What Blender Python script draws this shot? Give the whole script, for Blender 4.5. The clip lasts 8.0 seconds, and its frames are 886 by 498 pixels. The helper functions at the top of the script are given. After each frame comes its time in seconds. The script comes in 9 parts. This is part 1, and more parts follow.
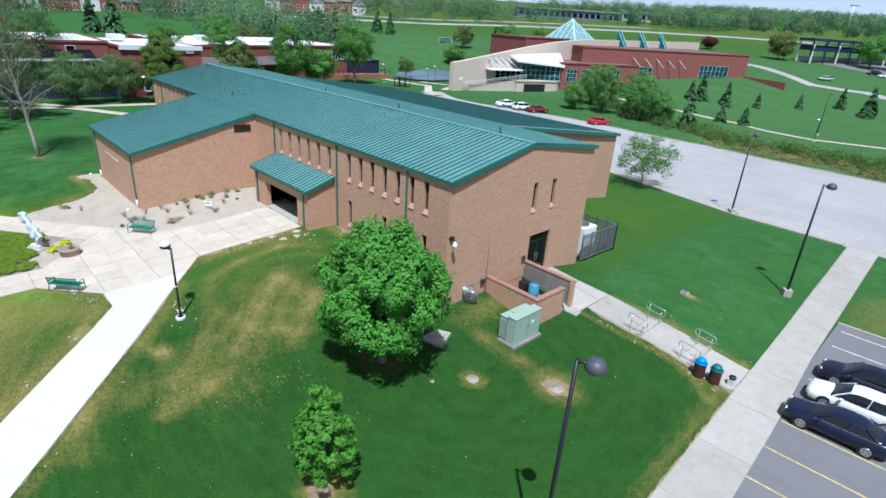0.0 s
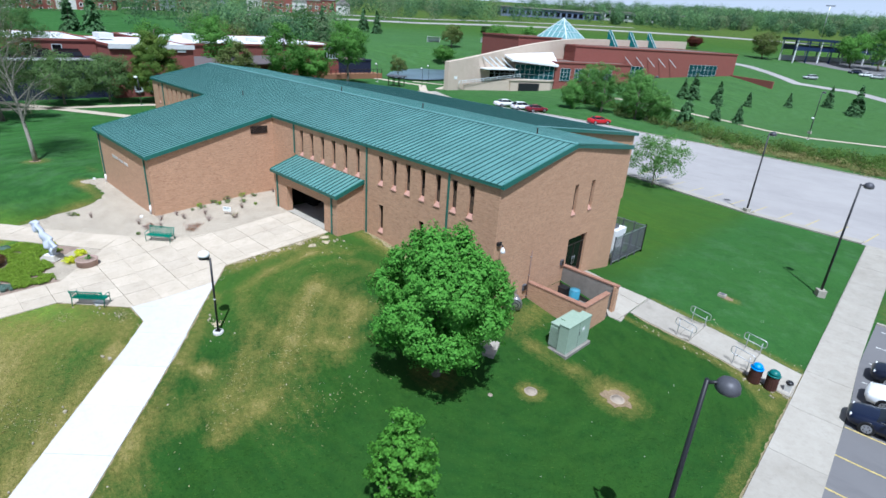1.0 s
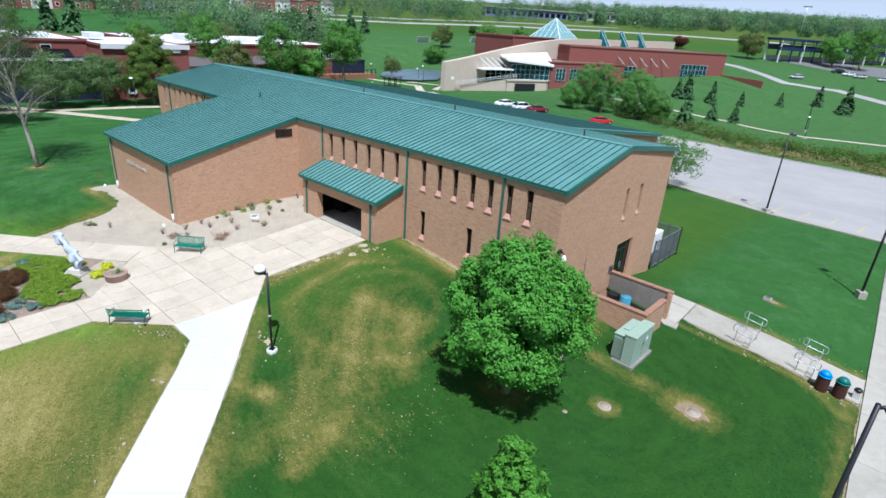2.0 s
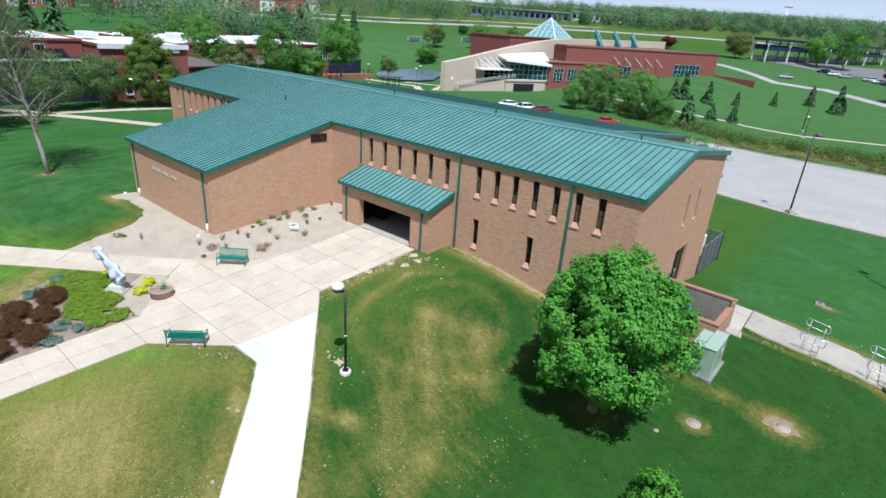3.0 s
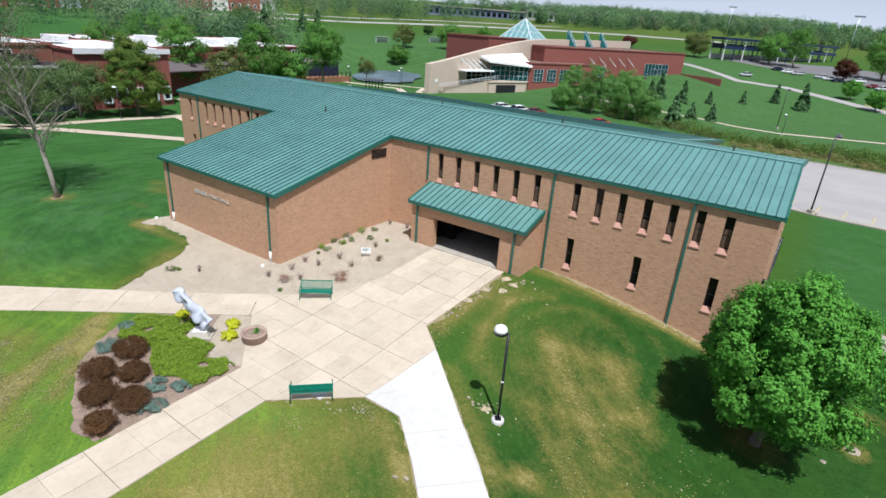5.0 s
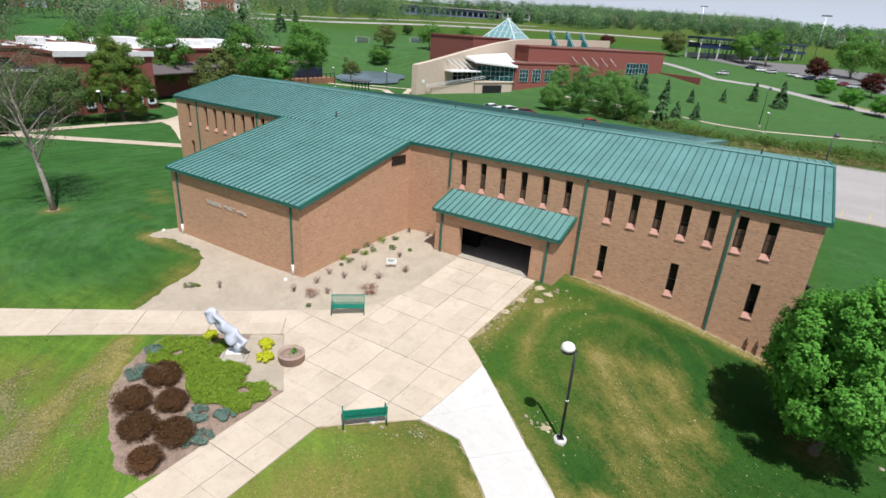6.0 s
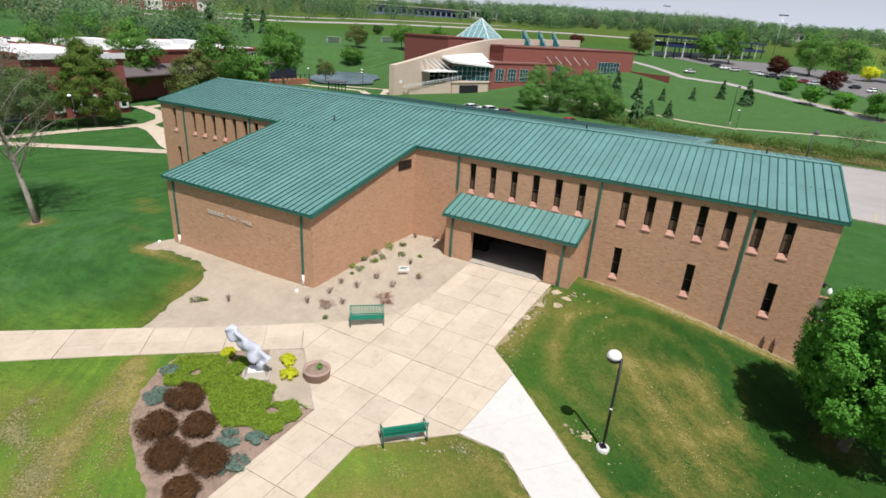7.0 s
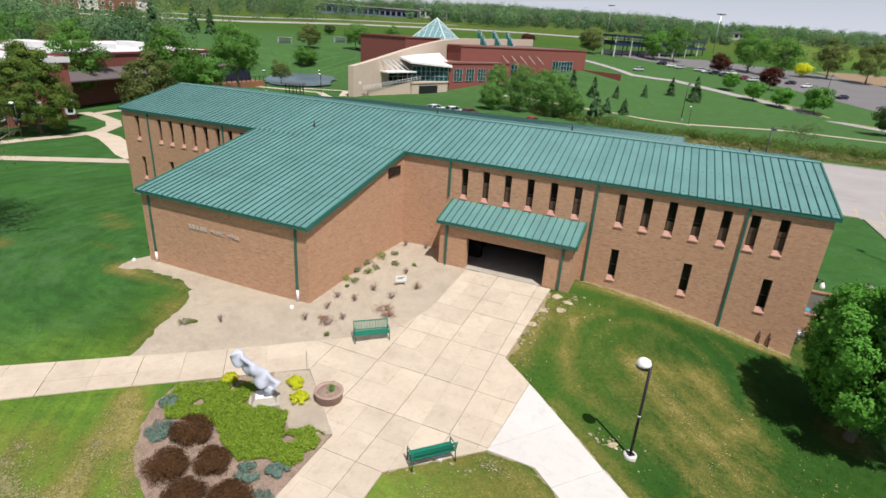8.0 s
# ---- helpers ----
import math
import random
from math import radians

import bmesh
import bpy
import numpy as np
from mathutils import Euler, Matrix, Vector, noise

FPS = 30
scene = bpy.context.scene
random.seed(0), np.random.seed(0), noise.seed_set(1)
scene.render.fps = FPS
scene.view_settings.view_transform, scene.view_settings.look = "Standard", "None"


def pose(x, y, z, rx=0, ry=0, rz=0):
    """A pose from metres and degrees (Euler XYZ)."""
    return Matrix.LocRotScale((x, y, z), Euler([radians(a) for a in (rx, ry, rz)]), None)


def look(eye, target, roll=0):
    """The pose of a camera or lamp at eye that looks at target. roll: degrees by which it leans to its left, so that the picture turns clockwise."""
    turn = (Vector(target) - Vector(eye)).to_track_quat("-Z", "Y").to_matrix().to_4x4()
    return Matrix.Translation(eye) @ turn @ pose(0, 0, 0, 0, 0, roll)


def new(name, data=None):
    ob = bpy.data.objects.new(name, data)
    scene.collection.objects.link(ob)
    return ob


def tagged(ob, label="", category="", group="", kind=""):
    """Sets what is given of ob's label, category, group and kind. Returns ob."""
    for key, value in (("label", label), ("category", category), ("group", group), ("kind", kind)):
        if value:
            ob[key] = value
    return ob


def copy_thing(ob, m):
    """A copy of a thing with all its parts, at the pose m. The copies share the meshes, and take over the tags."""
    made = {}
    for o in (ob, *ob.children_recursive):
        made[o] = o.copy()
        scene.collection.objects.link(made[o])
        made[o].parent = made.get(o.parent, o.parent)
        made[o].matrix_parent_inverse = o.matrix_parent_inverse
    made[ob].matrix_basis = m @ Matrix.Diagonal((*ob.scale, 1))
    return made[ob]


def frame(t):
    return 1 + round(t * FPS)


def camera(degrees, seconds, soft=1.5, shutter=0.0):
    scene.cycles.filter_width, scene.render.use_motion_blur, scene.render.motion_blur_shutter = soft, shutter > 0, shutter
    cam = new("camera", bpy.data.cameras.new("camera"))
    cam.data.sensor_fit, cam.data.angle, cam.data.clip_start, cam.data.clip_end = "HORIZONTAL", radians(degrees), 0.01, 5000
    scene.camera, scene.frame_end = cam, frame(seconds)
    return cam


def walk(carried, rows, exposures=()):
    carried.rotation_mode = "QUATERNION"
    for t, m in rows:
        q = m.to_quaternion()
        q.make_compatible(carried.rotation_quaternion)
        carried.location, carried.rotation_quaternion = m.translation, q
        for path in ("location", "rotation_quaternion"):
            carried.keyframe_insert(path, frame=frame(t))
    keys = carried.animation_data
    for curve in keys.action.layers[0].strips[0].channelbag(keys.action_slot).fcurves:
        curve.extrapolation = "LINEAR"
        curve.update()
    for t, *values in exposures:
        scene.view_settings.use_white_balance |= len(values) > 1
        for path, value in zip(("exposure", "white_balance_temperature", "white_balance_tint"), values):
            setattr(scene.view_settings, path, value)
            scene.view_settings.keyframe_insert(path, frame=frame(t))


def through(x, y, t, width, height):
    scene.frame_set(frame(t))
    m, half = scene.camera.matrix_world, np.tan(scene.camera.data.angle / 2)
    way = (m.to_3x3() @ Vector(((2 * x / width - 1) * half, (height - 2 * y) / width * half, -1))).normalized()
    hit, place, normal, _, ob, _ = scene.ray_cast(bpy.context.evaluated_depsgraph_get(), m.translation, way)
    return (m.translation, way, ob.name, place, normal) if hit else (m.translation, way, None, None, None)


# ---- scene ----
cam = camera(78.8, 8.0, 1.6)
PATH = [
    (0, (46.208, -21.166, 14.923), (44.895, -19.872, 14.147), 3.8),
    (0.5, (44.444, -22.008, 14.716), (43.148, -20.698, 13.941), 3.9),
    (1, (42.575, -22.9, 14.525), (41.31, -21.558, 13.752), 3.9),
    (1.5, (40.593, -23.802, 14.316), (39.354, -22.434, 13.546), 3.9),
    (3, (33.985, -26.745, 13.942), (32.818, -25.313, 13.176), 4.1),
    (3.5, (31.745, -27.763, 13.879), (30.611, -26.304, 13.115), 4.1),
    (4, (29.572, -28.644, 13.919), (28.473, -27.156, 13.158), 4.0),
    (4.5, (27.512, -29.396, 13.935), (26.445, -27.885, 13.175), 4.0),
    (6, (22.255, -30.9, 13.969), (21.292, -29.318, 13.213), 3.9),
    (6.5, (20.871, -31.354, 13.957), (19.949, -29.747, 13.203), 3.8),
    (7, (19.614, -31.694, 13.972), (18.746, -30.057, 13.221), 3.8),
    (7.5, (18.297, -31.947, 14.006), (17.504, -30.27, 13.258), 3.7),
    (8, (16.953, -32.092, 14.063), (16.232, -30.382, 13.319), 3.6),
]
EXPOSURES = [(0.0, 0.37, 5140, 10), (1.7, 0.36, 5230, 10), (3.5, 0.36, 5450, 11), (4.7, 0.30, 5640, 12), (6.5, 0.24, 6070, 14), (8.0, 0.20, 6230, 15)]
walk(cam, [(t, look(eye, target, roll)) for t, eye, target, roll in PATH], EXPOSURES)


# ---- light ----
SUN_TO = Vector((1.58, -1.36, 4.0)).normalized()
world = bpy.data.worlds.new("sky")
scene.world = world
world.use_nodes = True
wn = world.node_tree.nodes
sky = wn.new("ShaderNodeTexSky")
sky.sky_type, sky.sun_disc = "NISHITA", False
sky.sun_elevation = math.asin(SUN_TO.z)
sky.sun_rotation = math.atan2(SUN_TO.x, SUN_TO.y)
sky.air_density, sky.dust_density, sky.ozone_density = 1.0, 2.5, 1.0
cloud = wn.new("ShaderNodeTexNoise")
cloud.inputs["Scale"].default_value, cloud.inputs["Detail"].default_value = 2.2, 7.0
cover = wn.new("ShaderNodeMapRange")
cover.inputs["From Min"].default_value, cover.inputs["From Max"].default_value = 0.3, 0.75
cover.inputs["To Min"].default_value, cover.inputs["To Max"].default_value = 0.06, 0.32
veil = wn.new("ShaderNodeMix")
veil.data_type = "RGBA"
veil.inputs[7].default_value = (13.0, 13.7, 14.6, 1.0)
wl = world.node_tree.links
wl.new(wn.new("ShaderNodeTexCoord").outputs["Generated"], cloud.inputs["Vector"])
wl.new(cloud.outputs["Fac"], cover.inputs["Value"])
# haze thickens towards the horizon
height = wn.new("ShaderNodeSeparateXYZ")
haze = wn.new("ShaderNodeMapRange")
haze.inputs["From Min"].default_value, haze.inputs["From Max"].default_value = 0.0, 0.28
haze.inputs["To Min"].default_value, haze.inputs["To Max"].default_value = 0.95, 0.0
thick = wn.new("ShaderNodeMath")
thick.operation = "MAXIMUM"
wl.new(wn["Texture Coordinate"].outputs["Generated"], height.inputs[0])
wl.new(height.outputs[2], haze.inputs["Value"])
wl.new(haze.outputs["Result"], thick.inputs[0])
wl.new(cover.outputs["Result"], thick.inputs[1])
wl.new(thick.outputs[0], veil.inputs[0])
wl.new(sky.outputs[0], veil.inputs[6])
wl.new(veil.outputs[2], wn["Background"].inputs[0])
wn["Background"].inputs[1].default_value = 0.05
sun_data = bpy.data.lights.new("sun", "SUN")
sun_data.energy, sun_data.angle, sun_data.color = 4.9, radians(0.6), (1.0, 0.95, 0.87)
sun = new("sun", sun_data)
sun.matrix_world = look(SUN_TO * 200, (0, 0, 0))

# ---- materials ----
def shader(name, rough=0.8, metal=0.0, spec=0.3):
    m = bpy.data.materials.new(name)
    m.use_nodes = True
    n = m.node_tree.nodes["Principled BSDF"]
    n.inputs["Roughness"].default_value = rough
    n.inputs["Metallic"].default_value = metal
    n.inputs["Specular IOR Level"].default_value = spec
    return m, m.node_tree, n


def rgba(c):
    return (c[0], c[1], c[2], 1.0)


def noise_node(nt, scale, detail=4.0, rough=0.6, stretch=(1, 1, 1), coords="position"):
    if coords == "position":
        src = nt.nodes.new("ShaderNodeNewGeometry").outputs["Position"]
    else:
        src = nt.nodes.new("ShaderNodeTexCoord").outputs["Object"]
    mp = nt.nodes.new("ShaderNodeMapping")
    mp.inputs["Scale"].default_value = stretch
    nt.links.new(src, mp.inputs["Vector"])
    tx = nt.nodes.new("ShaderNodeTexNoise")
    tx.inputs["Scale"].default_value, tx.inputs["Detail"].default_value, tx.inputs["Roughness"].default_value = scale, detail, rough
    nt.links.new(mp.outputs[0], tx.inputs["Vector"])
    return tx.outputs["Fac"]


def ramp(nt, fac, lo, hi):
    r = nt.nodes.new("ShaderNodeMapRange")
    r.inputs["From Min"].default_value, r.inputs["From Max"].default_value = lo, hi
    nt.links.new(fac, r.inputs["Value"])
    return r.outputs["Result"]


def mixed(nt, fac, a, b, mode="MIX"):
    x = nt.nodes.new("ShaderNodeMix")
    x.data_type, x.blend_type = "RGBA", mode
    for value, slot in ((fac, 0), (a, 6), (b, 7)):
        if isinstance(value, (int, float)):
            x.inputs[slot].default_value = value
        elif isinstance(value, tuple):
            x.inputs[slot].default_value = rgba(value)
        else:
            nt.links.new(value, x.inputs[slot])
    return x.outputs[2]


def times(nt, a, k):
    x = nt.nodes.new("ShaderNodeMath")
    x.operation = "MULTIPLY"
    for value, slot in ((a, 0), (k, 1)):
        if isinstance(value, (int, float)):
            x.inputs[slot].default_value = value
        else:
            nt.links.new(value, x.inputs[slot])
    return x.outputs[0]


def bump(nt, bsdf, height, strength=0.3, distance=0.01):
    b = nt.nodes.new("ShaderNodeBump")
    b.inputs["Strength"].default_value, b.inputs["Distance"].default_value = strength, distance
    nt.links.new(height, b.inputs["Height"])
    nt.links.new(b.outputs[0], bsdf.inputs["Normal"])


def plain(name, base, rough=0.6, metal=0.0, spec=0.3, wear=0.15, scale=6.0, fine=60.0):
    """Paint, metal, plastic: a base colour with soft mottling at two scales."""
    m, nt, n = shader(name, rough, metal, spec)
    dark = tuple(c * (1 - wear) for c in base)
    lite = tuple(min(1.0, c * (1 + wear)) for c in base)
    c = mixed(nt, ramp(nt, noise_node(nt, scale), 0.3, 0.7), dark, lite)
    c = mixed(nt, ramp(nt, noise_node(nt, fine, 2), 0.35, 0.75), c, dark)
    nt.links.new(c, n.inputs["Base Color"])
    return m


def random_tone(nt, c, amount):
    info = nt.nodes.new("ShaderNodeObjectInfo")
    r = nt.nodes.new("ShaderNodeMapRange")
    r.inputs["To Min"].default_value, r.inputs["To Max"].default_value = 1 - amount, 1 + amount
    nt.links.new(info.outputs["Random"], r.inputs["Value"])
    v = nt.nodes.new("ShaderNodeCombineColor")
    for i in range(3):
        nt.links.new(r.outputs["Result"], v.inputs[i])
    return mixed(nt, 1.0, c, v.outputs[0], "MULTIPLY")


def brick_material(name, tones, mortar, course=0.0677, long=0.203):
    """Running-bond brickwork at true size; courses run along x or y, whichever way the wall faces."""
    m, nt, n = shader(name, 0.88, 0, 0.2)
    geo = nt.nodes.new("ShaderNodeNewGeometry")
    sep, nor = nt.nodes.new("ShaderNodeSeparateXYZ"), nt.nodes.new("ShaderNodeSeparateXYZ")
    nt.links.new(geo.outputs["Position"], sep.inputs[0])
    nt.links.new(geo.outputs["Normal"], nor.inputs[0])
    side = nt.nodes.new("ShaderNodeMath")
    side.operation = "ABSOLUTE"
    nt.links.new(nor.outputs[0], side.inputs[0])
    over = nt.nodes.new("ShaderNodeMath")
    over.operation = "GREATER_THAN"
    over.inputs[1].default_value = 0.7
    nt.links.new(side.outputs[0], over.inputs[0])
    pick = nt.nodes.new("ShaderNodeMix")
    nt.links.new(over.outputs[0], pick.inputs[0])
    nt.links.new(sep.outputs[0], pick.inputs[2])
    nt.links.new(sep.outputs[1], pick.inputs[3])
    com = nt.nodes.new("ShaderNodeCombineXYZ")
    nt.links.new(pick.outputs[0], com.inputs[0])
    nt.links.new(sep.outputs[2], com.inputs[1])
    bt = nt.nodes.new("ShaderNodeTexBrick")
    bt.inputs["Scale"].default_value = 1.0
    bt.inputs["Brick Width"].default_value, bt.inputs["Row Height"].default_value = long, course
    bt.inputs["Mortar Size"].default_value = 0.006
    bt.inputs["Color1"].default_value, bt.inputs["Color2"].default_value = rgba(tones[0]), rgba(tones[1])
    bt.inputs["Mortar"].default_value = rgba(mortar)
    bt.inputs["Bias"].default_value = 0.0
    nt.links.new(com.outputs[0], bt.inputs["Vector"])
    # whole courses and single bricks that are darker or paler than the rest
    streak = noise_node(nt, 1.5, 6, 0.8, (1.0, 1.0, 7.5))
    c = mixed(nt, times(nt, ramp(nt, streak, 0.44, 0.60), 0.62), bt.outputs["Color"], tones[2])
    single = noise_node(nt, 4.2, 2, 0.8, (1.0, 1.0, 3.2))
    c = mixed(nt, times(nt, ramp(nt, single, 0.55, 0.63), 0.55), c, tones[3])
    pale = noise_node(nt, 3.7, 3, 0.8, (1.0, 1.0, 3.6))
    c = mixed(nt, times(nt, ramp(nt, pale, 0.56, 0.66), 0.4), c, tones[0])
    soft = noise_node(nt, 0.35, 3)
    c = mixed(nt, times(nt, ramp(nt, soft, 0.4, 0.8), 0.22), c, tones[2])
    nt.links.new(c, n.inputs["Base Color"])
    bump(nt, n, bt.outputs["Fac"], -0.25, 0.008)
    return m


TAN = ((0.56, 0.345, 0.208), (0.47, 0.278, 0.164), (0.355, 0.203, 0.122), (0.25, 0.138, 0.09))
BRICK = brick_material("tan_brick", TAN, (0.36, 0.25, 0.17))
RED = ((0.27, 0.092, 0.070), (0.235, 0.076, 0.060), (0.20, 0.064, 0.052), (0.165, 0.055, 0.046))
RED_BRICK = brick_material("red_brick", RED, (0.2, 0.1, 0.08))
COPING = brick_material("coping_brick", ((0.34, 0.185, 0.12), (0.29, 0.155, 0.105), (0.26, 0.135, 0.09), (0.21, 0.11, 0.075)), (0.35, 0.25, 0.2))


def roof_material(name, base):
    m, nt, n = shader(name, 0.36, 0.0, 0.6)
    c = mixed(nt, ramp(nt, noise_node(nt, 0.5, 3), 0.3, 0.7), tuple(v * 0.88 for v in base), tuple(v * 1.1 for v in base))
    c = mixed(nt, times(nt, ramp(nt, noise_node(nt, 9.0, 4, 0.7, (1, 0.15, 1)), 0.5, 0.8), 0.35), c, (0.16, 0.27, 0.245))
    c = random_tone(nt, c, 0.05)
    nt.links.new(c, n.inputs["Base Color"])
    bump(nt, n, noise_node(nt, 1.3, 2, 0.5, (1, 0.4, 1)), 0.08, 0.03)
    return m


ROOF = roof_material("green_roof_metal", (0.110, 0.240, 0.218))
# darkened green puts the ribs' shade into the seams; lap joints share it
SEAM_SHADE = plain("roof_seam_shade", (0.036, 0.10, 0.09), 0.5, 0, 0.4, 0.25)
TRIM = plain("green_trim", (0.022, 0.125, 0.095), 0.4, 0, 0.5, 0.15)


def glass_material(name, tint=(0.02, 0.025, 0.028), rough=0.04, spec=0.5):
    m, nt, n = shader(name, rough, 0.0, spec)
    n.inputs["Base Color"].default_value = rgba(tint)
    n.inputs["IOR"].default_value = 1.52
    bump(nt, n, noise_node(nt, 0.9, 1), 0.02, 0.05)
    return m


GLASS = glass_material("dark_glass", (0.008, 0.008, 0.009), 0.05, 0.18)
GLASS_TEAL = glass_material("teal_glass", (0.012, 0.055, 0.06), 0.08, 0.35)
BRONZE = plain("dark_bronze_frame", (0.035, 0.028, 0.024), 0.45, 0.3)
SILL = plain("pink_sill", (0.43, 0.245, 0.185), 0.8, 0, 0.2, 0.12, 5, 40)
# near-black: the shade indoors is put into this base colour
INTERIOR = plain("shade_black_interior", (0.014, 0.012, 0.011), 0.9, 0, 0.1)


def concrete(name, base, stain, rough=0.9, tone=0.07):
    m, nt, n = shader(name, rough, 0, 0.2)
    c = mixed(nt, ramp(nt, noise_node(nt, 0.7, 6, 0.65), 0.35, 0.75), base, stain)
    c = mixed(nt, times(nt, ramp(nt, noise_node(nt, 4.0, 5, 0.7), 0.5, 0.8), 0.5), c, tuple(v * 0.8 for v in stain))
    c = mixed(nt, times(nt, ramp(nt, noise_node(nt, 45.0, 3), 0.4, 0.8), 0.35), c, tuple(v * 1.12 for v in base))
    # rain stains and trodden dirt
    c = mixed(nt, times(nt, ramp(nt, noise_node(nt, 1.6, 9, 0.78), 0.54, 0.70), 0.34), c, tuple(v * 0.62 for v in stain))
    c = random_tone(nt, c, tone)
    nt.links.new(c, n.inputs["Base Color"])
    bump(nt, n, noise_node(nt, 30.0, 4), 0.2, 0.01)
    return m


CONCRETE = concrete("old_concrete", (0.505, 0.435, 0.338), (0.405, 0.34, 0.255), 0.9, 0.06)
CONCRETE_NEW = concrete("new_concrete", (0.54, 0.525, 0.49), (0.50, 0.485, 0.45), 0.9, 0.035)
CONCRETE_GREY = concrete("grey_concrete", (0.375, 0.345, 0.29), (0.30, 0.272, 0.222))
CONCRETE_DARK = concrete("stained_concrete", (0.24, 0.22, 0.19), (0.13, 0.12, 0.105))
JOINT = plain("joint_dirt", (0.20, 0.17, 0.13), 0.95, 0, 0.1, 0.3)


def asphalt_material(name, base, patch):
    m, nt, n = shader(name, 0.85, 0, 0.25)
    c = mixed(nt, ramp(nt, noise_node(nt, 0.12, 6, 0.65), 0.35, 0.7), base, patch)
    c = mixed(nt, times(nt, ramp(nt, noise_node(nt, 0.6, 5, 0.7, (0.25, 1, 1)), 0.55, 0.75), 0.5), c, tuple(v * 0.72 for v in base))
    c = mixed(nt, times(nt, ramp(nt, noise_node(nt, 70.0, 3), 0.4, 0.8), 0.4), c, tuple(v * 1.35 for v in base))
    nt.links.new(c, n.inputs["Base Color"])
    bump(nt, n, noise_node(nt, 80.0, 2), 0.25, 0.006)
    return m


ASPHALT = asphalt_material("grey_asphalt", (0.135, 0.131, 0.131), (0.165, 0.16, 0.158))
ASPHALT_OLD = asphalt_material("pale_asphalt", (0.285, 0.268, 0.255), (0.36, 0.338, 0.318))
LINE_WHITE = plain("white_line", (0.62, 0.62, 0.58), 0.85, 0, 0.2, 0.3, 3, 25)
LINE_YELLOW = plain("yellow_line", (0.55, 0.44, 0.16), 0.85, 0, 0.2, 0.3, 3, 25)


def swirl(nt, cx, cy, along=1.2, scale=1.0, detail=6.0):
    """Noise drawn out along circles round a point, as a mower leaves it."""
    geo = nt.nodes.new("ShaderNodeNewGeometry")
    sep = nt.nodes.new("ShaderNodeSeparateXYZ")
    shift = nt.nodes.new("ShaderNodeVectorMath")
    shift.operation = "SUBTRACT"
    shift.inputs[1].default_value = (cx, cy, 0)
    nt.links.new(geo.outputs["Position"], shift.inputs[0])
    nt.links.new(shift.outputs[0], sep.inputs[0])
    flat = nt.nodes.new("ShaderNodeCombineXYZ")
    nt.links.new(sep.outputs[0], flat.inputs[0])
    nt.links.new(sep.outputs[1], flat.inputs[1])
    far = nt.nodes.new("ShaderNodeVectorMath")
    far.operation = "LENGTH"
    nt.links.new(flat.outputs[0], far.inputs[0])
    turn = nt.nodes.new("ShaderNodeMath")
    turn.operation = "ARCTAN2"
    nt.links.new(sep.outputs[1], turn.inputs[0])
    nt.links.new(sep.outputs[0], turn.inputs[1])
    com = nt.nodes.new("ShaderNodeCombineXYZ")
    nt.links.new(far.outputs["Value"], com.inputs[0])
    nt.links.new(times(nt, turn.outputs[0], along), com.inputs[1])
    tx = nt.nodes.new("ShaderNodeTexNoise")
    tx.inputs["Scale"].default_value, tx.inputs["Detail"].default_value, tx.inputs["Roughness"].default_value = scale, detail, 0.7
    nt.links.new(com.outputs[0], tx.inputs["Vector"])
    return tx.outputs["Fac"]


def plus(nt, a, b):
    x = nt.nodes.new("ShaderNodeMath")
    x.operation = "ADD"
    nt.links.new(a, x.inputs[0])
    if isinstance(b, (int, float)):
        x.inputs[1].default_value = b
    else:
        nt.links.new(b, x.inputs[1])
    return x.outputs[0]


def along_axis(nt, axis, a, b):
    """A smooth 0 to 1 between two places a, b on one axis of the world."""
    geo = nt.nodes.new("ShaderNodeNewGeometry")
    sep = nt.nodes.new("ShaderNodeSeparateXYZ")
    nt.links.new(geo.outputs["Position"], sep.inputs[0])
    m = nt.nodes.new("ShaderNodeMapRange")
    m.interpolation_type = "SMOOTHSTEP"
    m.inputs["From Min"].default_value, m.inputs["From Max"].default_value = min(a, b), max(a, b)
    m.inputs["To Min"].default_value, m.inputs["To Max"].default_value = (0, 1) if b > a else (1, 0)
    nt.links.new(sep.outputs[axis], m.inputs["Value"])
    return m.outputs["Result"]


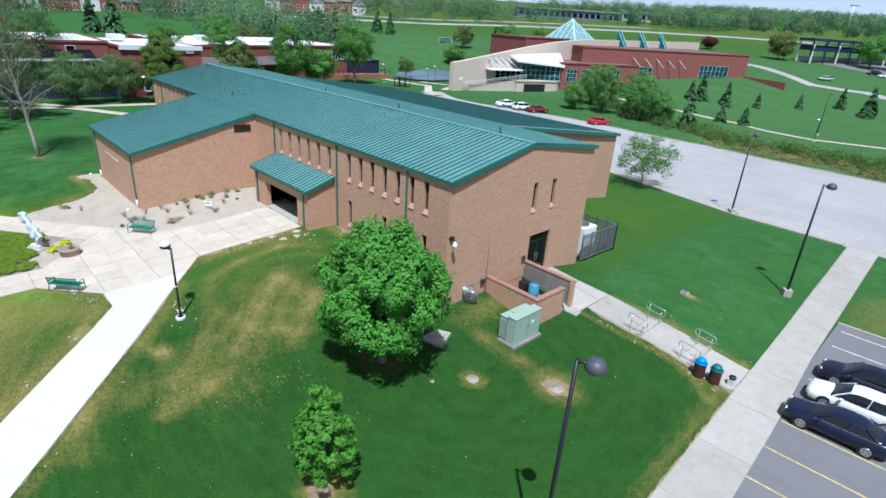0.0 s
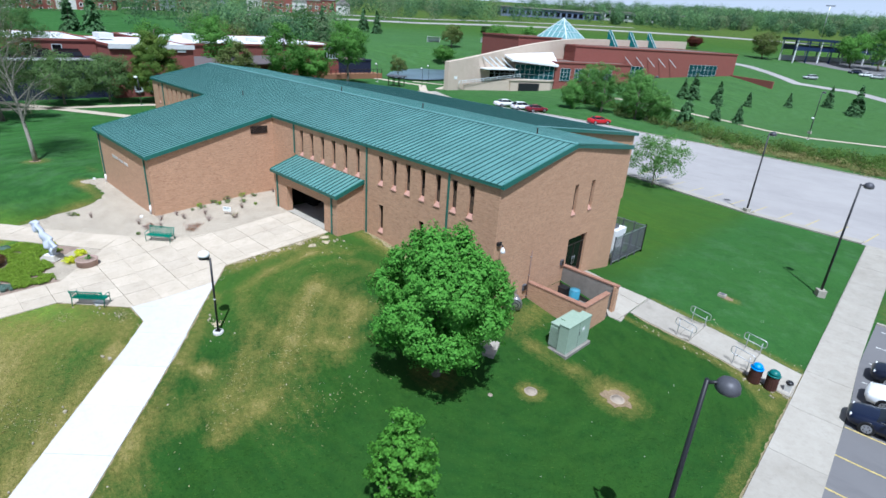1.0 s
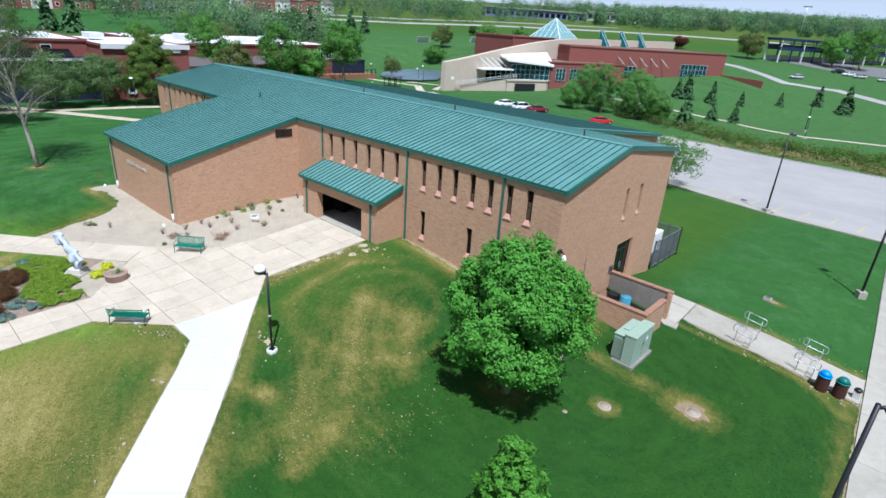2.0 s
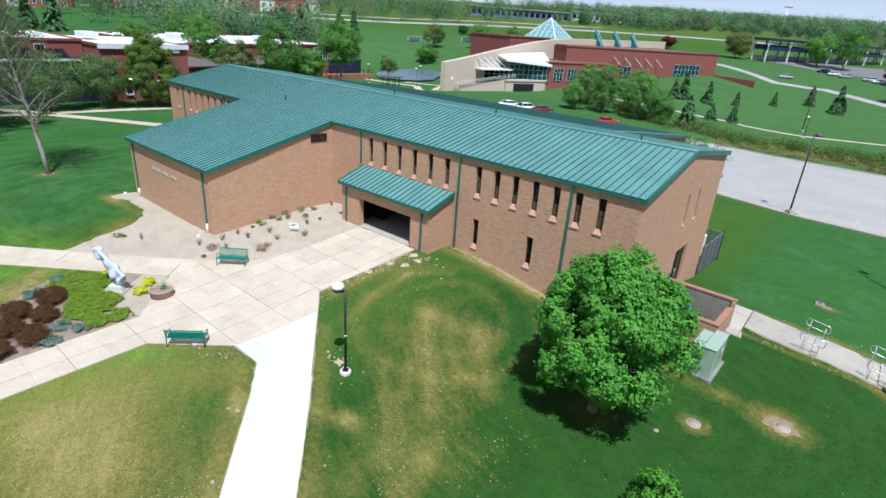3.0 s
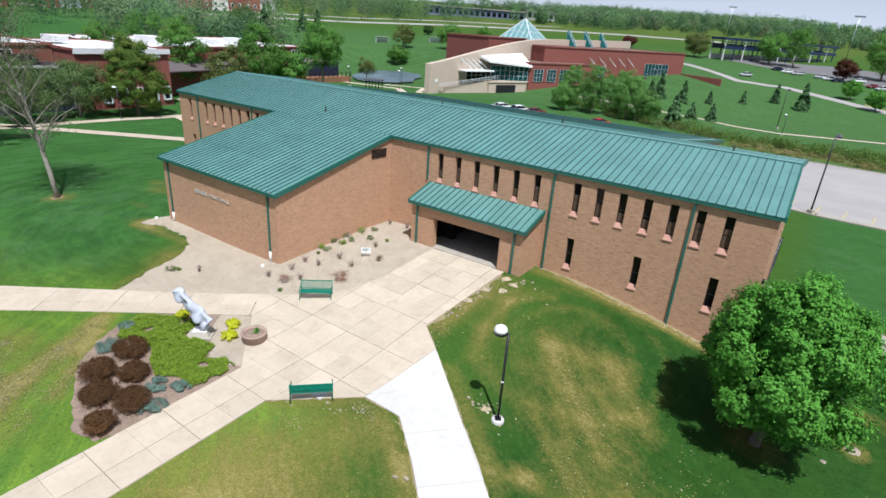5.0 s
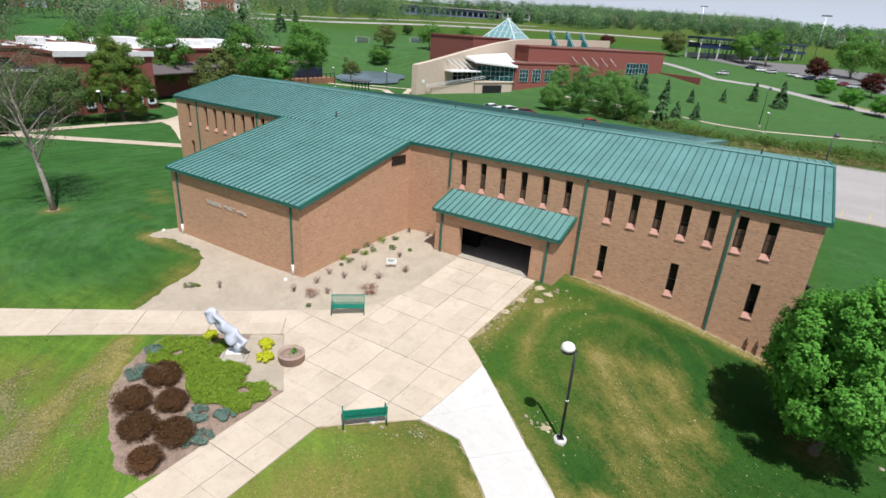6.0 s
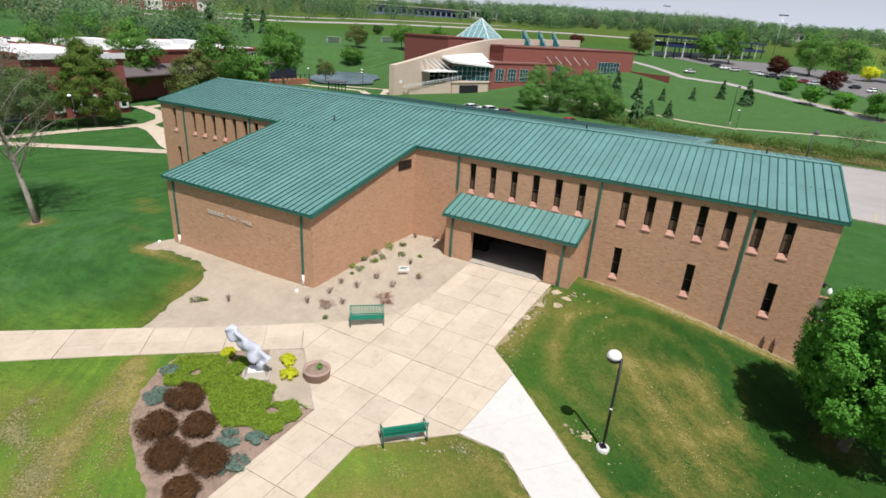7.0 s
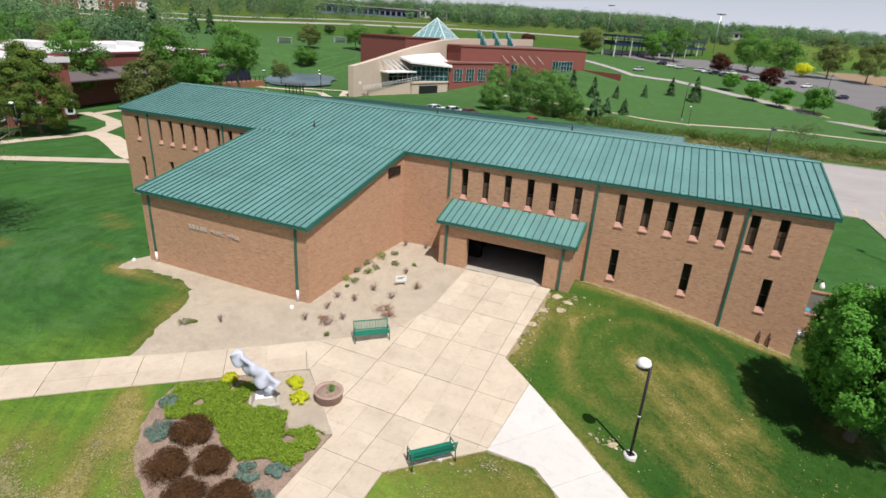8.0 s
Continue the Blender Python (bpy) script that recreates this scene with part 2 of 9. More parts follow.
def grass_material(name, blades=False):
    """Mown turf: tufts, mower tracks, dry straw (attribute dry) and painted-in sunlight (attribute turf)."""
    m, nt, n = shader(name, 0.95, 0, 0.1)
    a = nt.nodes.new("ShaderNodeAttribute")
    a.attribute_name = "dry"
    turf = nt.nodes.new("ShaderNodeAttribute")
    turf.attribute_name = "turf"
    fine = ramp(nt, noise_node(nt, 22.0, 7, 0.85), 0.36, 0.66)
    tuft = ramp(nt, noise_node(nt, 6.5, 5, 0.75), 0.36, 0.64)
    clump = ramp(nt, noise_node(nt, 2.6, 6, 0.75), 0.40, 0.60)
    mid = ramp(nt, noise_node(nt, 1.2, 8, 0.8), 0.38, 0.64)
    big = ramp(nt, noise_node(nt, 0.13, 5, 0.65), 0.35, 0.68)
    track = ramp(nt, swirl(nt, 27.0, -1.0, 3.0, 1.3), 0.40, 0.60)
    c = mixed(nt, fine, (0.010, 0.040, 0.005), (0.050, 0.108, 0.012))
    c = mixed(nt, times(nt, tuft, 0.5), c, (0.010, 0.040, 0.007))
    c = mixed(nt, times(nt, clump, 0.40), c, (0.034, 0.092, 0.012))
    c = mixed(nt, times(nt, mid, 0.45), c, (0.010, 0.043, 0.009))
    c = mixed(nt, times(nt, big, 0.45), c, (0.018, 0.066, 0.014))
    c = mixed(nt, times(nt, track, 0.40), c, (0.038, 0.092, 0.014))
    # yellower green whose extra brightness is sunlight put into the colour
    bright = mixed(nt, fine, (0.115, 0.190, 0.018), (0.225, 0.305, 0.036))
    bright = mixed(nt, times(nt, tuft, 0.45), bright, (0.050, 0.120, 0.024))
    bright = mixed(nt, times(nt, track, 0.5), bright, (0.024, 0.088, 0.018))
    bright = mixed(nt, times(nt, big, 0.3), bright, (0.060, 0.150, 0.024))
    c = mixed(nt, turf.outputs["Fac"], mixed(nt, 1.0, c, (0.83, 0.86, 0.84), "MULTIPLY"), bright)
    # the deep blue-green sward of the western and northern lawns, partly painted cloud shade
    sward_shade = nt.nodes.new("ShaderNodeAttribute")
    sward_shade.attribute_name = "sward_shade"
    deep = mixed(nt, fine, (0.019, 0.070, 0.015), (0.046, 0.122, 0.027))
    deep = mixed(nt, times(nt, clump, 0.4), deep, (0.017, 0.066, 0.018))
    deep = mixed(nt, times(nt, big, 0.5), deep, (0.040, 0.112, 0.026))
    # paler on the far slopes to the north
    slope = mixed(nt, fine, (0.036, 0.088, 0.026), (0.074, 0.148, 0.044))
    slope = mixed(nt, times(nt, clump, 0.4), slope, (0.034, 0.084, 0.026))
    deep = mixed(nt, along_axis(nt, 1, 60, 105), deep, slope)
    c = mixed(nt, times(nt, sward_shade.outputs["Fac"], 0.85), c, deep)
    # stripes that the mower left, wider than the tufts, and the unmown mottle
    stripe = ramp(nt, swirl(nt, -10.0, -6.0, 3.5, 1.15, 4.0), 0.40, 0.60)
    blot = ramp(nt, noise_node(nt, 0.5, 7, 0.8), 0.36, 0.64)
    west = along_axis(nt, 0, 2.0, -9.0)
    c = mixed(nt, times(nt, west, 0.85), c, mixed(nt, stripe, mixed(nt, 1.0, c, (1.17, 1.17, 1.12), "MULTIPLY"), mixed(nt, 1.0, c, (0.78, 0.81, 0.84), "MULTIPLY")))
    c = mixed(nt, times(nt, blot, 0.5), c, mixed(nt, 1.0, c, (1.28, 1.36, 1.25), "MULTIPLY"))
    pale = ramp(nt, noise_node(nt, 0.33, 8, 0.75), 0.50, 0.64)
    c = mixed(nt, times(nt, times(nt, pale, sward_shade.outputs["Fac"]), 0.42), c, mixed(nt, fine, (0.05, 0.115, 0.045), (0.10, 0.19, 0.075)))
    worn = ramp(nt, noise_node(nt, 0.8, 8, 0.8), 0.52, 0.66)
    c = mixed(nt, times(nt, times(nt, worn, sward_shade.outputs["Fac"]), 0.40), c, (0.014, 0.052, 0.012))
    straw = mixed(nt, fine, (0.105, 0.095, 0.022), (0.300, 0.236, 0.064))
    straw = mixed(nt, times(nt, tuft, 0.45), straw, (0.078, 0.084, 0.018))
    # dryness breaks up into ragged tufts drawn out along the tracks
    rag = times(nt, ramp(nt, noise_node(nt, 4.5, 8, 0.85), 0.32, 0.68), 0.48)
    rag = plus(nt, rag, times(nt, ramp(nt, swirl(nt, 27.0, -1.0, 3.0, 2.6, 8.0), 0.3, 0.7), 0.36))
    rag = plus(nt, rag, times(nt, ramp(nt, noise_node(nt, 0.7, 7, 0.8), 0.32, 0.68), 0.30))
    gate = nt.nodes.new("ShaderNodeMapRange")
    gate.inputs["From Max"].default_value, gate.inputs["To Min"].default_value = 0.2, 0.62
    nt.links.new(a.outputs["Fac"], gate.inputs["Value"])
    rag = plus(nt, times(nt, rag, gate.outputs["Result"]), a.outputs["Fac"])
    rag = plus(nt, rag, times(nt, fine, 0.34))
    c = mixed(nt, times(nt, ramp(nt, rag, 0.78, 1.5), 0.74), c, straw)
    thatch = mixed(nt, fine, (0.16, 0.135, 0.05), (0.43, 0.345, 0.135))
    c = mixed(nt, times(nt, ramp(nt, rag, 1.45, 1.95), 0.75), c, thatch)
    if blades:
        g = nt.nodes.new("ShaderNodeNewGeometry")
        r = nt.nodes.new("ShaderNodeMapRange")
        r.inputs["To Min"].default_value, r.inputs["To Max"].default_value = 0.85, 1.38
        nt.links.new(g.outputs["Random Per Island"], r.inputs["Value"])
        v = nt.nodes.new("ShaderNodeCombineColor")
        for i in range(3):
            nt.links.new(r.outputs["Result"], v.inputs[i])
        c = mixed(nt, 1.0, c, v.outputs[0], "MULTIPLY")
    nt.links.new(c, n.inputs["Base Color"])
    bump(nt, n, noise_node(nt, 9.0, 5, 0.75), 0.22, 0.04)
    return m


GRASS = grass_material("lawn")
GRASS_BLADES = grass_material("lawn_blades", True)


def soil(name, a, b, scale=9.0, mottle=0.62):
    m, nt, n = shader(name, 0.95, 0, 0.1)
    c = mixed(nt, ramp(nt, noise_node(nt, scale, 7, 0.8), 0.3, 0.7), a, b)
    c = mixed(nt, times(nt, ramp(nt, noise_node(nt, 0.6, 5, 0.7), 0.45, 0.75), 0.5), c, tuple(v * 0.7 for v in a))
    c = mixed(nt, times(nt, ramp(nt, noise_node(nt, 3.0, 7, 0.8), 0.47, 0.62), mottle), c, tuple(v * 0.58 for v in a))
    c = mixed(nt, times(nt, ramp(nt, noise_node(nt, 40.0, 3), 0.5, 0.66), 0.7), c, tuple(v * 1.35 for v in b))
    nt.links.new(c, n.inputs["Base Color"])
    bump(nt, n, noise_node(nt, 35.0, 5, 0.8), 0.8, 0.03)
    return m


GRAVEL = soil("gravel_mulch", (0.29, 0.245, 0.185), (0.46, 0.40, 0.31), 30, 0.22)
MULCH = soil("bark_mulch", (0.19, 0.135, 0.10), (0.35, 0.265, 0.205), 24)
PALE_DIRT = soil("pale_dirt", (0.30, 0.235, 0.145), (0.55, 0.47, 0.33), 9)
WORN_DIRT = soil("worn_dirt", (0.17, 0.14, 0.07), (0.36, 0.30, 0.17), 9)
DIRT = soil("bare_earth", (0.17, 0.12, 0.07), (0.32, 0.24, 0.15), 6)


def leaf_material(name, dark, lite, shine=0.15, through=0.38, far=0.0):
    m, nt, n = shader(name, 0.7, 0, shine)
    g = nt.nodes.new("ShaderNodeNewGeometry")
    if far:
        c = mixed(nt, ramp(nt, noise_node(nt, far, 4, 0.7), 0.38, 0.62), dark, lite)
        c = mixed(nt, times(nt, g.outputs["Random Per Island"], 0.3), c, dark)
    else:
        c = mixed(nt, g.outputs["Random Per Island"], dark, lite)
        c = mixed(nt, times(nt, ramp(nt, noise_node(nt, 0.9, 3), 0.35, 0.7), 0.4), c, lite)
    c = random_tone(nt, c, 0.14)
    nt.links.new(c, n.inputs["Base Color"])
    tr = nt.nodes.new("ShaderNodeBsdfTranslucent")
    nt.links.new(c, tr.inputs[0])
    mx = nt.nodes.new("ShaderNodeMixShader")
    mx.inputs[0].default_value = through
    out = nt.nodes["Material Output"]
    nt.links.new(n.outputs[0], mx.inputs[1])
    nt.links.new(tr.outputs[0], mx.inputs[2])
    nt.links.new(mx.outputs[0], out.inputs[0])
    return m


LEAF = leaf_material("maple_leaf", (0.066, 0.212, 0.024), (0.135, 0.35, 0.046), 0.2, 0.32)
LEAF_YOUNG = leaf_material("young_leaf", (0.068, 0.22, 0.02), (0.165, 0.41, 0.048), 0.2, 0.3)
LEAF_FAR = leaf_material("far_leaf", (0.10, 0.225, 0.042), (0.17, 0.36, 0.07), 0.12, 0.5, 0.55)
LEAF_DARK = leaf_material("dark_leaf", (0.06, 0.13, 0.035), (0.115, 0.20, 0.055), 0.12, 0.48, 0.55)
LEAF_OLIVE = leaf_material("budding_leaf", (0.11, 0.15, 0.04), (0.21, 0.25, 0.08), 0.12, 0.45, 0.55)
LEAF_MIX = leaf_material("mixed_leaf", (0.085, 0.175, 0.035), (0.165, 0.245, 0.05), 0.1, 0.45, 0.55)
LEAF_CONE = leaf_material("cone_leaf", (0.10, 0.19, 0.035), (0.20, 0.27, 0.055), 0.1, 0.45, 0.4)
LEAF_SAGE = leaf_material("sage_leaf", (0.09, 0.16, 0.05), (0.17, 0.26, 0.09), 0.1, 0.45, 0.55)
LEAF_NEEDLE = leaf_material("needle_leaf", (0.07, 0.155, 0.065), (0.13, 0.24, 0.095))
LEAF_LIME = leaf_material("lime_leaf", (0.46, 0.50, 0.018), (0.72, 0.74, 0.04))
LEAF_BUD = leaf_material("opening_bud", (0.075, 0.095, 0.042), (0.15, 0.175, 0.08), 0.1, 0.4)
LEAF_BELT = leaf_material("belt_leaf", (0.125, 0.265, 0.06), (0.20, 0.38, 0.10), 0.1, 0.5, 0.5)
LEAF_RED = leaf_material("purple_leaf", (0.05, 0.014, 0.012), (0.12, 0.035, 0.022))
LEAF_BROWN = leaf_material("barberry_leaf", (0.066, 0.034, 0.016), (0.185, 0.098, 0.042))
LEAF_COVER = leaf_material("ground_cover_leaf", (0.095, 0.19, 0.013), (0.30, 0.42, 0.045))
LEAF_BLUE = leaf_material("blue_juniper_leaf", (0.10, 0.18, 0.14), (0.24, 0.34, 0.28))
# far wood leaves are paler and bluer: haze put into their colour
LEAF_WOOD = leaf_material("hazed_wood_leaf", (0.115, 0.215, 0.09), (0.20, 0.33, 0.13), 0.1, 0.5, 0.11)
LEAF_WOOD_DARK = leaf_material("wood_leaf_dark", (0.075, 0.155, 0.075), (0.135, 0.235, 0.11), 0.1, 0.5, 0.11)
LEAF_WOOD_OLIVE = leaf_material("hazed_wood_leaf_olive", (0.155, 0.205, 0.11), (0.24, 0.295, 0.15), 0.1, 0.5, 0.11)
# brown of the reflection that is painted on the upper-floor panes
PANE_REFLECTION = plain("brown_reflection", (0.115, 0.080, 0.054), 0.8, 0, 0.2, 0.3)
BARK = soil("grey_bark", (0.16, 0.13, 0.10), (0.28, 0.24, 0.19), 12)
BARK_PALE = soil("pale_bark", (0.25, 0.22, 0.18), (0.40, 0.365, 0.31), 12)
BLACK = plain("black_paint", (0.012, 0.012, 0.014), 0.45, 0, 0.5)
WHITE = plain("white_paint", (0.78, 0.78, 0.76), 0.5, 0, 0.4, 0.06)
STEEL = plain("galvanised_steel", (0.55, 0.56, 0.57), 0.35, 0.85, 0.5, 0.2)
BENCH_GREEN = plain("bench_green", (0.006, 0.18, 0.115), 0.4, 0, 0.5, 0.2)
BOX_GREEN = plain("pale_green_paint", (0.30, 0.385, 0.295), 0.5, 0, 0.4, 0.1)
FENCE_GREY = plain("fence_grey", (0.13, 0.13, 0.14), 0.6, 0.3)


# ---- mesh helpers ----
def part(name, bm, material, parent, label=""):
    """Links a bmesh as one mesh object under a thing or part (or at top level)."""
    me = bpy.data.meshes.new(name)
    bm.to_mesh(me)
    bm.free()
    me.materials.append(material)
    ob = new(name, me)
    ob.parent = parent
    return tagged(ob, label)


def shared(name, me, parent, m=None):
    ob = new(name, me)
    ob.parent = parent
    if m is not None:
        ob.matrix_basis = m
    return ob


def mesh_of(name, bm, material):
    me = bpy.data.meshes.new(name)
    bm.to_mesh(me)
    bm.free()
    me.materials.append(material)
    return me


def empty(name, at=(0, 0, 0), rz=0, **tags):
    ob = new(name)
    ob.matrix_basis = pose(*at, 0, 0, rz)
    return tagged(ob, **tags)


def box(bm, x0, x1, y0, y1, z0, z1, bev=0.0):
    b = bmesh.new() if bev else bm
    v = [b.verts.new(p) for p in ((x0, y0, z0), (x1, y0, z0), (x1, y1, z0), (x0, y1, z0), (x0, y0, z1), (x1, y0, z1), (x1, y1, z1), (x0, y1, z1))]
    for f in ((3, 2, 1, 0), (4, 5, 6, 7), (0, 1, 5, 4), (1, 2, 6, 5), (2, 3, 7, 6), (3, 0, 4, 7)):
        b.faces.new([v[i] for i in f])
    if bev:
        bmesh.ops.bevel(b, geom=b.edges[:], offset=bev, segments=2, profile=0.6, affect="EDGES")
        absorb(bm, b)
    return bm


def absorb(bm, other, m=None):
    """Adds another bmesh to bm, moved by m, and frees it."""
    if m is not None:
        bmesh.ops.transform(other, matrix=m, verts=other.verts[:])
    made = {v: bm.verts.new(v.co) for v in other.verts}
    for f in other.faces:
        try:
            g = bm.faces.new([made[v] for v in f.verts])
            g.smooth = f.smooth
        except ValueError:
            pass
    other.free()
    return bm


def tube(bm, points, radii, sides=10, caps=True, smooth=True):
    """A round tube along a line of points."""
    pts = [Vector(p) for p in points]
    if not isinstance(radii, (list, tuple)):
        radii = [radii] * len(pts)
    rings = []
    side = None
    for i, p in enumerate(pts):
        d = (pts[min(i + 1, len(pts) - 1)] - pts[max(i - 1, 0)]).normalized()
        if side is None:
            side = d.orthogonal().normalized()
        side = (side - d * side.dot(d)).normalized()
        up = d.cross(side)
        rings.append([bm.verts.new(p + (side * math.cos(a) + up * math.sin(a)) * radii[i]) for a in (2 * math.pi * k / sides for k in range(sides))])
    for a, b in zip(rings, rings[1:]):
        for k in range(sides):
            bm.faces.new((a[k], a[(k + 1) % sides], b[(k + 1) % sides], b[k])).smooth = smooth
    if caps:
        bm.faces.new(rings[0][::-1])
        bm.faces.new(rings[-1])
    return bm


def lathe(bm, profile, sides=20, smooth=True, at=(0, 0, 0)):
    """Turns a profile of (radius, height) round the z axis."""
    rings = []
    for r, z in profile:
        rings.append([bm.verts.new((at[0] + max(r, 0.001) * math.cos(2 * math.pi * k / sides), at[1] + max(r, 0.001) * math.sin(2 * math.pi * k / sides), at[2] + z)) for k in range(sides)])
    for a, b in zip(rings, rings[1:]):
        for k in range(sides):
            bm.faces.new((a[k], a[(k + 1) % sides], b[(k + 1) % sides], b[k])).smooth = smooth
    bm.faces.new(rings[0][::-1])
    bm.faces.new(rings[-1])
    return bm


def prism(bm, outline, z0, z1):
    """A flat outline of (x, y) raised from z0 to z1 (numbers, or functions of x and y)."""
    lo = [bm.verts.new((x, y, z0(x, y) if callable(z0) else z0)) for x, y in outline]
    hi = [bm.verts.new((x, y, z1(x, y) if callable(z1) else z1)) for x, y in outline]
    n = len(outline)
    bm.faces.new(hi)
    bm.faces.new(lo[::-1])
    for i in range(n):
        bm.faces.new((lo[i], lo[(i + 1) % n], hi[(i + 1) % n], hi[i]))
    return bm


def clip(poly, a, b):
    """Keeps the part of a polygon that lies left of the line from a to b."""
    out = []
    side = lambda p: (b[0] - a[0]) * (p[1] - a[1]) - (b[1] - a[1]) * (p[0] - a[0])
    for i, p in enumerate(poly):
        q = poly[(i + 1) % len(poly)]
        sp, sq = side(p), side(q)
        if sp >= 0:
            out.append(p)
        if (sp > 0 > sq) or (sp < 0 < sq):
            k = sp / (sp - sq)
            out.append((p[0] + (q[0] - p[0]) * k, p[1] + (q[1] - p[1]) * k))
    return out


def area(poly):
    return 0.5 * sum(poly[i - 1][0] * poly[i][1] - poly[i][0] * poly[i - 1][1] for i in range(len(poly)))


def wall(bm, o, d, length, z0, top0, top1, thick, holes=()):
    """An upright wall from o along d (level), its outer face on the right hand of d; the top may slope. holes: (u0, u1, z0, z1)."""
    o, d = Vector(o), Vector(d).normalized()
    inn = Vector((-d.y, d.x, 0)) * thick
    top = lambda u: top0 + (top1 - top0) * u / length
    us = sorted({0.0, length, *(h[0] for h in holes), *(h[1] for h in holes)})

    def quad(*pts):
        bm.faces.new([bm.verts.new(p) for p in pts])

    at = lambda u, z, k=0: o + d * u + Vector((0, 0, z)) + inn * k
    for a, b in zip(us, us[1:]):
        cuts = sorted((h[2], h[3]) for h in holes if h[0] <= a + 1e-6 and h[1] >= b - 1e-6)
        z = (z0, z0)
        for lo, hi in cuts + [(None, None)]:
            e = (lo, lo) if lo is not None else (top(a), top(b))
            quad(at(a, z[0]), at(b, z[1]), at(b, e[1]), at(a, e[0]))
            quad(at(b, z[1], 1), at(a, z[0], 1), at(a, e[0], 1), at(b, e[1], 1))
            if lo is not None:
                z = (hi, hi)
    for u0, u1, lo, hi in holes:
        quad(at(u0, lo), at(u1, lo), at(u1, lo, 1), at(u0, lo, 1))
        quad(at(u0, hi, 1), at(u1, hi, 1), at(u1, hi), at(u0, hi))
        quad(at(u0, lo, 1), at(u0, hi, 1), at(u0, hi), at(u0, lo))
        quad(at(u1, lo), at(u1, hi), at(u1, hi, 1), at(u1, lo, 1))
    quad(at(0, top(0)), at(length, top(length)), at(length, top(length), 1), at(0, top(0), 1))
    quad(at(0, z0, 1), at(0, top(0), 1), at(0, top(0)), at(0, z0))
    quad(at(length, z0), at(length, top(length)), at(length, top(length), 1), at(length, z0, 1))
    return bm


# ---- the lie of the land ----
def ease(a, b, v):
    """A smooth step from 0 at a to 1 at b."""
    v = max(0.0, min(1.0, (v - a) / (b - a)))
    return v * v * (3 - 2 * v)


def lerp(a, b, s):
    return a + (b - a) * s


def land(x, y):
    """Height of the ground: level at the entrance, falling to the lawns, the car parks and, far off, rising to hills."""
    front = -lerp(0.0, 1.1, max(0.0, min(1.0, (-2.5 - y) / 12.0))) - 0.02 * max(0.0, -15 - y)
    z = lerp(front, min(front, -0.85), ease(1.5, -5.0, x))
    z = lerp(z, -1.1, ease(-14, -26, x))
    z = lerp(z, -2.9 - 0.75 * ease(33, 41, x), ease(13, 34, x))
    z = lerp(z, -2.75, ease(9, 17, y) * ease(12, 24, x) * ease(34, 27, x))
    z = lerp(z, -3.4, ease(24, 43, y) * ease(-30, 10, x))
    z = lerp(z, -0.9, ease(12, 40, y) * (1 - ease(-45, -15, x)))
    q = y - 0.6 * x
    z += 0.085 * max(0.0, min(q - 122, 78)) * ease(122, 145, q) + 0.06 * max(0.0, min(q - 200, 220)) + 0.042 * max(0.0, min(q - 420, 1300))
    # the level basin of the pond
    d = math.hypot(((x + 86.5) + (y - 99.5)) / 1.414 / 13.0, ((y - 99.5) - (x + 86.5)) / 1.414 / 22.0)
    return lerp(z, -1.0, ease(2.2, 1.3, d)) if d < 2.2 else z


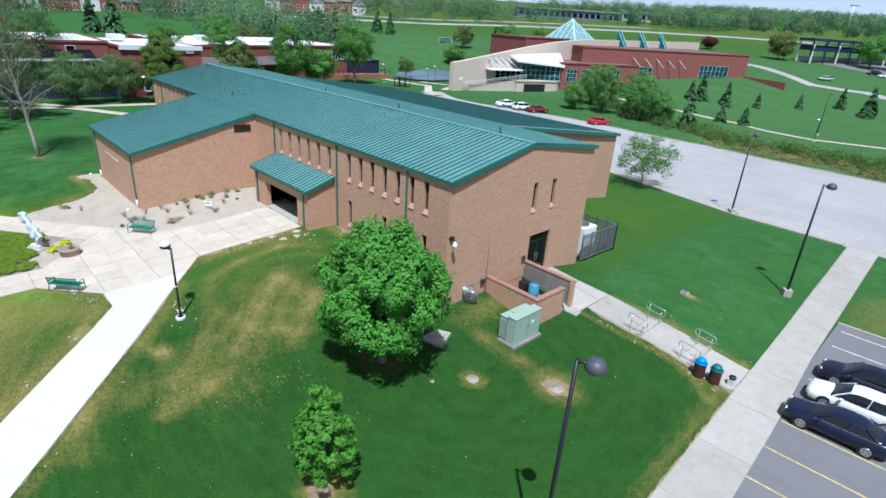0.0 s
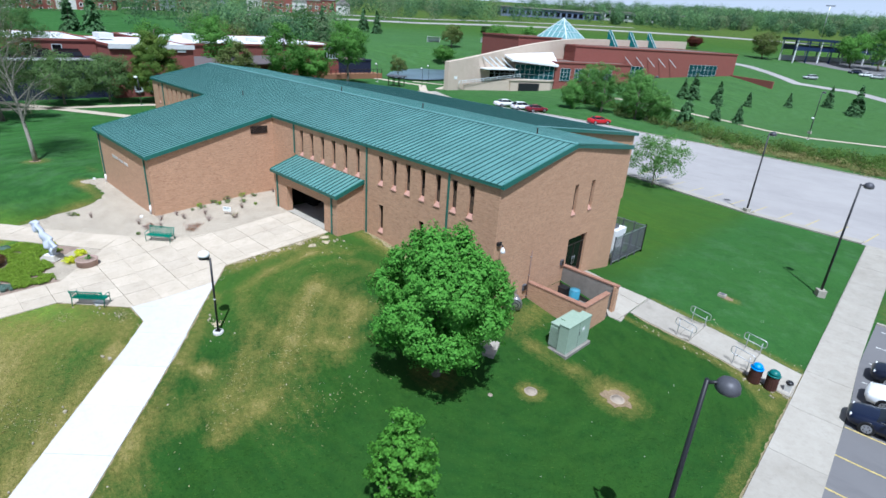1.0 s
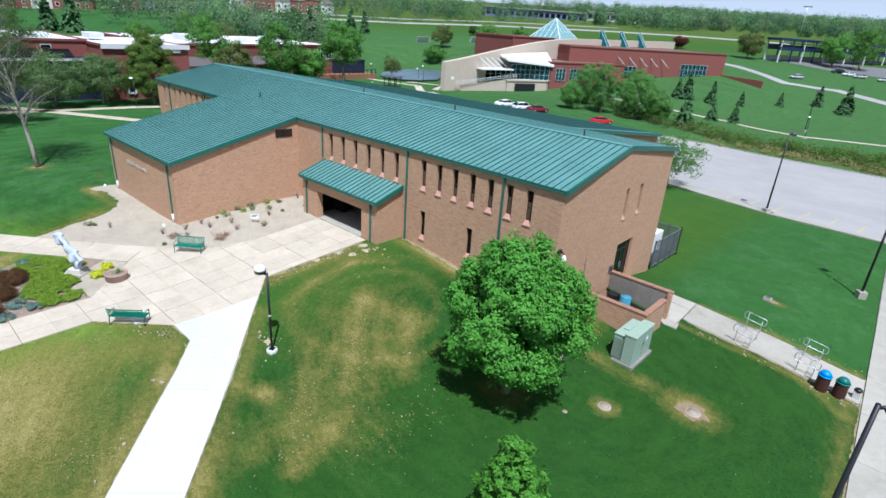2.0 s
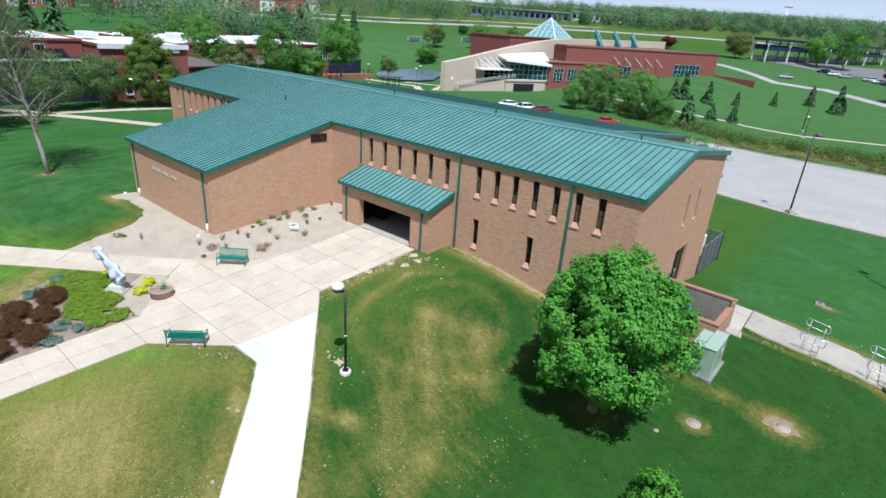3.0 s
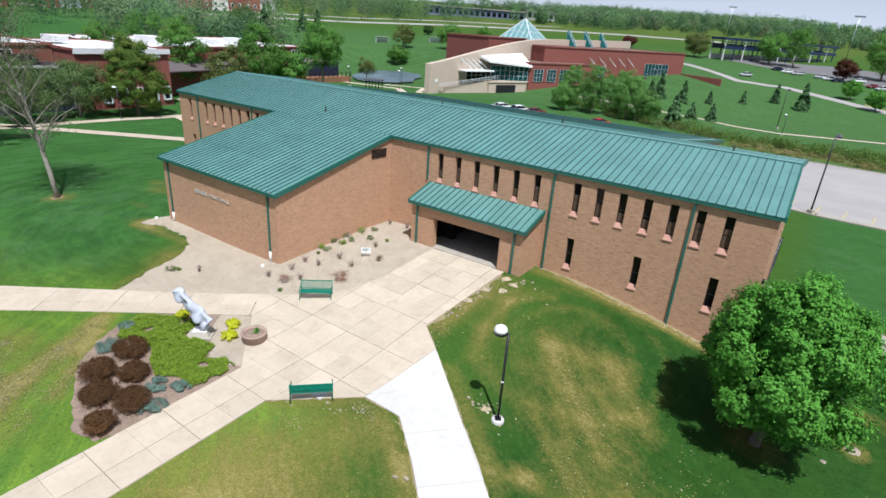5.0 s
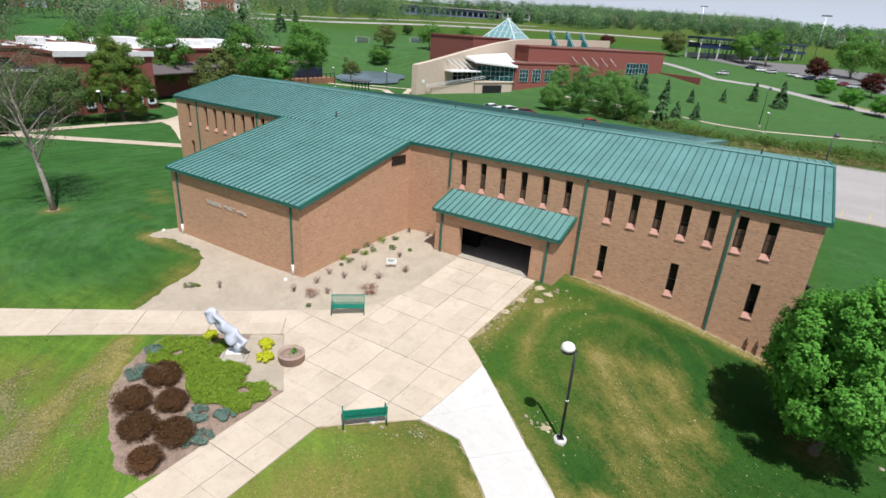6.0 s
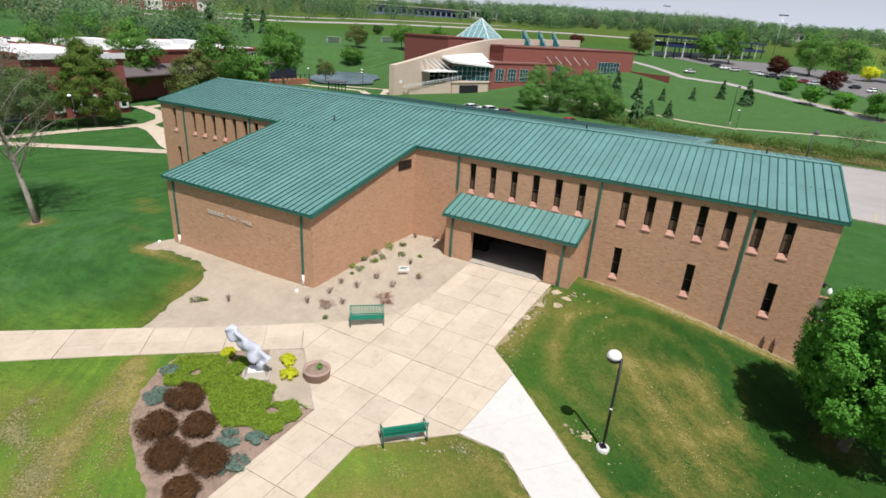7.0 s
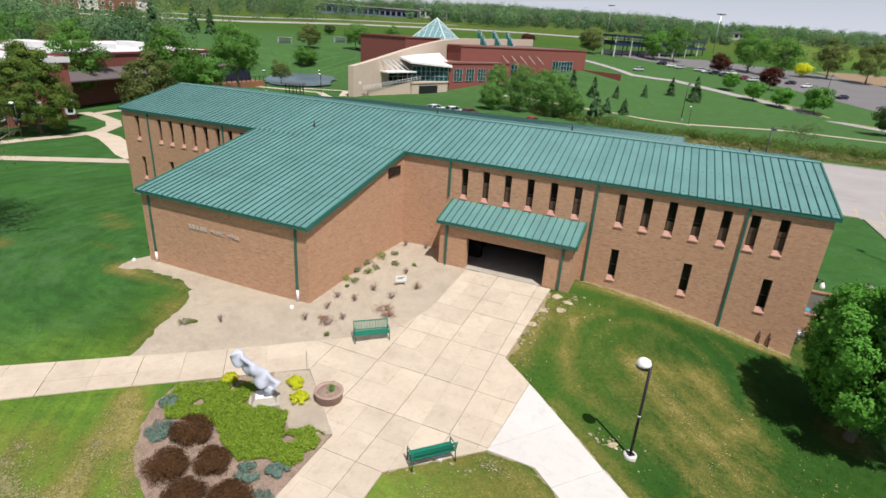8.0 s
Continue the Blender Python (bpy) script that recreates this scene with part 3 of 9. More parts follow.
# ---- ground ----
DRY = [  # worn or dry spots of the lawns: x, y, half-widths, strength
    (17.8, -6.3, 2.0, 3.8, 0.22), (19.5, -11.5, 4.2, 3.2, 0.15), (14.5, -8.0, 1.4, 3.4, 0.08), (20.5, -8.5, 1.6, 3.0, 0.20), (23.7, -14.0, 0.8, 0.6, 0.30), (19.7, -15.0, 0.6, 0.5, 0.45), (24.0, -13.0, 3.0, 2.0, 0.18),
    (13.3, -17.6, 1.8, 1.2, 0.6), (12.0, -20.0, 2.6, 1.6, 0.4), (13.5, -22.8, 4.5, 3.0, 0.62), (17.0, -24.0, 4.5, 3.5, 0.55), (11.0, -25.0, 3.0, 4.0, 0.35), (12.9, -4.2, 1.0, 2.0, 0.40),
    (12.0, -7.5, 0.7, 3.5, 0.45), (33.5, 0.6, 1.3, 1.1, 1.1), (20.0, -15.0, 0.55, 0.45, 0.7), (30.9, 0.7, 0.6, 0.6, 0.6), (28.3, 0.4, 0.7, 0.5, 0.7), (21.6, -9.1, 0.6, 0.4, 0.5), (30.5, -2.8, 0.6, 0.6, 0.7), (30.5, -2.8, 0.6, 0.5, 0.4), (29.6, 0.4, 1.2, 0.8, 0.3),
    (31.7, -12.7, 0.9, 0.9, 1.1), (26.7, -5.9, 1.2, 1.2, 0.55), (26.4, 2.5, 1.0, 2.5, 0.55), (38.9, 4.0, 0.6, 4.5, 0.12),
    (35.0, 8.6, 5.5, 0.4, 0.25), (36.5, 12.7, 4.0, 0.5, 0.25), (33.6, 17.7, 0.7, 0.45, 0.6),
    (-2.9, -24.3, 1.7, 1.2, 0.52), (-3.3, -22.9, 1.2, 0.7, 0.34), (1.7, -26.2, 2.6, 1.8, 0.50), (-6.0, -25.0, 2.0, 2.0, 0.35), (-21.0, -6.4, 1.6, 1.0, 0.42), (-23.4, -5.2, 1.4, 0.9, 0.38), (-17.5, -9.8, 2.2, 0.7, 0.22), (-13.6, -11.8, 1.1, 0.6, 0.6),
    (-24.4, -13.1, 1.1, 1.1, 0.7), (-12.5, -11.4, 2.0, 1.0, 0.45), (-7.0, -13.0, 1.6, 2.0, 0.40), (17.0, 0.0, 4.5, 0.6, 0.55),
    (22.5, -0.3, 2.6, 0.6, 0.6), (43.5, 27.5, 2.0, 5.0, 0.45), (22.0, -17.5, 1.2, 4.0, 0.35), (27.0, -18.0, 3.0, 3.0, 0.05),
]


STREAKS = [  # mower tracks and worn edges: x, y to x, y, half-width, strength
    (17.1, -6.9, 21.9, -12.0, 0.40, 0.50), (16.2, -6.2, 20.6, -12.2, 0.30, 0.32), (18.2, -6.4, 23.0, -11.4, 0.28, 0.28), (19.8, -6.0, 23.1, -9.3, 0.55, 0.45),
    (17.3, -7.0, 20.3, -6.1, 0.8, 0.30), (13.6, -4.9, 13.9, -8.1, 0.40, 0.42), (13.9, -8.1, 14.6, -10.6, 0.40, 0.36), (15.3, -3.0, 13.6, -4.9, 0.35, 0.32),
    (20.3, -12.7, 24.0, -16.0, 0.5, 0.34), (23.1, -13.0, 24.2, -16.4, 0.45, 0.40), (21.6, -19.1, 24.6, -19.6, 0.6, 0.35), (18.4, -11.4, 22.5, -15.6, 0.3, 0.26),
    (14.2, -11.9, 18.8, -15.7, 0.40, 0.55), (18.8, -15.7, 47.0, -41.6, 0.35, 0.45), (13.4, -16.0, 16.3, -17.7, 0.5, 0.55), (16.3, -17.7, 45.0, -44.6, 0.7, 0.62),
    (9.6, -18.6, 12.6, -15.9, 0.35, 0.50), (-2.5, -19.3, -2.2, -20.1, 0.5, 0.7), (-2.2, -20.1, -0.95, -21.9, 0.62, 1.0), (-0.95, -21.9, 0.3, -24.4, 0.6, 1.0), (0.3, -24.4, 1.6, -26.2, 0.6, 0.9), (-1.1, -20.3, 0.1, -21.5, 0.4, 0.8), (0.1, -21.5, 1.1, -22.6, 0.35, 0.75), (1.1, -22.6, 2.6, -23.8, 0.35, 0.75),
    (13.1, -0.6, 24.6, -0.2, 0.5, 0.62), (39.3, 12.6, 40.1, -4.0, 0.35, 0.45), (40.1, -4.0, 41.6, -40.0, 0.4, 0.40), (11.9, -3.0, 11.7, -9.6, 0.4, 0.5),
    (28.5, 8.3, 39.5, 8.8, 0.25, 0.40), (30.0, 12.5, 39.4, 12.45, 0.22, 0.40), (37.5, 8.4, 39.3, 7.2, 0.5, 0.45), (26.0, 12.0, 37.5, 42.5, 0.3, 0.0), (-7.0, -13.2, -5.4, -17.4, 0.5, 0.4), (-13.4, -12.0, -8.2, -11.6, 0.4, 0.45),
]


def dryness(x, y):
    """How dry the lawn is at places x, y (arrays); far off it also carries painted haze."""
    x, y = np.asarray(x, float), np.asarray(y, float)
    s = np.zeros_like(x)
    for cx, cy, rx, ry, k in DRY:
        s += k * np.exp(-(((x - cx) / rx) ** 2 + ((y - cy) / ry) ** 2))
    for ax, ay, bx, by, w, k in STREAKS:
        t = np.clip(((x - ax) * (bx - ax) + (y - ay) * (by - ay)) / ((bx - ax) ** 2 + (by - ay) ** 2), 0, 1)
        s += k * np.exp(-((x - ax - t * (bx - ax)) ** 2 + (y - ay - t * (by - ay)) ** 2) / w ** 2)
    r = np.hypot(x - 18.0, (y + 6.2) * 0.9)  # round mower tracks
    s += 0.2 * np.exp(-(((r - 3.0) / 0.4) ** 2)) + 0.2 * np.exp(-(((r - 4.7) / 0.45) ** 2))
    # far fields turn paler: distance haze painted through the same value
    q = np.clip((y - 0.6 * x - 240) / 180, 0, 1)
    s += 0.22 * q * q * (3 - 2 * q)
    # rough bank beyond the rear car park
    s += 0.4 * np.clip((y - 82) / 5, 0, 1) * np.clip((100 - y) / 6, 0, 1) * np.clip((x + 10) / 30, 0, 1)
    return np.minimum(s, 1.0)


def graded(lo, hi, a, b, step, grow):
    """Even steps from a to b, then longer and longer ones out to lo and hi."""
    xs = list(np.arange(a, b + 1e-6, step))
    d = step
    while xs[-1] < hi:
        d *= grow
        xs.append(xs[-1] + d)
    d = step
    while xs[0] > lo:
        d *= grow
        xs.insert(0, xs[0] - d)
    return xs


def sunlit_turf_at(x, y):
    """Where the turf is yellower, with sunlight painted in: behind the hall and to its west."""
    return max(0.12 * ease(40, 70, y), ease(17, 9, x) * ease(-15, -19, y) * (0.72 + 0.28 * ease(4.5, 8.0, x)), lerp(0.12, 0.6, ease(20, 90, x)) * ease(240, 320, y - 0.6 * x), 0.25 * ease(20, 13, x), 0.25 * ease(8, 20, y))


def sward_shade_at(x, y):
    """Where the sward is deep and unworn, with cloud shade painted into the west: the western lawn and all that lies
    north of the hall.
    """
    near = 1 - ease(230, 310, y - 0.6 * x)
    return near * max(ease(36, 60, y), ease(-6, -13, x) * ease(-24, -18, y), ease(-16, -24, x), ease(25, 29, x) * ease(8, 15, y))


def make_ground():
    xs, ys = graded(-1500, 1500, -30, 48, 0.42, 1.09), graded(-300, 2200, -32, 50, 0.42, 1.08)
    nx, ny = len(xs), len(ys)
    verts = [(x, y, land(x, y)) for y in ys for x in xs]
    faces = [(j * nx + i, j * nx + i + 1, (j + 1) * nx + i + 1, (j + 1) * nx + i) for j in range(ny - 1) for i in range(nx - 1)]
    # an opening for the sunken service yard
    faces = [f for f in faces if not (25 <= verts[f[0]][0] < 29 and 4.4 < verts[f[0]][1] < 7.9)]
    me = bpy.data.meshes.new("ground")
    me.from_pydata(verts, [], faces)
    me.materials.append(GRASS)
    at = me.attributes.new("dry", "FLOAT", "POINT")
    at.data.foreach_set("value", dryness([v[0] for v in verts], [v[1] for v in verts]))
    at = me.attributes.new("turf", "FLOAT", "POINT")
    at.data.foreach_set("value", [sunlit_turf_at(x, y) for x, y, _ in verts])
    at = me.attributes.new("sward_shade", "FLOAT", "POINT")
    at.data.foreach_set("value", [sward_shade_at(x, y) for x, y, _ in verts])
    me.shade_smooth()
    return tagged(new("ground", me), "mown green lawn with straw-coloured dry patches", "lawn", kind="structure")


make_ground()


def ragged(line, amp=0.1, step=0.3, seed=3):
    """A line of points cut into short uneven steps, as grass and soil meet."""
    rng = random.Random(seed)
    pts = []
    for a, b in zip(line, line[1:]):
        n = max(1, int(math.dist(a, b) / step))
        for k in range(n):
            w = amp if pts else 0
            pts.append((lerp(a[0], b[0], k / n) + rng.uniform(-w, w), lerp(a[1], b[1], k / n) + rng.uniform(-w, w)))
    return pts + [line[-1]]


def sheet(name, outline, material, lift, label, category, cell=1.0, kind="structure", parent=None, edge=0.0):
    """A thin cover draped over the land inside an outline."""
    bm = bmesh.new()
    if area(outline) < 0:
        outline = outline[::-1]
    x0, x1 = min(p[0] for p in outline), max(p[0] for p in outline)
    y0, y1 = min(p[1] for p in outline), max(p[1] for p in outline)
    known = {}

    def vert(p):
        key = (round(p[0], 3), round(p[1], 3))
        if key not in known:
            known[key] = bm.verts.new((p[0], p[1], land(p[0], p[1]) + lift))
        return known[key]

    i = 0
    nx, ny = max(1, math.ceil((x1 - x0) / cell)), max(1, math.ceil((y1 - y0) / cell))
    for i in range(nx):
        for j in range(ny):
            a, b, c, d = x0 + i * cell, x0 + (i + 1) * cell, y0 + j * cell, y0 + (j + 1) * cell
            poly = outline
            for p, q in (((a, c), (b, c)), ((b, c), (b, d)), ((b, d), (a, d)), ((a, d), (a, c))):
                poly = clip(poly, p, q)
                if len(poly) < 3:
                    break
            if len(poly) >= 3 and area(poly) > 1e-4:
                vs = []
                for p in poly:
                    v = vert(p)
                    if v not in vs:
                        vs.append(v)
                if len(vs) >= 3:
                    try:
                        bm.faces.new(vs)
                    except ValueError:
                        pass
    if edge:
        rim = [e for e in bm.edges if e.is_boundary]
        made = bmesh.ops.extrude_edge_only(bm, edges=rim)["geom"]
        for v in made:
            if isinstance(v, bmesh.types.BMVert):
                v.co.z -= edge
        bmesh.ops.recalc_face_normals(bm, faces=bm.faces[:])
    ob = part(name, bm, material, parent, label)
    if parent is None:
        tagged(ob, category=category, kind=kind)
    return ob


def slabs(name, outline, origin, along, size, material, label, category, lift=0.05, gap=0.014, split=(1, 1), under=JOINT):
    """Paving of cast slabs: every slab an object, with open joints over a dirty bed; split: every how many joints one is wide, the rest being thin (0: all thin)."""
    if area(outline) < 0:
        outline = outline[::-1]
    base = sheet(name, outline, under, 0.015, label, category, 1.0)
    u = Vector((along[0], along[1])).normalized()
    w = Vector((-u.y, u.x))
    o = Vector(origin)
    us = [(Vector(p) - o).dot(u) for p in outline]
    ws = [(Vector(p) - o).dot(w) for p in outline]
    for i in range(math.floor(min(us) / size[0]), math.ceil(max(us) / size[0])):
        for j in range(math.floor(min(ws) / size[1]), math.ceil(max(ws) / size[1])):
            wide = lambda k, every: (gap if every and k % every == 0 else 0.3 * gap) / 2
            a, b = i * size[0] + wide(i, split[0]), (i + 1) * size[0] - wide(i + 1, split[0])
            c, d = j * size[1] + wide(j, split[1]), (j + 1) * size[1] - wide(j + 1, split[1])
            q = [tuple(o + u * s + w * t) for s, t in ((a, c), (b, c), (b, d), (a, d))]
            poly = outline
            for k in range(4):
                poly = clip(poly, q[k], q[(k + 1) % 4])
                if len(poly) < 3:
                    break
            clean = []
            for p in poly if len(poly) >= 3 else []:
                if not clean or (abs(p[0] - clean[-1][0]) + abs(p[1] - clean[-1][1])) > 0.01:
                    clean.append(p)
            if len(clean) >= 3 and abs(area(clean)) > 0.05:
                lift_here = lift + random.uniform(-0.006, 0.006)
                sheet("slab", clean, material, lift_here, "", "", 1.3, parent=base, edge=0.1)
    return base


PLAZA = [(11.6, -2.2), (11.25, -9.8), (12.85, -11.1), (12.45, -15.75), (9.4, -18.55), (9.55, -36.0), (6.75, -36.0), (6.65, -17.8), (3.15, -14.65),
         (1.6, -13.0), (3.4, -11.75), (5.25, -9.9), (6.0, -7.4), (6.1, -2.2)]
LEFT_WALK = [(3.15, -14.65), (1.6, -13.0), (-6.4, -18.95), (-22.4, -31.0), (-20.4, -33.6), (-4.0, -20.2)]
NEW_WALK = [(12.87, -11.13), (12.47, -15.75), (14.4, -15.75), (16.3, -17.3), (46.0, -44.9), (48.0, -42.8), (18.4, -15.8)]
BIG_WALK = [(38.3, 43.2), (39.75, 12.8), (40.5, -4.0), (42.6, -60.0), (45.2, -60.0), (43.0, -2.0), (42.4, 10.0), (41.9, 16.6), (40.9, 43.2)]
BIKE_WALK = [(29.9, 9.2), (29.8, 12.2), (39.72, 12.15), (39.9, 9.05)]
END_PAD = [(28.3, 8.35), (25.05, 8.35), (25.05, 11.6), (29.75, 12.2), (29.85, 9.0), (30.1, 7.6), (29.3, 7.4)]


# ---- paving, beds, car parks ----
slabs("pavement_plaza", PLAZA, (5.70, -9.68), (0.0, -1.0), (1.485, 1.275), CONCRETE, "weathered tan concrete plaza of large cast slabs", "paving", gap=0.026, split=(2, 2))
slabs("pavement_walk_west", LEFT_WALK, (2.35, -13.85), (-0.78, -0.625), (1.87, 1.27), CONCRETE, "tan concrete footpath beside the planting bed", "footpath", gap=0.026, split=(2, 0))
slabs("pavement_walk_new", NEW_WALK, (12.87, -11.13), (0.76, -0.65), (2.6, 9.0), CONCRETE_NEW, "bright new concrete footpath across the lawn", "footpath", gap=0.013, lift=0.06)
slabs("pavement_walk_east", BIG_WALK, (39.75, 12.8), (0.045, -1.0), (4.6, 9.0), CONCRETE_GREY, "wide grey concrete footpath along the car park", "footpath", gap=0.02, lift=0.10)
slabs("pavement_walk_bikes", BIKE_WALK, (29.9, 9.2), (1.0, 0.0), (3.3, 9.0), CONCRETE_GREY, "pale concrete path with bicycle racks", "footpath", gap=0.02, lift=0.06)
slabs("pavement_end_pad", END_PAD, (25.05, 8.35), (1.0, 0.0), (2.4, 2.4), CONCRETE_GREY, "tan concrete pad before the end door", "paving", gap=0.02)
GRAVEL_BED = [(6.3, -2.2), (6.25, -7.4), (5.45, -10.0), (3.5, -12.1), (1.6, -13.3)] + ragged([(-4.9, -17.9), (-5.0, -17.4), (-5.3, -16.6), (-6.1, -15.3), (-6.3, -14.1), (-6.8, -12.7), (-7.6, -11.7), (-8.8, -11.25), (-10.3, -11.1), (-12.2, -11.15), (-13.8, -11.9), (-14.0, -10.6)], 0.13) + [
              (-13.6, -9.5), (-0.95, -9.3), (-0.2, 0.3), (4.3, 0.3), (4.3, -2.0)]
sheet("gravel_bed", GRAVEL_BED, GRAVEL, 0.025, "grey-brown gravel bed along the brick walls", "gravel bed", 0.8, edge=0.05)
PLANT_BED = [(3.1, -14.72), (5.0, -16.3), (6.6, -17.8)] + ragged([(6.68, -23.4), (6.4, -24.0), (5.2, -24.3), (4.1, -23.8), (2.6, -23.2), (0.9, -22.2), (-0.4, -20.9), (-1.1, -19.5), (-1.2, -18.2), (-0.4, -17.5)], 0.07)
sheet("mulch_bed", PLANT_BED, MULCH, 0.03, "brown bark mulch planting bed", "planting bed", 0.6, edge=0.05)

EAST_LOT = [(42.75, 1.0), (45.2, -60.0), (110.0, -60.0), (90.0, 27.0), (60.0, 24.5), (41.8, 24.0), (41.9, 16.6), (42.45, 10.0)]
sheet("road_east_car_park", EAST_LOT, ASPHALT, 0.03, "grey asphalt car park with painted stalls", "car park", 3.0, edge=0.05)
REAR_LOT = [(-40.0, 60.0), (-14.0, 51.0), (9.9, 47.6), (27.2, 43.6), (37.9, 43.25), (90.0, 40.5), (140.0, 60.0), (90.0, 79.0), (34.0, 81.5), (18.0, 82.0), (8.0, 83.5), (-7.0, 78.0), (-22.0, 70.5), (-36.0, 67.0), (-52.0, 68.0), (-52.0, 64.0)]
sheet("road_rear_car_park", REAR_LOT, ASPHALT_OLD, 0.03, "pale worn asphalt car park behind the hall", "car park", 4.0, edge=0.05)


def kerb(name, line, w, label):
    """A concrete kerb: a real step along a line."""
    bm = bmesh.new()
    pts = []
    for a, b in zip(line, line[1:]):
        n = max(1, int(math.dist(a, b) / 3))
        pts += [(lerp(a[0], b[0], k / n), lerp(a[1], b[1], k / n)) for k in range(n)]
    pts.append(line[-1])
    for a, b in zip(pts, pts[1:]):
        d = Vector((b[0] - a[0], b[1] - a[1])).normalized() * w
        q = [a, b, (b[0] - d.y, b[1] + d.x), (a[0] - d.y, a[1] + d.x)]
        prism(bm, q, lambda x, y: land(x, y) - 0.1, lambda x, y: land(x, y) + 0.15)
    return tagged(part(name, bm, CONCRETE_GREY, None, label), category="kerb", kind="structure")


kerb("kerb_rear", [(37.9, 43.25), (27.2, 43.6), (9.9, 47.6), (-14.0, 51.0), (-40.0, 60.0)], -1.15, "broad concrete kerb edging the rear car park")
kerb("kerb_rear_far", [(-22.0, 70.5), (-7.0, 78.0), (8.0, 83.5), (18.0, 82.0), (34.0, 81.5), (90.0, 79.0)], 0.25, "concrete kerb on the far side of the rear car park")
kerb("kerb_east", [(41.8, 24.0), (60.0, 24.5), (90.0, 27.0)], 0.2, "concrete kerb at the head of the car park")


def stripe(name, a, b, w, material, lift=0.038):
    bm = bmesh.new()
    n = max(1, int(math.dist(a, b) / 2.5))
    d = Vector((b[0] - a[0], b[1] - a[1])).normalized() * w / 2
    for k in range(n):
        p, q = (lerp(a[0], b[0], k / n), lerp(a[1], b[1], k / n)), (lerp(a[0], b[0], (k + 1) / n), lerp(a[1], b[1], (k + 1) / n))
        v = [bm.verts.new((x, y, land(x, y) + lift)) for x, y in ((p[0] + d.y, p[1] - d.x), (q[0] + d.y, q[1] - d.x), (q[0] - d.y, q[1] + d.x), (p[0] - d.y, p[1] + d.x))]
        bm.faces.new(v)
    return part(name, bm, material, bpy.data.objects["road_east_car_park" if a[0] > 41 and a[1] < 35 else "road_rear_car_park"])


for k in range(-6, 8):
    y = 2.9 + 2.86 * k
    stripe("stall_line", (42.65 + 0.02 * (2.9 - y), y), (48.2, y + 0.15), 0.11, LINE_YELLOW if -1 <= k <= 3 else LINE_WHITE)
for k in range(17):
    x = 10.5 + 2.75 * k
    y0 = 47.5 - 0.235 * (x - 9.9) if x < 27 else 43.5
    stripe("stall_line", (x, y0 + 0.6), (x + 0.6, y0 + 5.4), 0.11, LINE_YELLOW)


def path_strip(name, line, w, label, material=CONCRETE):
    """A narrow footpath along a line, draped over the land."""
    left, right = [], []
    for i, p in enumerate(line):
        a, b = line[max(i - 1, 0)], line[min(i + 1, len(line) - 1)]
        d = Vector((b[0] - a[0], b[1] - a[1])).normalized() * w / 2
        left.append((p[0] - d.y, p[1] + d.x))
        right.append((p[0] + d.y, p[1] - d.x))
    bm = bmesh.new()
    for i in range(len(line) - 1):
        n = max(1, int(math.dist(line[i], line[i + 1]) / 2.0))
        for k in range(n):
            s, t = k / n, (k + 1) / n
            q = [(lerp(left[i][c], left[i + 1][c], s), lerp(right[i][c], right[i + 1][c], s), lerp(right[i][c], right[i + 1][c], t), lerp(left[i][c], left[i + 1][c], t)) for c in (0, 1)]
            bm.faces.new([bm.verts.new((x, y, land(x, y) + 0.05)) for x, y in zip(*q)])
    bmesh.ops.recalc_face_normals(bm, faces=bm.faces[:])
    return tagged(part(name, bm, material, None, label), category="footpath", kind="structure")


path_strip("path_west", [(-90.0, -26.5), (-60.0, -6.6), (-51.6, -1.1), (-45.5, 2.8), (-38.8, 6.9), (-33.0, 10.5), (-27.6, 13.6)], 1.9, "tan concrete footpath across the western lawn")
path_strip("path_north_west", [(-68.0, -40.0), (-60.5, -20.0), (-57.4, -7.0), (-56.8, 0.0), (-56.0, 7.0), (-54.9, 12.5), (-54.5, 16.0), (-56.8, 19.9), (-60.4, 22.4), (-65.8, 24.0), (-70.0, 24.3)], 2.0, "curving tan footpath before the red brick building")
path_strip("path_link", [(-55.0, 15.4), (-50.2, 14.4), (-45.5, 12.2), (-41.0, 9.9), (-36.0, 8.4)], 2.6, "short tan footpath joining two walks")
path_strip("path_north", [(-67.6, 24.6), (-68.2, 28.0), (-67.6, 34.0)], 1.8, "tan footpath along the red brick building")


def worn_edge(line, inner, width, seed):
    """A ragged strip of bare pale soil along a paving edge; inner: how far it reaches under the slabs."""
    left, right = [], []
    for i, p in enumerate(line):
        a, b = Vector(line[max(i - 1, 0)]), Vector(line[min(i + 1, len(line) - 1)])
        d = (b - a).normalized()
        n = Vector((d.y, -d.x))
        left.append(tuple(Vector(p) - n * inner))
        right.append(tuple(Vector(p) + n * width))
    rng = random.Random(seed)
    rag = [(x + rng.uniform(-0.5, 0.5) * width, y + rng.uniform(-0.5, 0.5) * width) for x, y in ragged(right, 0.35 * width, 0.3, seed)]
    ob = sheet("trim_worn_soil", left + rag[::-1], WORN_DIRT, 0.02, "ragged strip of bare pale soil along the paving", "soil", 1.0)
    return ob


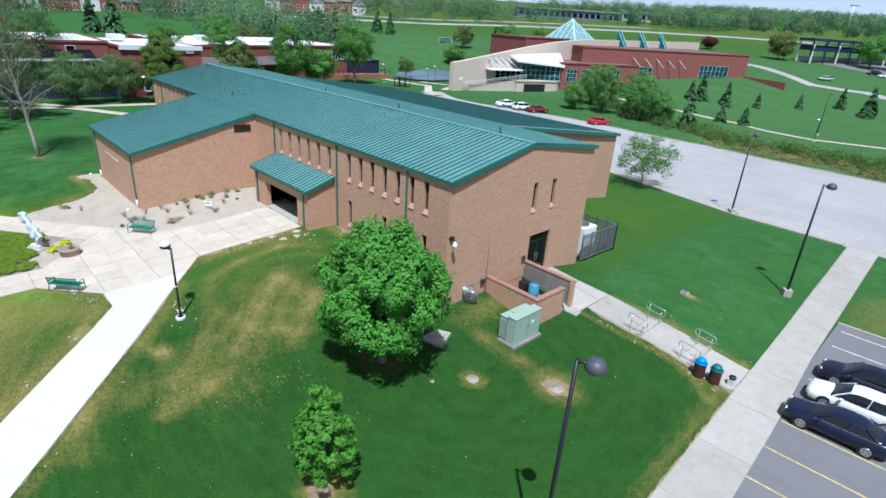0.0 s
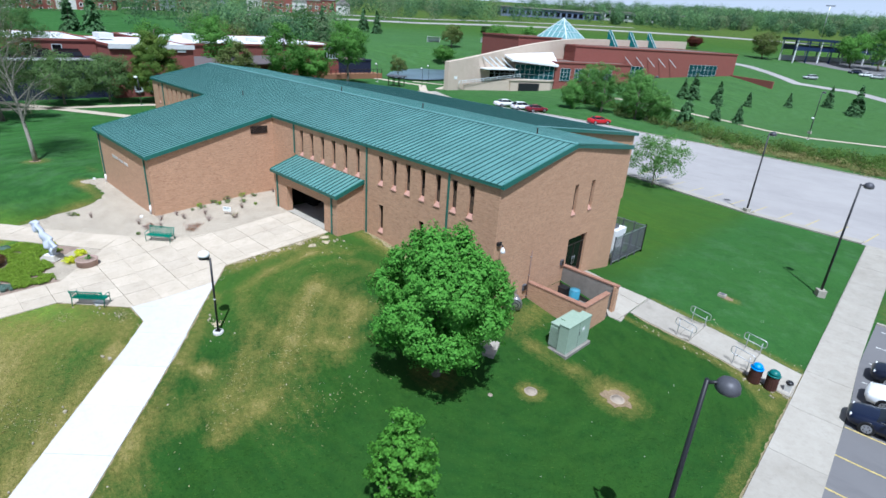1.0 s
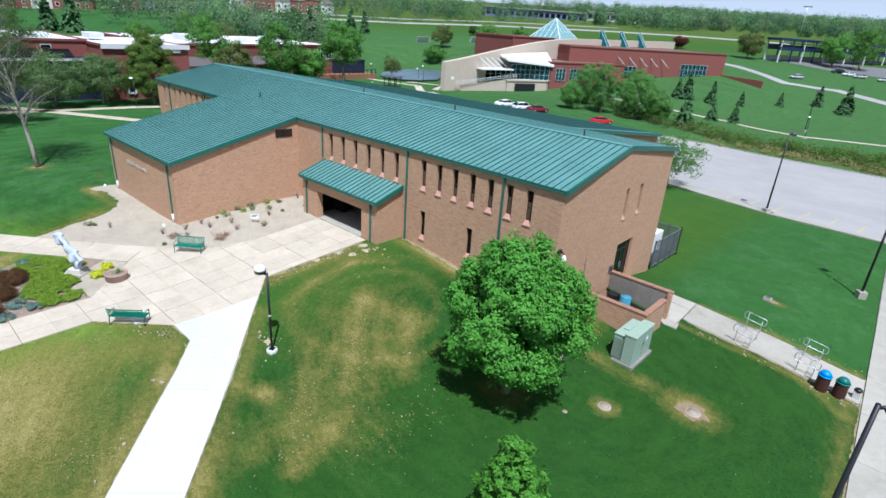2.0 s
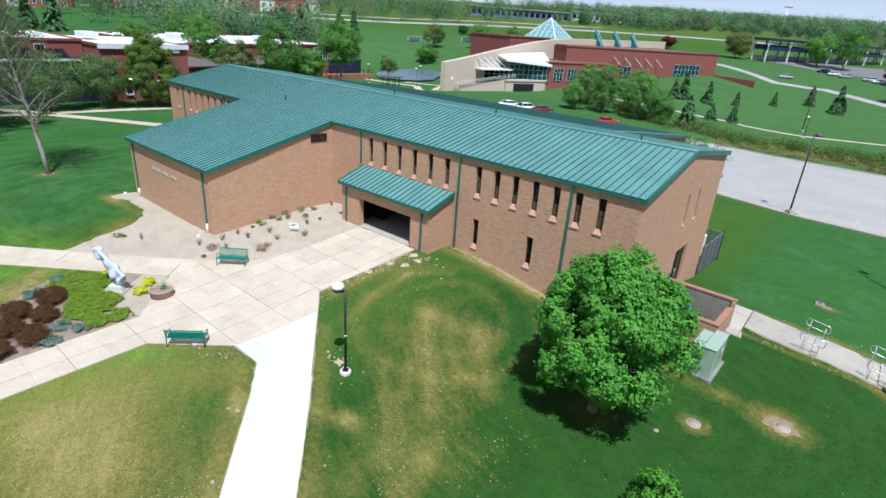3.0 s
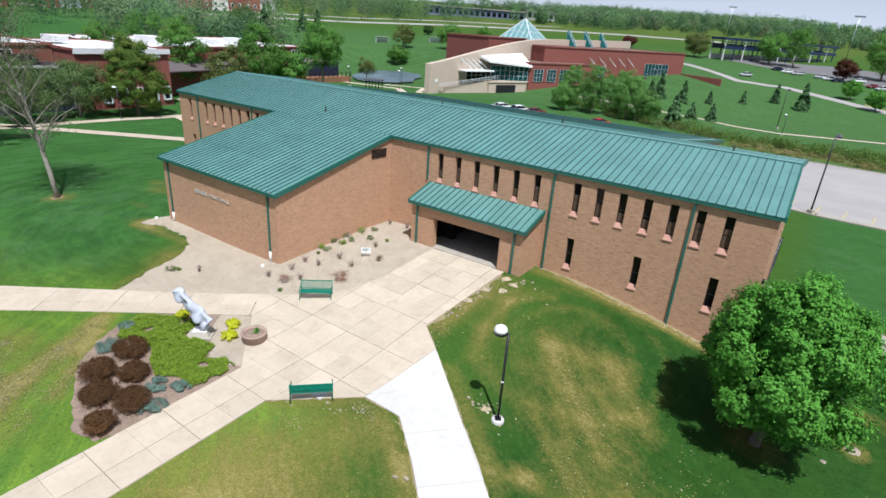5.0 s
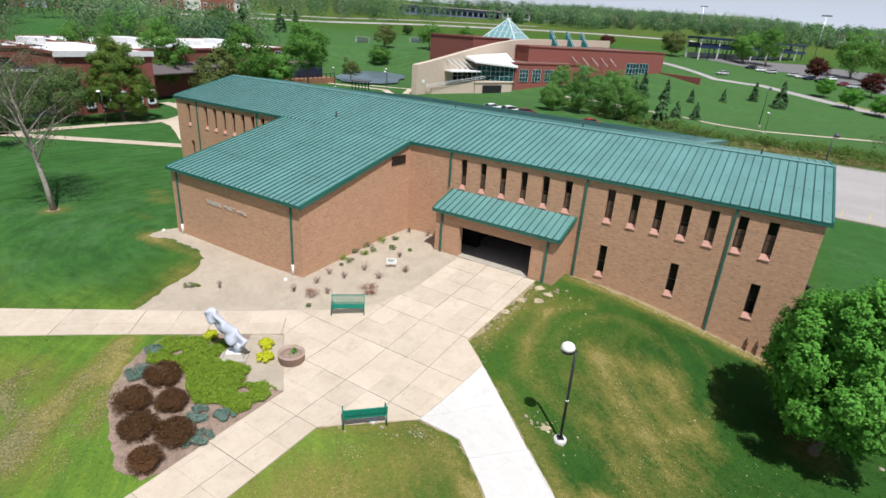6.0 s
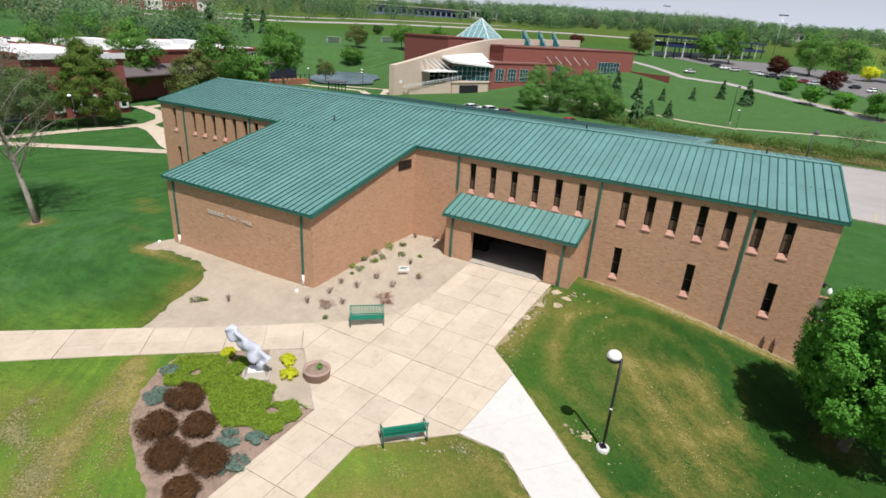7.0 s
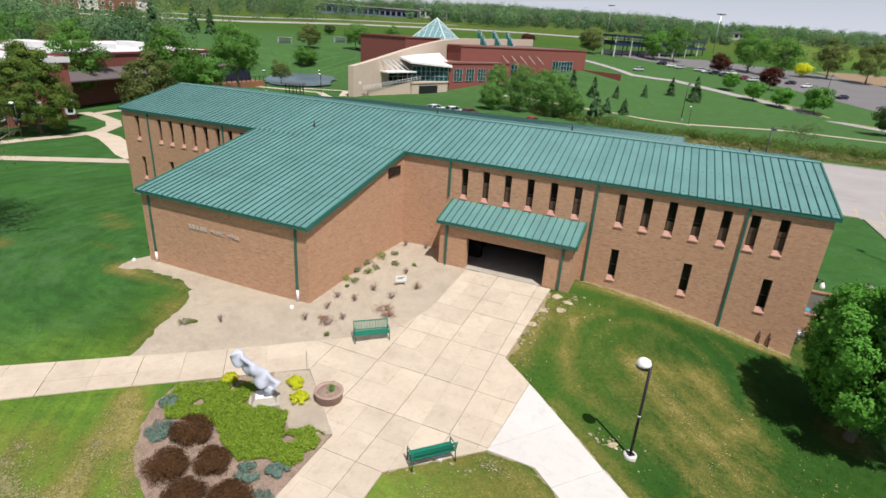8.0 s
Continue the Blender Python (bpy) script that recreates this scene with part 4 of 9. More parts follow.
for k, (line, w) in enumerate((([(11.25, -9.8), (11.6, -2.6)], 0.2), ([(18.4, -15.8), (12.87, -11.13), (11.25, -9.8)], 0.06), ([(46.0, -41.0), (18.4, -15.8)], 0.04), ([(9.4, -18.55), (12.45, -15.75), (14.4, -15.75), (16.3, -17.3), (44.0, -43.0)], 0.06),
                               ([(13.0, -0.05), (25.0, -0.05)], 0.18), ([(39.75, 12.4), (40.3, 0.0)], 0.06), ([(40.3, 0.0), (42.0, -44.0)], 0.06), ([(39.6, 12.15), (30.0, 12.2)], 0.06), ([(30.2, 9.15), (39.6, 9.05)], 0.08))):
    worn_edge(line, 0.2, w, 60 + k)


def bare_patch(x, y, r, material, seed, lift=0.022):
    """An uneven spot of bare soil in the turf."""
    rng = random.Random(seed)
    ring = []
    for k in range(26):
        a = 2 * math.pi * k / 26
        q = r * (0.78 + 0.3 * noise.noise((math.cos(a) * 1.3 + seed, math.sin(a) * 1.3, 0.5)) + rng.uniform(-0.16, 0.16))
        ring.append((x + q * math.cos(a) * 1.15, y + q * math.sin(a)))
    sheet("ground_bare_patch", ring, material, lift, "uneven spot of bare pale soil in the lawn", "soil", 0.5)


for k, (x, y, r, m) in enumerate(((33.6, 0.55, 0.85, DIRT), (31.7, -12.85, 0.6, DIRT), (33.4, 17.7, 0.4, DIRT), (-24.4, -13.1, 0.6, DIRT),
                                  (12.72, -4.25, 0.34, PALE_DIRT), (12.9, -3.3, 0.3, PALE_DIRT), (11.75, -4.7, 0.36, PALE_DIRT), (11.6, -6.3, 0.3, PALE_DIRT), (12.2, -2.9, 0.34, PALE_DIRT), (16.95, -13.0, 0.26, PALE_DIRT))):
    bare_patch(x, y, r, m, 300 + k)


# ---- the music hall ----
EAVE, RIDGE_Y, RIDGE_Z = 6.5, 7.5, 7.99
LEFT, RIGHT = -27.45, 25.0
FACE = 0.07
hall = empty("music_hall", label="two-storey tan brick music hall with a green standing-seam metal roof", category="building")
WIN_W = 0.46
UPPER = [4.62 + 1.474 * k for k in range(6)] + [14.6, 16.0, 17.35, 18.75, 20.13, 21.52, 22.9] + [-25.65] + [-23.05 + 1.29 * k for k in range(8)]
LOWER = [14.7, 18.8, 22.9, -25.5, -22.15]
FRONT_HOLES = [(x - WIN_W / 2 - LEFT, x + WIN_W / 2 - LEFT, 3.92, 5.95) for x in UPPER] + [(x - WIN_W / 2 - LEFT, x + WIN_W / 2 - LEFT, 0.48, 2.5) for x in LOWER] + [(6.1 - LEFT, 10.8 - LEFT, 0.0, 2.3)]
part("wall_front", wall(bmesh.new(), (LEFT, FACE, 0), (1, 0, 0), RIGHT - LEFT, -4.0, EAVE - 0.06, EAVE - 0.06, 0.4, FRONT_HOLES), BRICK, hall)
slope_f = (RIDGE_Z - EAVE) / RIDGE_Y
REAR_Y, REAR_Z = 15.0, 7.08
DOOR = (8.3, 10.7, -1.75, 1.3)
wz = lambda y: (EAVE + slope_f * y if y < RIDGE_Y else RIDGE_Z + (REAR_Z - RIDGE_Z) * (y - RIDGE_Y) / (REAR_Y - RIDGE_Y)) - 0.08
bm = wall(bmesh.new(), (RIGHT + 0.004, FACE + 0.004, 0), (0, 1, 0), RIDGE_Y - FACE - 0.004, -4.0, wz(FACE), wz(RIDGE_Y), 0.4, [])
part("wall_end_front", bm, BRICK, hall)
bm = wall(bmesh.new(), (RIGHT + 0.004, RIDGE_Y, 0), (0, 1, 0), REAR_Y - RIDGE_Y - 0.004, -4.0, wz(RIDGE_Y), wz(REAR_Y - 0.01), 0.4,
          [(8.05 - RIDGE_Y, 8.51 - RIDGE_Y, 3.1, 5.2), (10.17 - RIDGE_Y, 10.63 - RIDGE_Y, 3.1, 5.2), (DOOR[0] - RIDGE_Y, DOOR[1] - RIDGE_Y, DOOR[2], DOOR[3])])
part("wall_end_rear", bm, BRICK, hall)
part("wall_rear", wall(bmesh.new(), (RIGHT, REAR_Y, 0), (-1, 0, 0), RIGHT - LEFT, -4.0, REAR_Z - 0.1, REAR_Z - 0.1, 0.4), BRICK, hall)
part("wall_west_rear", wall(bmesh.new(), (LEFT - 0.004, REAR_Y - 0.004, 0), (0, -1, 0), REAR_Y - RIDGE_Y - 0.004, -4.0, wz(REAR_Y - 0.01), wz(RIDGE_Y), 0.4), BRICK, hall)
part("wall_west_front", wall(bmesh.new(), (LEFT - 0.004, RIDGE_Y, 0), (0, -1, 0), RIDGE_Y - FACE - 0.004, -4.0, wz(RIDGE_Y), wz(FACE), 0.4), BRICK, hall)
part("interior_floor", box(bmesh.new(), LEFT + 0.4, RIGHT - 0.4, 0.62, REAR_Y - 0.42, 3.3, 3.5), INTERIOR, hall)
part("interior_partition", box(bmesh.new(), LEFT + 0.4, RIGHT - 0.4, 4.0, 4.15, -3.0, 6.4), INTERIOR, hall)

# the wing with the lettered wall; its side walls run a little askew
WING_Y, WING_Z = -9.92, 3.98
WA, WB = Vector((0.12, FACE)), Vector((-0.42, WING_Y))       # east side, from the inner corner to the front
WC, WD = Vector((-12.40, FACE)), Vector((-13.06, WING_Y))      # west side
wing_top = lambda y: EAVE + (EAVE - WING_Z) / 10.12 * y - 0.08
part("wall_wing_front", wall(bmesh.new(), (WD.x, WING_Y, 0), (1, 0, 0), WB.x - WD.x, -4.0, wing_top(WING_Y), wing_top(WING_Y), 0.4), BRICK, hall)
part("wall_wing_east", wall(bmesh.new(), (WB.x + 0.004, WING_Y + 0.004, 0), (WA.x - WB.x, FACE - WING_Y, 0), (WA - WB).length, -4.0, wing_top(WING_Y), wing_top(FACE - 0.1), 0.4), BRICK, hall)
part("wall_wing_west", wall(bmesh.new(), (WC.x - 0.004, FACE + 0.05, 0), (WD.x - WC.x, WING_Y - FACE, 0), (WC - WD).length + 0.042, -4.0, wing_top(FACE - 0.1), wing_top(WING_Y), 0.4), BRICK, hall)


def window(parent, x, z0, z1, m, w=WIN_W):
    """A narrow slot window, seen from -y: deep-set dark pane in a thin frame, and a sloping pink sill that juts from the wall."""
    bm = bmesh.new()
    for a, b, c, d in ((-w / 2, -w / 2 + 0.05, z0, z1), (w / 2 - 0.05, w / 2, z0, z1), (-w / 2 + 0.05, w / 2 - 0.05, z1 - 0.05, z1), (-w / 2 + 0.05, w / 2 - 0.05, z0 + (z1 - z0) * 0.42, z0 + (z1 - z0) * 0.42 + 0.04)):
        box(bm, a, b, 0.2, 0.26, c, d)
    fr = part("window", bm, BRONZE, parent)
    fr.matrix_basis = m
    bm = bmesh.new()
    box(bm, -w / 2 + 0.05, w / 2 - 0.05, 0.225, 0.24, z0, z1 - 0.05)
    part("pane", bm, GLASS, fr)
    bm = bmesh.new()
    pts = [(-w / 2 + 0.005, 0.2, z0 + 0.06), (w / 2 - 0.005, 0.2, z0 + 0.06), (w / 2 + 0.04, -0.05, z0 - 0.19), (-w / 2 - 0.04, -0.05, z0 - 0.19),
           (-w / 2 + 0.005, 0.2, z0 - 0.1), (w / 2 - 0.005, 0.2, z0 - 0.1), (w / 2 + 0.04, -0.05, z0 - 0.25), (-w / 2 - 0.04, -0.05, z0 - 0.25)]
    v = [bm.verts.new(p) for p in pts]
    for f in ((0, 3, 2, 1), (4, 5, 6, 7), (3, 7, 6, 2), (0, 4, 7, 3), (1, 2, 6, 5), (0, 1, 5, 4)):
        bm.faces.new([v[i] for i in f])
    bmesh.ops.recalc_face_normals(bm, faces=bm.faces[:])
    part("sill", bm, SILL, fr, "sloping pink sill")
    # a flat brown panel imitates the reflection low in the glass
    if z0 > 3.5:
        top = z0 + (z1 - z0) * (0.46 + 0.16 * math.sin(x * 5.3))
        part("blind", box(bmesh.new(), -w / 2 + 0.055, w / 2 - 0.055, 0.212, 0.222, z0 + 0.10, top), PANE_REFLECTION, fr, "brown reflection painted on the lower pane")
    return fr


for x in UPPER:
    window(hall, x, 4.12, 5.95, pose(x, FACE, 0))
for x in LOWER:
    window(hall, x, 0.68, 2.5, pose(x, FACE, 0))
for y in (8.28, 10.4):
    window(hall, y, 3.3, 5.2, pose(RIGHT, y, 0, 0, 0, 90))

# roofs: pans with raised seams, laid from ridge to eave
PAN = 0.45


def pan_mesh(length, w=PAN):
    bm = bmesh.new()
    box(bm, 0, w, 0, length, -0.02, 0.0)
    n = len(bm.faces)
    box(bm, -0.02, 0.02, 0, length, -0.02, 0.055)
    me = mesh_of("roof_panel", bm, ROOF)
    me.materials.append(SEAM_SHADE)
    for p in me.polygons[n:]:
        p.material_index = 1
    return me


def pan_roof(roof, eave0, eave1, top0, top1, w=PAN):
    """Covers the sheet between the line eave0-eave1 and the line top0-top1 with seamed pans."""
    e0, e1, t0, t1 = (Vector(p) for p in (eave0, eave1, top0, top1))
    n = max(1, round((e1 - e0).length / w))
    length = (t0 - e0).length
    me = pan_mesh(length, (e1 - e0).length / n)
    for k in range(n):
        a, b = e0.lerp(e1, k / n), t0.lerp(t1, k / n)
        up = (b - a).normalized()
        side = (e1 - e0).normalized()
        nz = side.cross(up).normalized()
        side = up.cross(nz)
        m = Matrix((side, up, nz)).transposed().to_4x4()
        m.translation = a
        shared("roof_panel", me, roof, m @ Matrix.Diagonal((1, (b - a).length / length, 1, 1)))


def slab_under(bm, pts, thick=0.14):
    """A roof deck: four corners, its underside thick below."""
    hi = [bm.verts.new(p) for p in pts]
    lo = [bm.verts.new((p[0], p[1], p[2] - thick)) for p in pts]
    bm.faces.new(hi)
    bm.faces.new(lo[::-1])
    for i in range(4):
        j = (i + 1) % 4
        bm.faces.new((lo[i], lo[j], hi[j], hi[i]))
    return bm


def beam(bm, a, b, w, h):
    """A square bar from a to b, w wide and h high, hung below the line."""
    a, b = Vector(a), Vector(b)
    d = (b - a).normalized()
    s = Vector((-d.y, d.x, 0)).normalized() * w / 2
    v = [bm.verts.new(p) for p in (a - s, a + s, b + s, b - s)]
    u = [bm.verts.new(p - Vector((0, 0, h))) for p in (a - s, a + s, b + s, b - s)]
    bm.faces.new(v), bm.faces.new(u[::-1])
    for i in range(4):
        j = (i + 1) % 4
        bm.faces.new((u[i], u[j], v[j], v[i]))
    bmesh.ops.recalc_face_normals(bm, faces=bm.faces[:])
    return bm


RL, RR = (-28.5, RIDGE_Y, RIDGE_Z), (25.05, RIDGE_Y, RIDGE_Z)
EL, ER = (-27.65, 0.0, EAVE), (25.2, 0.0, EAVE)
EJ, EC = (-12.5, 0.0, EAVE), (0.2, 0.0, EAVE)
EE, ED = (-13.2, -10.12, WING_Z), (-0.24, -10.12, WING_Z)
BL, BR = (-28.5, REAR_Y + 0.2, REAR_Z), (25.15, REAR_Y + 0.2, REAR_Z)
low = lambda p: (p[0], p[1], p[2] - 0.03)
bm = slab_under(bmesh.new(), [low(p) for p in (EL, ER, RR, RL)])
roof = part("roof", bm, TRIM, hall, "green standing-seam metal roof")
pan_roof(roof, EL, ER, RL, RR)
wing_roof = part("wing_roof", slab_under(bmesh.new(), [low(p) for p in (EE, ED, EC, EJ)]), TRIM, hall)
pan_roof(wing_roof, EE, ED, EJ, EC)
rear_roof = part("rear_roof", slab_under(bmesh.new(), [low(p) for p in (RL, RR, BR, BL)]), TRIM, hall)
n = round((BR[0] - BL[0]) / PAN)
bm = bmesh.new()
for k in range(n):
    x = lerp(BL[0], BR[0], k / n)
    f = bm.faces.new([bm.verts.new(p) for p in ((x, RIDGE_Y, RIDGE_Z), (x + PAN * 0.98, RIDGE_Y, RIDGE_Z), (x + PAN * 0.98, REAR_Y + 0.2, REAR_Z), (x, REAR_Y + 0.2, REAR_Z))])
    beam(bm, (x, RIDGE_Y, RIDGE_Z + 0.045), (x, REAR_Y + 0.2, REAR_Z + 0.045), 0.034, 0.06)
tagged(part("rear_roof_sheeting", bm, ROOF, rear_roof), kind="stuff")
bm = bmesh.new()
for a, b in ((RL, RR),):
    v = [(a[0], a[1] - 0.2, a[2] + 0.02), (b[0], b[1] - 0.2, b[2] + 0.02), (b[0], b[1], b[2] + 0.085), (a[0], a[1], a[2] + 0.085)]
    bm.faces.new([bm.verts.new(p) for p in v])
    v = [(a[0], a[1], a[2] + 0.085), (b[0], b[1], b[2] + 0.085), (b[0], b[1] + 0.2, b[2] + 0.03), (a[0], a[1] + 0.2, a[2] + 0.03)]
    bm.faces.new([bm.verts.new(p) for p in v])
part("ridge_cap", bm, ROOF, roof)


bm = bmesh.new()
for (a, b, c, d), ks in (((EE, ED, EJ, EC), (0.32, 0.66)),):
    for k in ks:
        p, q = Vector(a).lerp(Vector(c), k), Vector(b).lerp(Vector(d), k)
        beam(bm, p + Vector((0, 0, 0.012)), q + Vector((0, 0, 0.008)), 0.022, 0.02)
part("lap_joint", bm, SEAM_SHADE, roof, "dark lap joint across the roof sheets")
bm = bmesh.new()
for (a, b, c, d) in ((EE, ED, EJ, EC), (EC, ER, (EC[0], RIDGE_Y, RIDGE_Z), RR), (EL, EJ, RL, (EJ[0], RIDGE_Y, RIDGE_Z))):
    n = int((Vector(b) - Vector(a)).length / PAN)
    for j in range(n):
        for row in (0.045,) if a == EE else (0.05, 0.47):
            p = Vector(a).lerp(Vector(b), (j + 0.5) / n).lerp(Vector(c).lerp(Vector(d), (j + 0.5) / n), row)
            box(bm, p.x - 0.02, p.x + 0.02, p.y - 0.015, p.y + 0.015, p.z - 0.01, p.z + 0.03)
tagged(part("snow_guards", bm, TRIM, roof), kind="stuff")


def rake_trim(name, a, b, parent, up=0.06):
    part(name, beam(bmesh.new(), (a[0], a[1], a[2] + up), (b[0], b[1], b[2] + up), 0.1, 0.3), TRIM, parent)


rake_trim("rake_trim", ER, RR, roof)
rake_trim("rake_trim", EL, RL, roof)
rake_trim("rake_trim", RR, BR, rear_roof)
rake_trim("rake_trim", RL, BL, rear_roof)
rake_trim("rake_trim", ED, EC, wing_roof)
rake_trim("rake_trim", EE, EJ, wing_roof)


def gutter(parent, a, b):
    """An open box gutter along an eave."""
    bm = bmesh.new()
    (x0, y, z), x1 = a, b[0]
    box(bm, x0, x1, y - 0.095, y - 0.08, z - 0.19, z - 0.02)
    box(bm, x0, x1, y - 0.08, y + 0.0, z - 0.19, z - 0.175)
    box(bm, x0, x1, y - 0.11, y - 0.08, z - 0.02, z + 0.0)
    box(bm, x0, x0 + 0.012, y - 0.08, y, z - 0.145, z - 0.02)
    box(bm, x1 - 0.012, x1, y - 0.08, y, z - 0.145, z - 0.02)
    part("gutter", bm, TRIM, parent)


gutter(roof, (EC[0] + 0.1, 0, EAVE), ER)
gutter(roof, EL, (EJ[0] - 0.1, 0, EAVE))
gutter(wing_roof, EE, ED)


def downspout(x, y, top, foot, white=False):
    bm = bmesh.new()
    box(bm, x - 0.06, x + 0.06, y - 0.10, y - 0.02, foot, top, 0.012)
    for z in (foot + 0.6, (foot + top) / 2, top - 0.4):
        box(bm, x - 0.085, x + 0.085, y - 0.108, y - 0.0, z, z + 0.04)
    sp = part("downspout", bm, TRIM, hall, "dark green downspout")
    if white:
        part("outlet", tube(bmesh.new(), [(x, y - 0.06, foot - 0.3), (x, y - 0.06, foot + 0.45)], 0.075, 12), WHITE, sp, "white plastic drain pipe")


downspout(3.6, FACE, EAVE - 0.1, 3.95)
downspout(13.1, FACE, EAVE - 0.1, land(13.1, 0.1) - 0.05)
downspout(21.1, FACE, EAVE - 0.1, land(21.1, 0.1) - 0.05)
downspout(-24.3, FACE, EAVE - 0.1, -1.0)
downspout(-16.0, FACE, EAVE - 0.1, -1.0)
downspout(-12.4, WING_Y, WING_Z - 0.1, -0.55, True)
downspout(-1.18, WING_Y, WING_Z - 0.1, -0.45, True)

# gable louver high on the wing's east wall
side_d = (WA - WB).normalized()
deg = math.degrees(math.atan2(side_d.y, side_d.x))
bm = bmesh.new()
for a, b, c, d in ((0, 1.45, 0, 0.05), (0, 1.45, 0.55, 0.6), (0, 0.05, 0.05, 0.55), (1.4, 1.45, 0.05, 0.55), (0.7, 0.75, 0.05, 0.55)):
    box(bm, a, b, -0.05, 0.0, c, d)
p = WB + side_d * 8.05
lou = part("louver", bm, BRONZE, hall, "dark metal wall louver")
lou.matrix_basis = pose(p.x, p.y, 5.02, 0, 0, deg)
for k in range(6):
    bm = box(bmesh.new(), 0.05, 1.4, -0.03, -0.02, 0.06 + 0.08 * k, 0.125 + 0.08 * k)
    part("slat", bm, BRONZE, lou)

# entrance porch
PX0, PX1, PY = 4.05, 12.62, -2.16
OX0, OX1, OTOP = 5.9, 11.0, 2.12
bm = bmesh.new()
wall(bm, (PX0, PY, 0), (1, 0, 0), PX1 - PX0, -2.0, 2.9, 2.9, 0.45, [(OX0 - PX0, OX1 - PX0, 0.0, OTOP)])
part("porch_wall_front", bm, BRICK, hall)
for x, d in ((PX0, -1), (PX1, 1)):
    o, dd = ((PX1 + 0.004, PY + 0.004, 0), (0, 1, 0)) if d > 0 else ((PX0 - 0.004, FACE, 0), (0, -1, 0))
    a, b = (2.86, 3.65) if d > 0 else (3.65, 2.86)
    part("porch_wall_side", wall(bmesh.new(), o, dd, FACE - PY - 0.004, -2.0, a, b, 0.4), BRICK, hall)
CE0, CE1, CT0, CT1 = (3.9, -2.36, 3.02), (12.76, -2.36, 3.02), (3.9, 0.2, 3.86), (12.76, 0.2, 3.86)
porch_roof = part("porch_roof", slab_under(bmesh.new(), [low(p) for p in (CE0, CE1, CT1, CT0)]), TRIM, hall)
pan_roof(porch_roof, CE0, CE1, CT0, CT1)
rake_trim("rake_trim", CE1, CT1, porch_roof)
rake_trim("rake_trim", CE0, CT0, porch_roof)
gutter(porch_roof, CE0, CE1)
part("flashing", box(bmesh.new(), CT0[0], CT1[0], 0.1, 0.196, 3.84, 3.98), TRIM, porch_roof)
downspout(4.55, PY, 2.95, 0.0)
downspout(12.0, PY, 2.95, -0.05)
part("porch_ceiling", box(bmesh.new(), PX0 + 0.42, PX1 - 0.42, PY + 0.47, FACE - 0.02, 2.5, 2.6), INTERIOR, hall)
part("porch_floor", box(bmesh.new(), OX0 - 0.9, OX1 + 0.9, PY + 0.02, FACE + 3.6, -0.3, 0.045), CONCRETE_GREY, hall)
# near-black panels added over the brick in place of the porch's shade
for x0, x1 in ((PX0 + 0.42, 6.1), (10.8, PX1 - 0.42)):
    part("porch_lining", box(bmesh.new(), x0, x1, FACE - 0.06, FACE - 0.015, 0.0, 2.5), INTERIOR, hall)
for x in (6.1, 10.76):
    part("porch_lining", box(bmesh.new(), x, x + 0.04, FACE - 0.05, FACE + 0.42, 0.0, 2.29), INTERIOR, hall)
for x in (PX0 + 0.40, PX1 - 0.44):
    part("porch_lining", box(bmesh.new(), x, x + 0.04, PY + 0.47, FACE - 0.065, 0.0, 2.5), INTERIOR, hall)
bm = bmesh.new()
for k in range(7):
    box(bm, OX0 + 0.1 + 0.82 * k, OX0 + 0.16 + 0.82 * k, 3.86, 3.92, 0.05, 2.2)
box(bm, OX0 + 0.1, OX1 - 0.1, 3.86, 3.92, 2.2, 2.27)
doors = part("entrance_doors", bm, BRONZE, hall, "dark glazed entrance doors in the porch")
part("pane", box(bmesh.new(), OX0 + 0.1, OX1 - 0.1, 3.88, 3.89, 0.05, 2.2), GLASS, doors)
for x in (5.5, 11.0):
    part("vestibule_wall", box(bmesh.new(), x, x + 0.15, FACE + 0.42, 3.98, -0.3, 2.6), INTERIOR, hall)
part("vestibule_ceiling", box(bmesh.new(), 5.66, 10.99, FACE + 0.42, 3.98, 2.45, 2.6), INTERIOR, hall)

# end door, with transom
bm = bmesh.new()
for a, b, c, d in ((8.3, 8.38, -1.75, 1.3), (10.62, 10.7, -1.75, 1.3), (9.45, 9.55, -1.75, 0.65), (8.38, 10.62, 0.62, 0.70), (8.38, 10.62, 1.22, 1.3), (8.38, 9.45, -1.75, -1.5), (9.55, 10.62, -1.75, -1.5)):
    box(bm, RIGHT - 0.25, RIGHT - 0.17, a, b, c, d)
ed = part("end_door", bm, BRONZE, hall, "dark glazed double door with transom")
part("pane", box(bmesh.new(), RIGHT - 0.22, RIGHT - 0.2, 8.38, 10.62, -1.5, 1.22), GLASS, ed)
for y in (9.37, 9.63):
    part("door_handle", tube(bmesh.new(), [(RIGHT - 0.12, y, -0.9), (RIGHT - 0.12, y, -0.3)], 0.02, 8), STEEL, ed)

# rear wing under the same slope, carried on to the north
BACK_Y, BACK_L, BACK_R = 32.6, -22.0, 17.0
fall = (REAR_Z - RIDGE_Z) / (REAR_Y + 0.2 - RIDGE_Y)
rear_top = lambda y: REAR_Z + fall * (y - REAR_Y - 0.2)
part("wall_rear_wing_east", wall(bmesh.new(), (BACK_R, REAR_Y + 0.02, 0), (0, 1, 0), BACK_Y - REAR_Y, -4.5, rear_top(REAR_Y) - 0.12, rear_top(BACK_Y) - 0.12, 0.4), BRICK, hall)
part("wall_rear_wing_north", wall(bmesh.new(), (BACK_R - 0.02, BACK_Y, 0), (-1, 0, 0), BACK_R - BACK_L - 0.04, -4.5, rear_top(BACK_Y) - 0.12, rear_top(BACK_Y) - 0.12, 0.4), BRICK, hall)
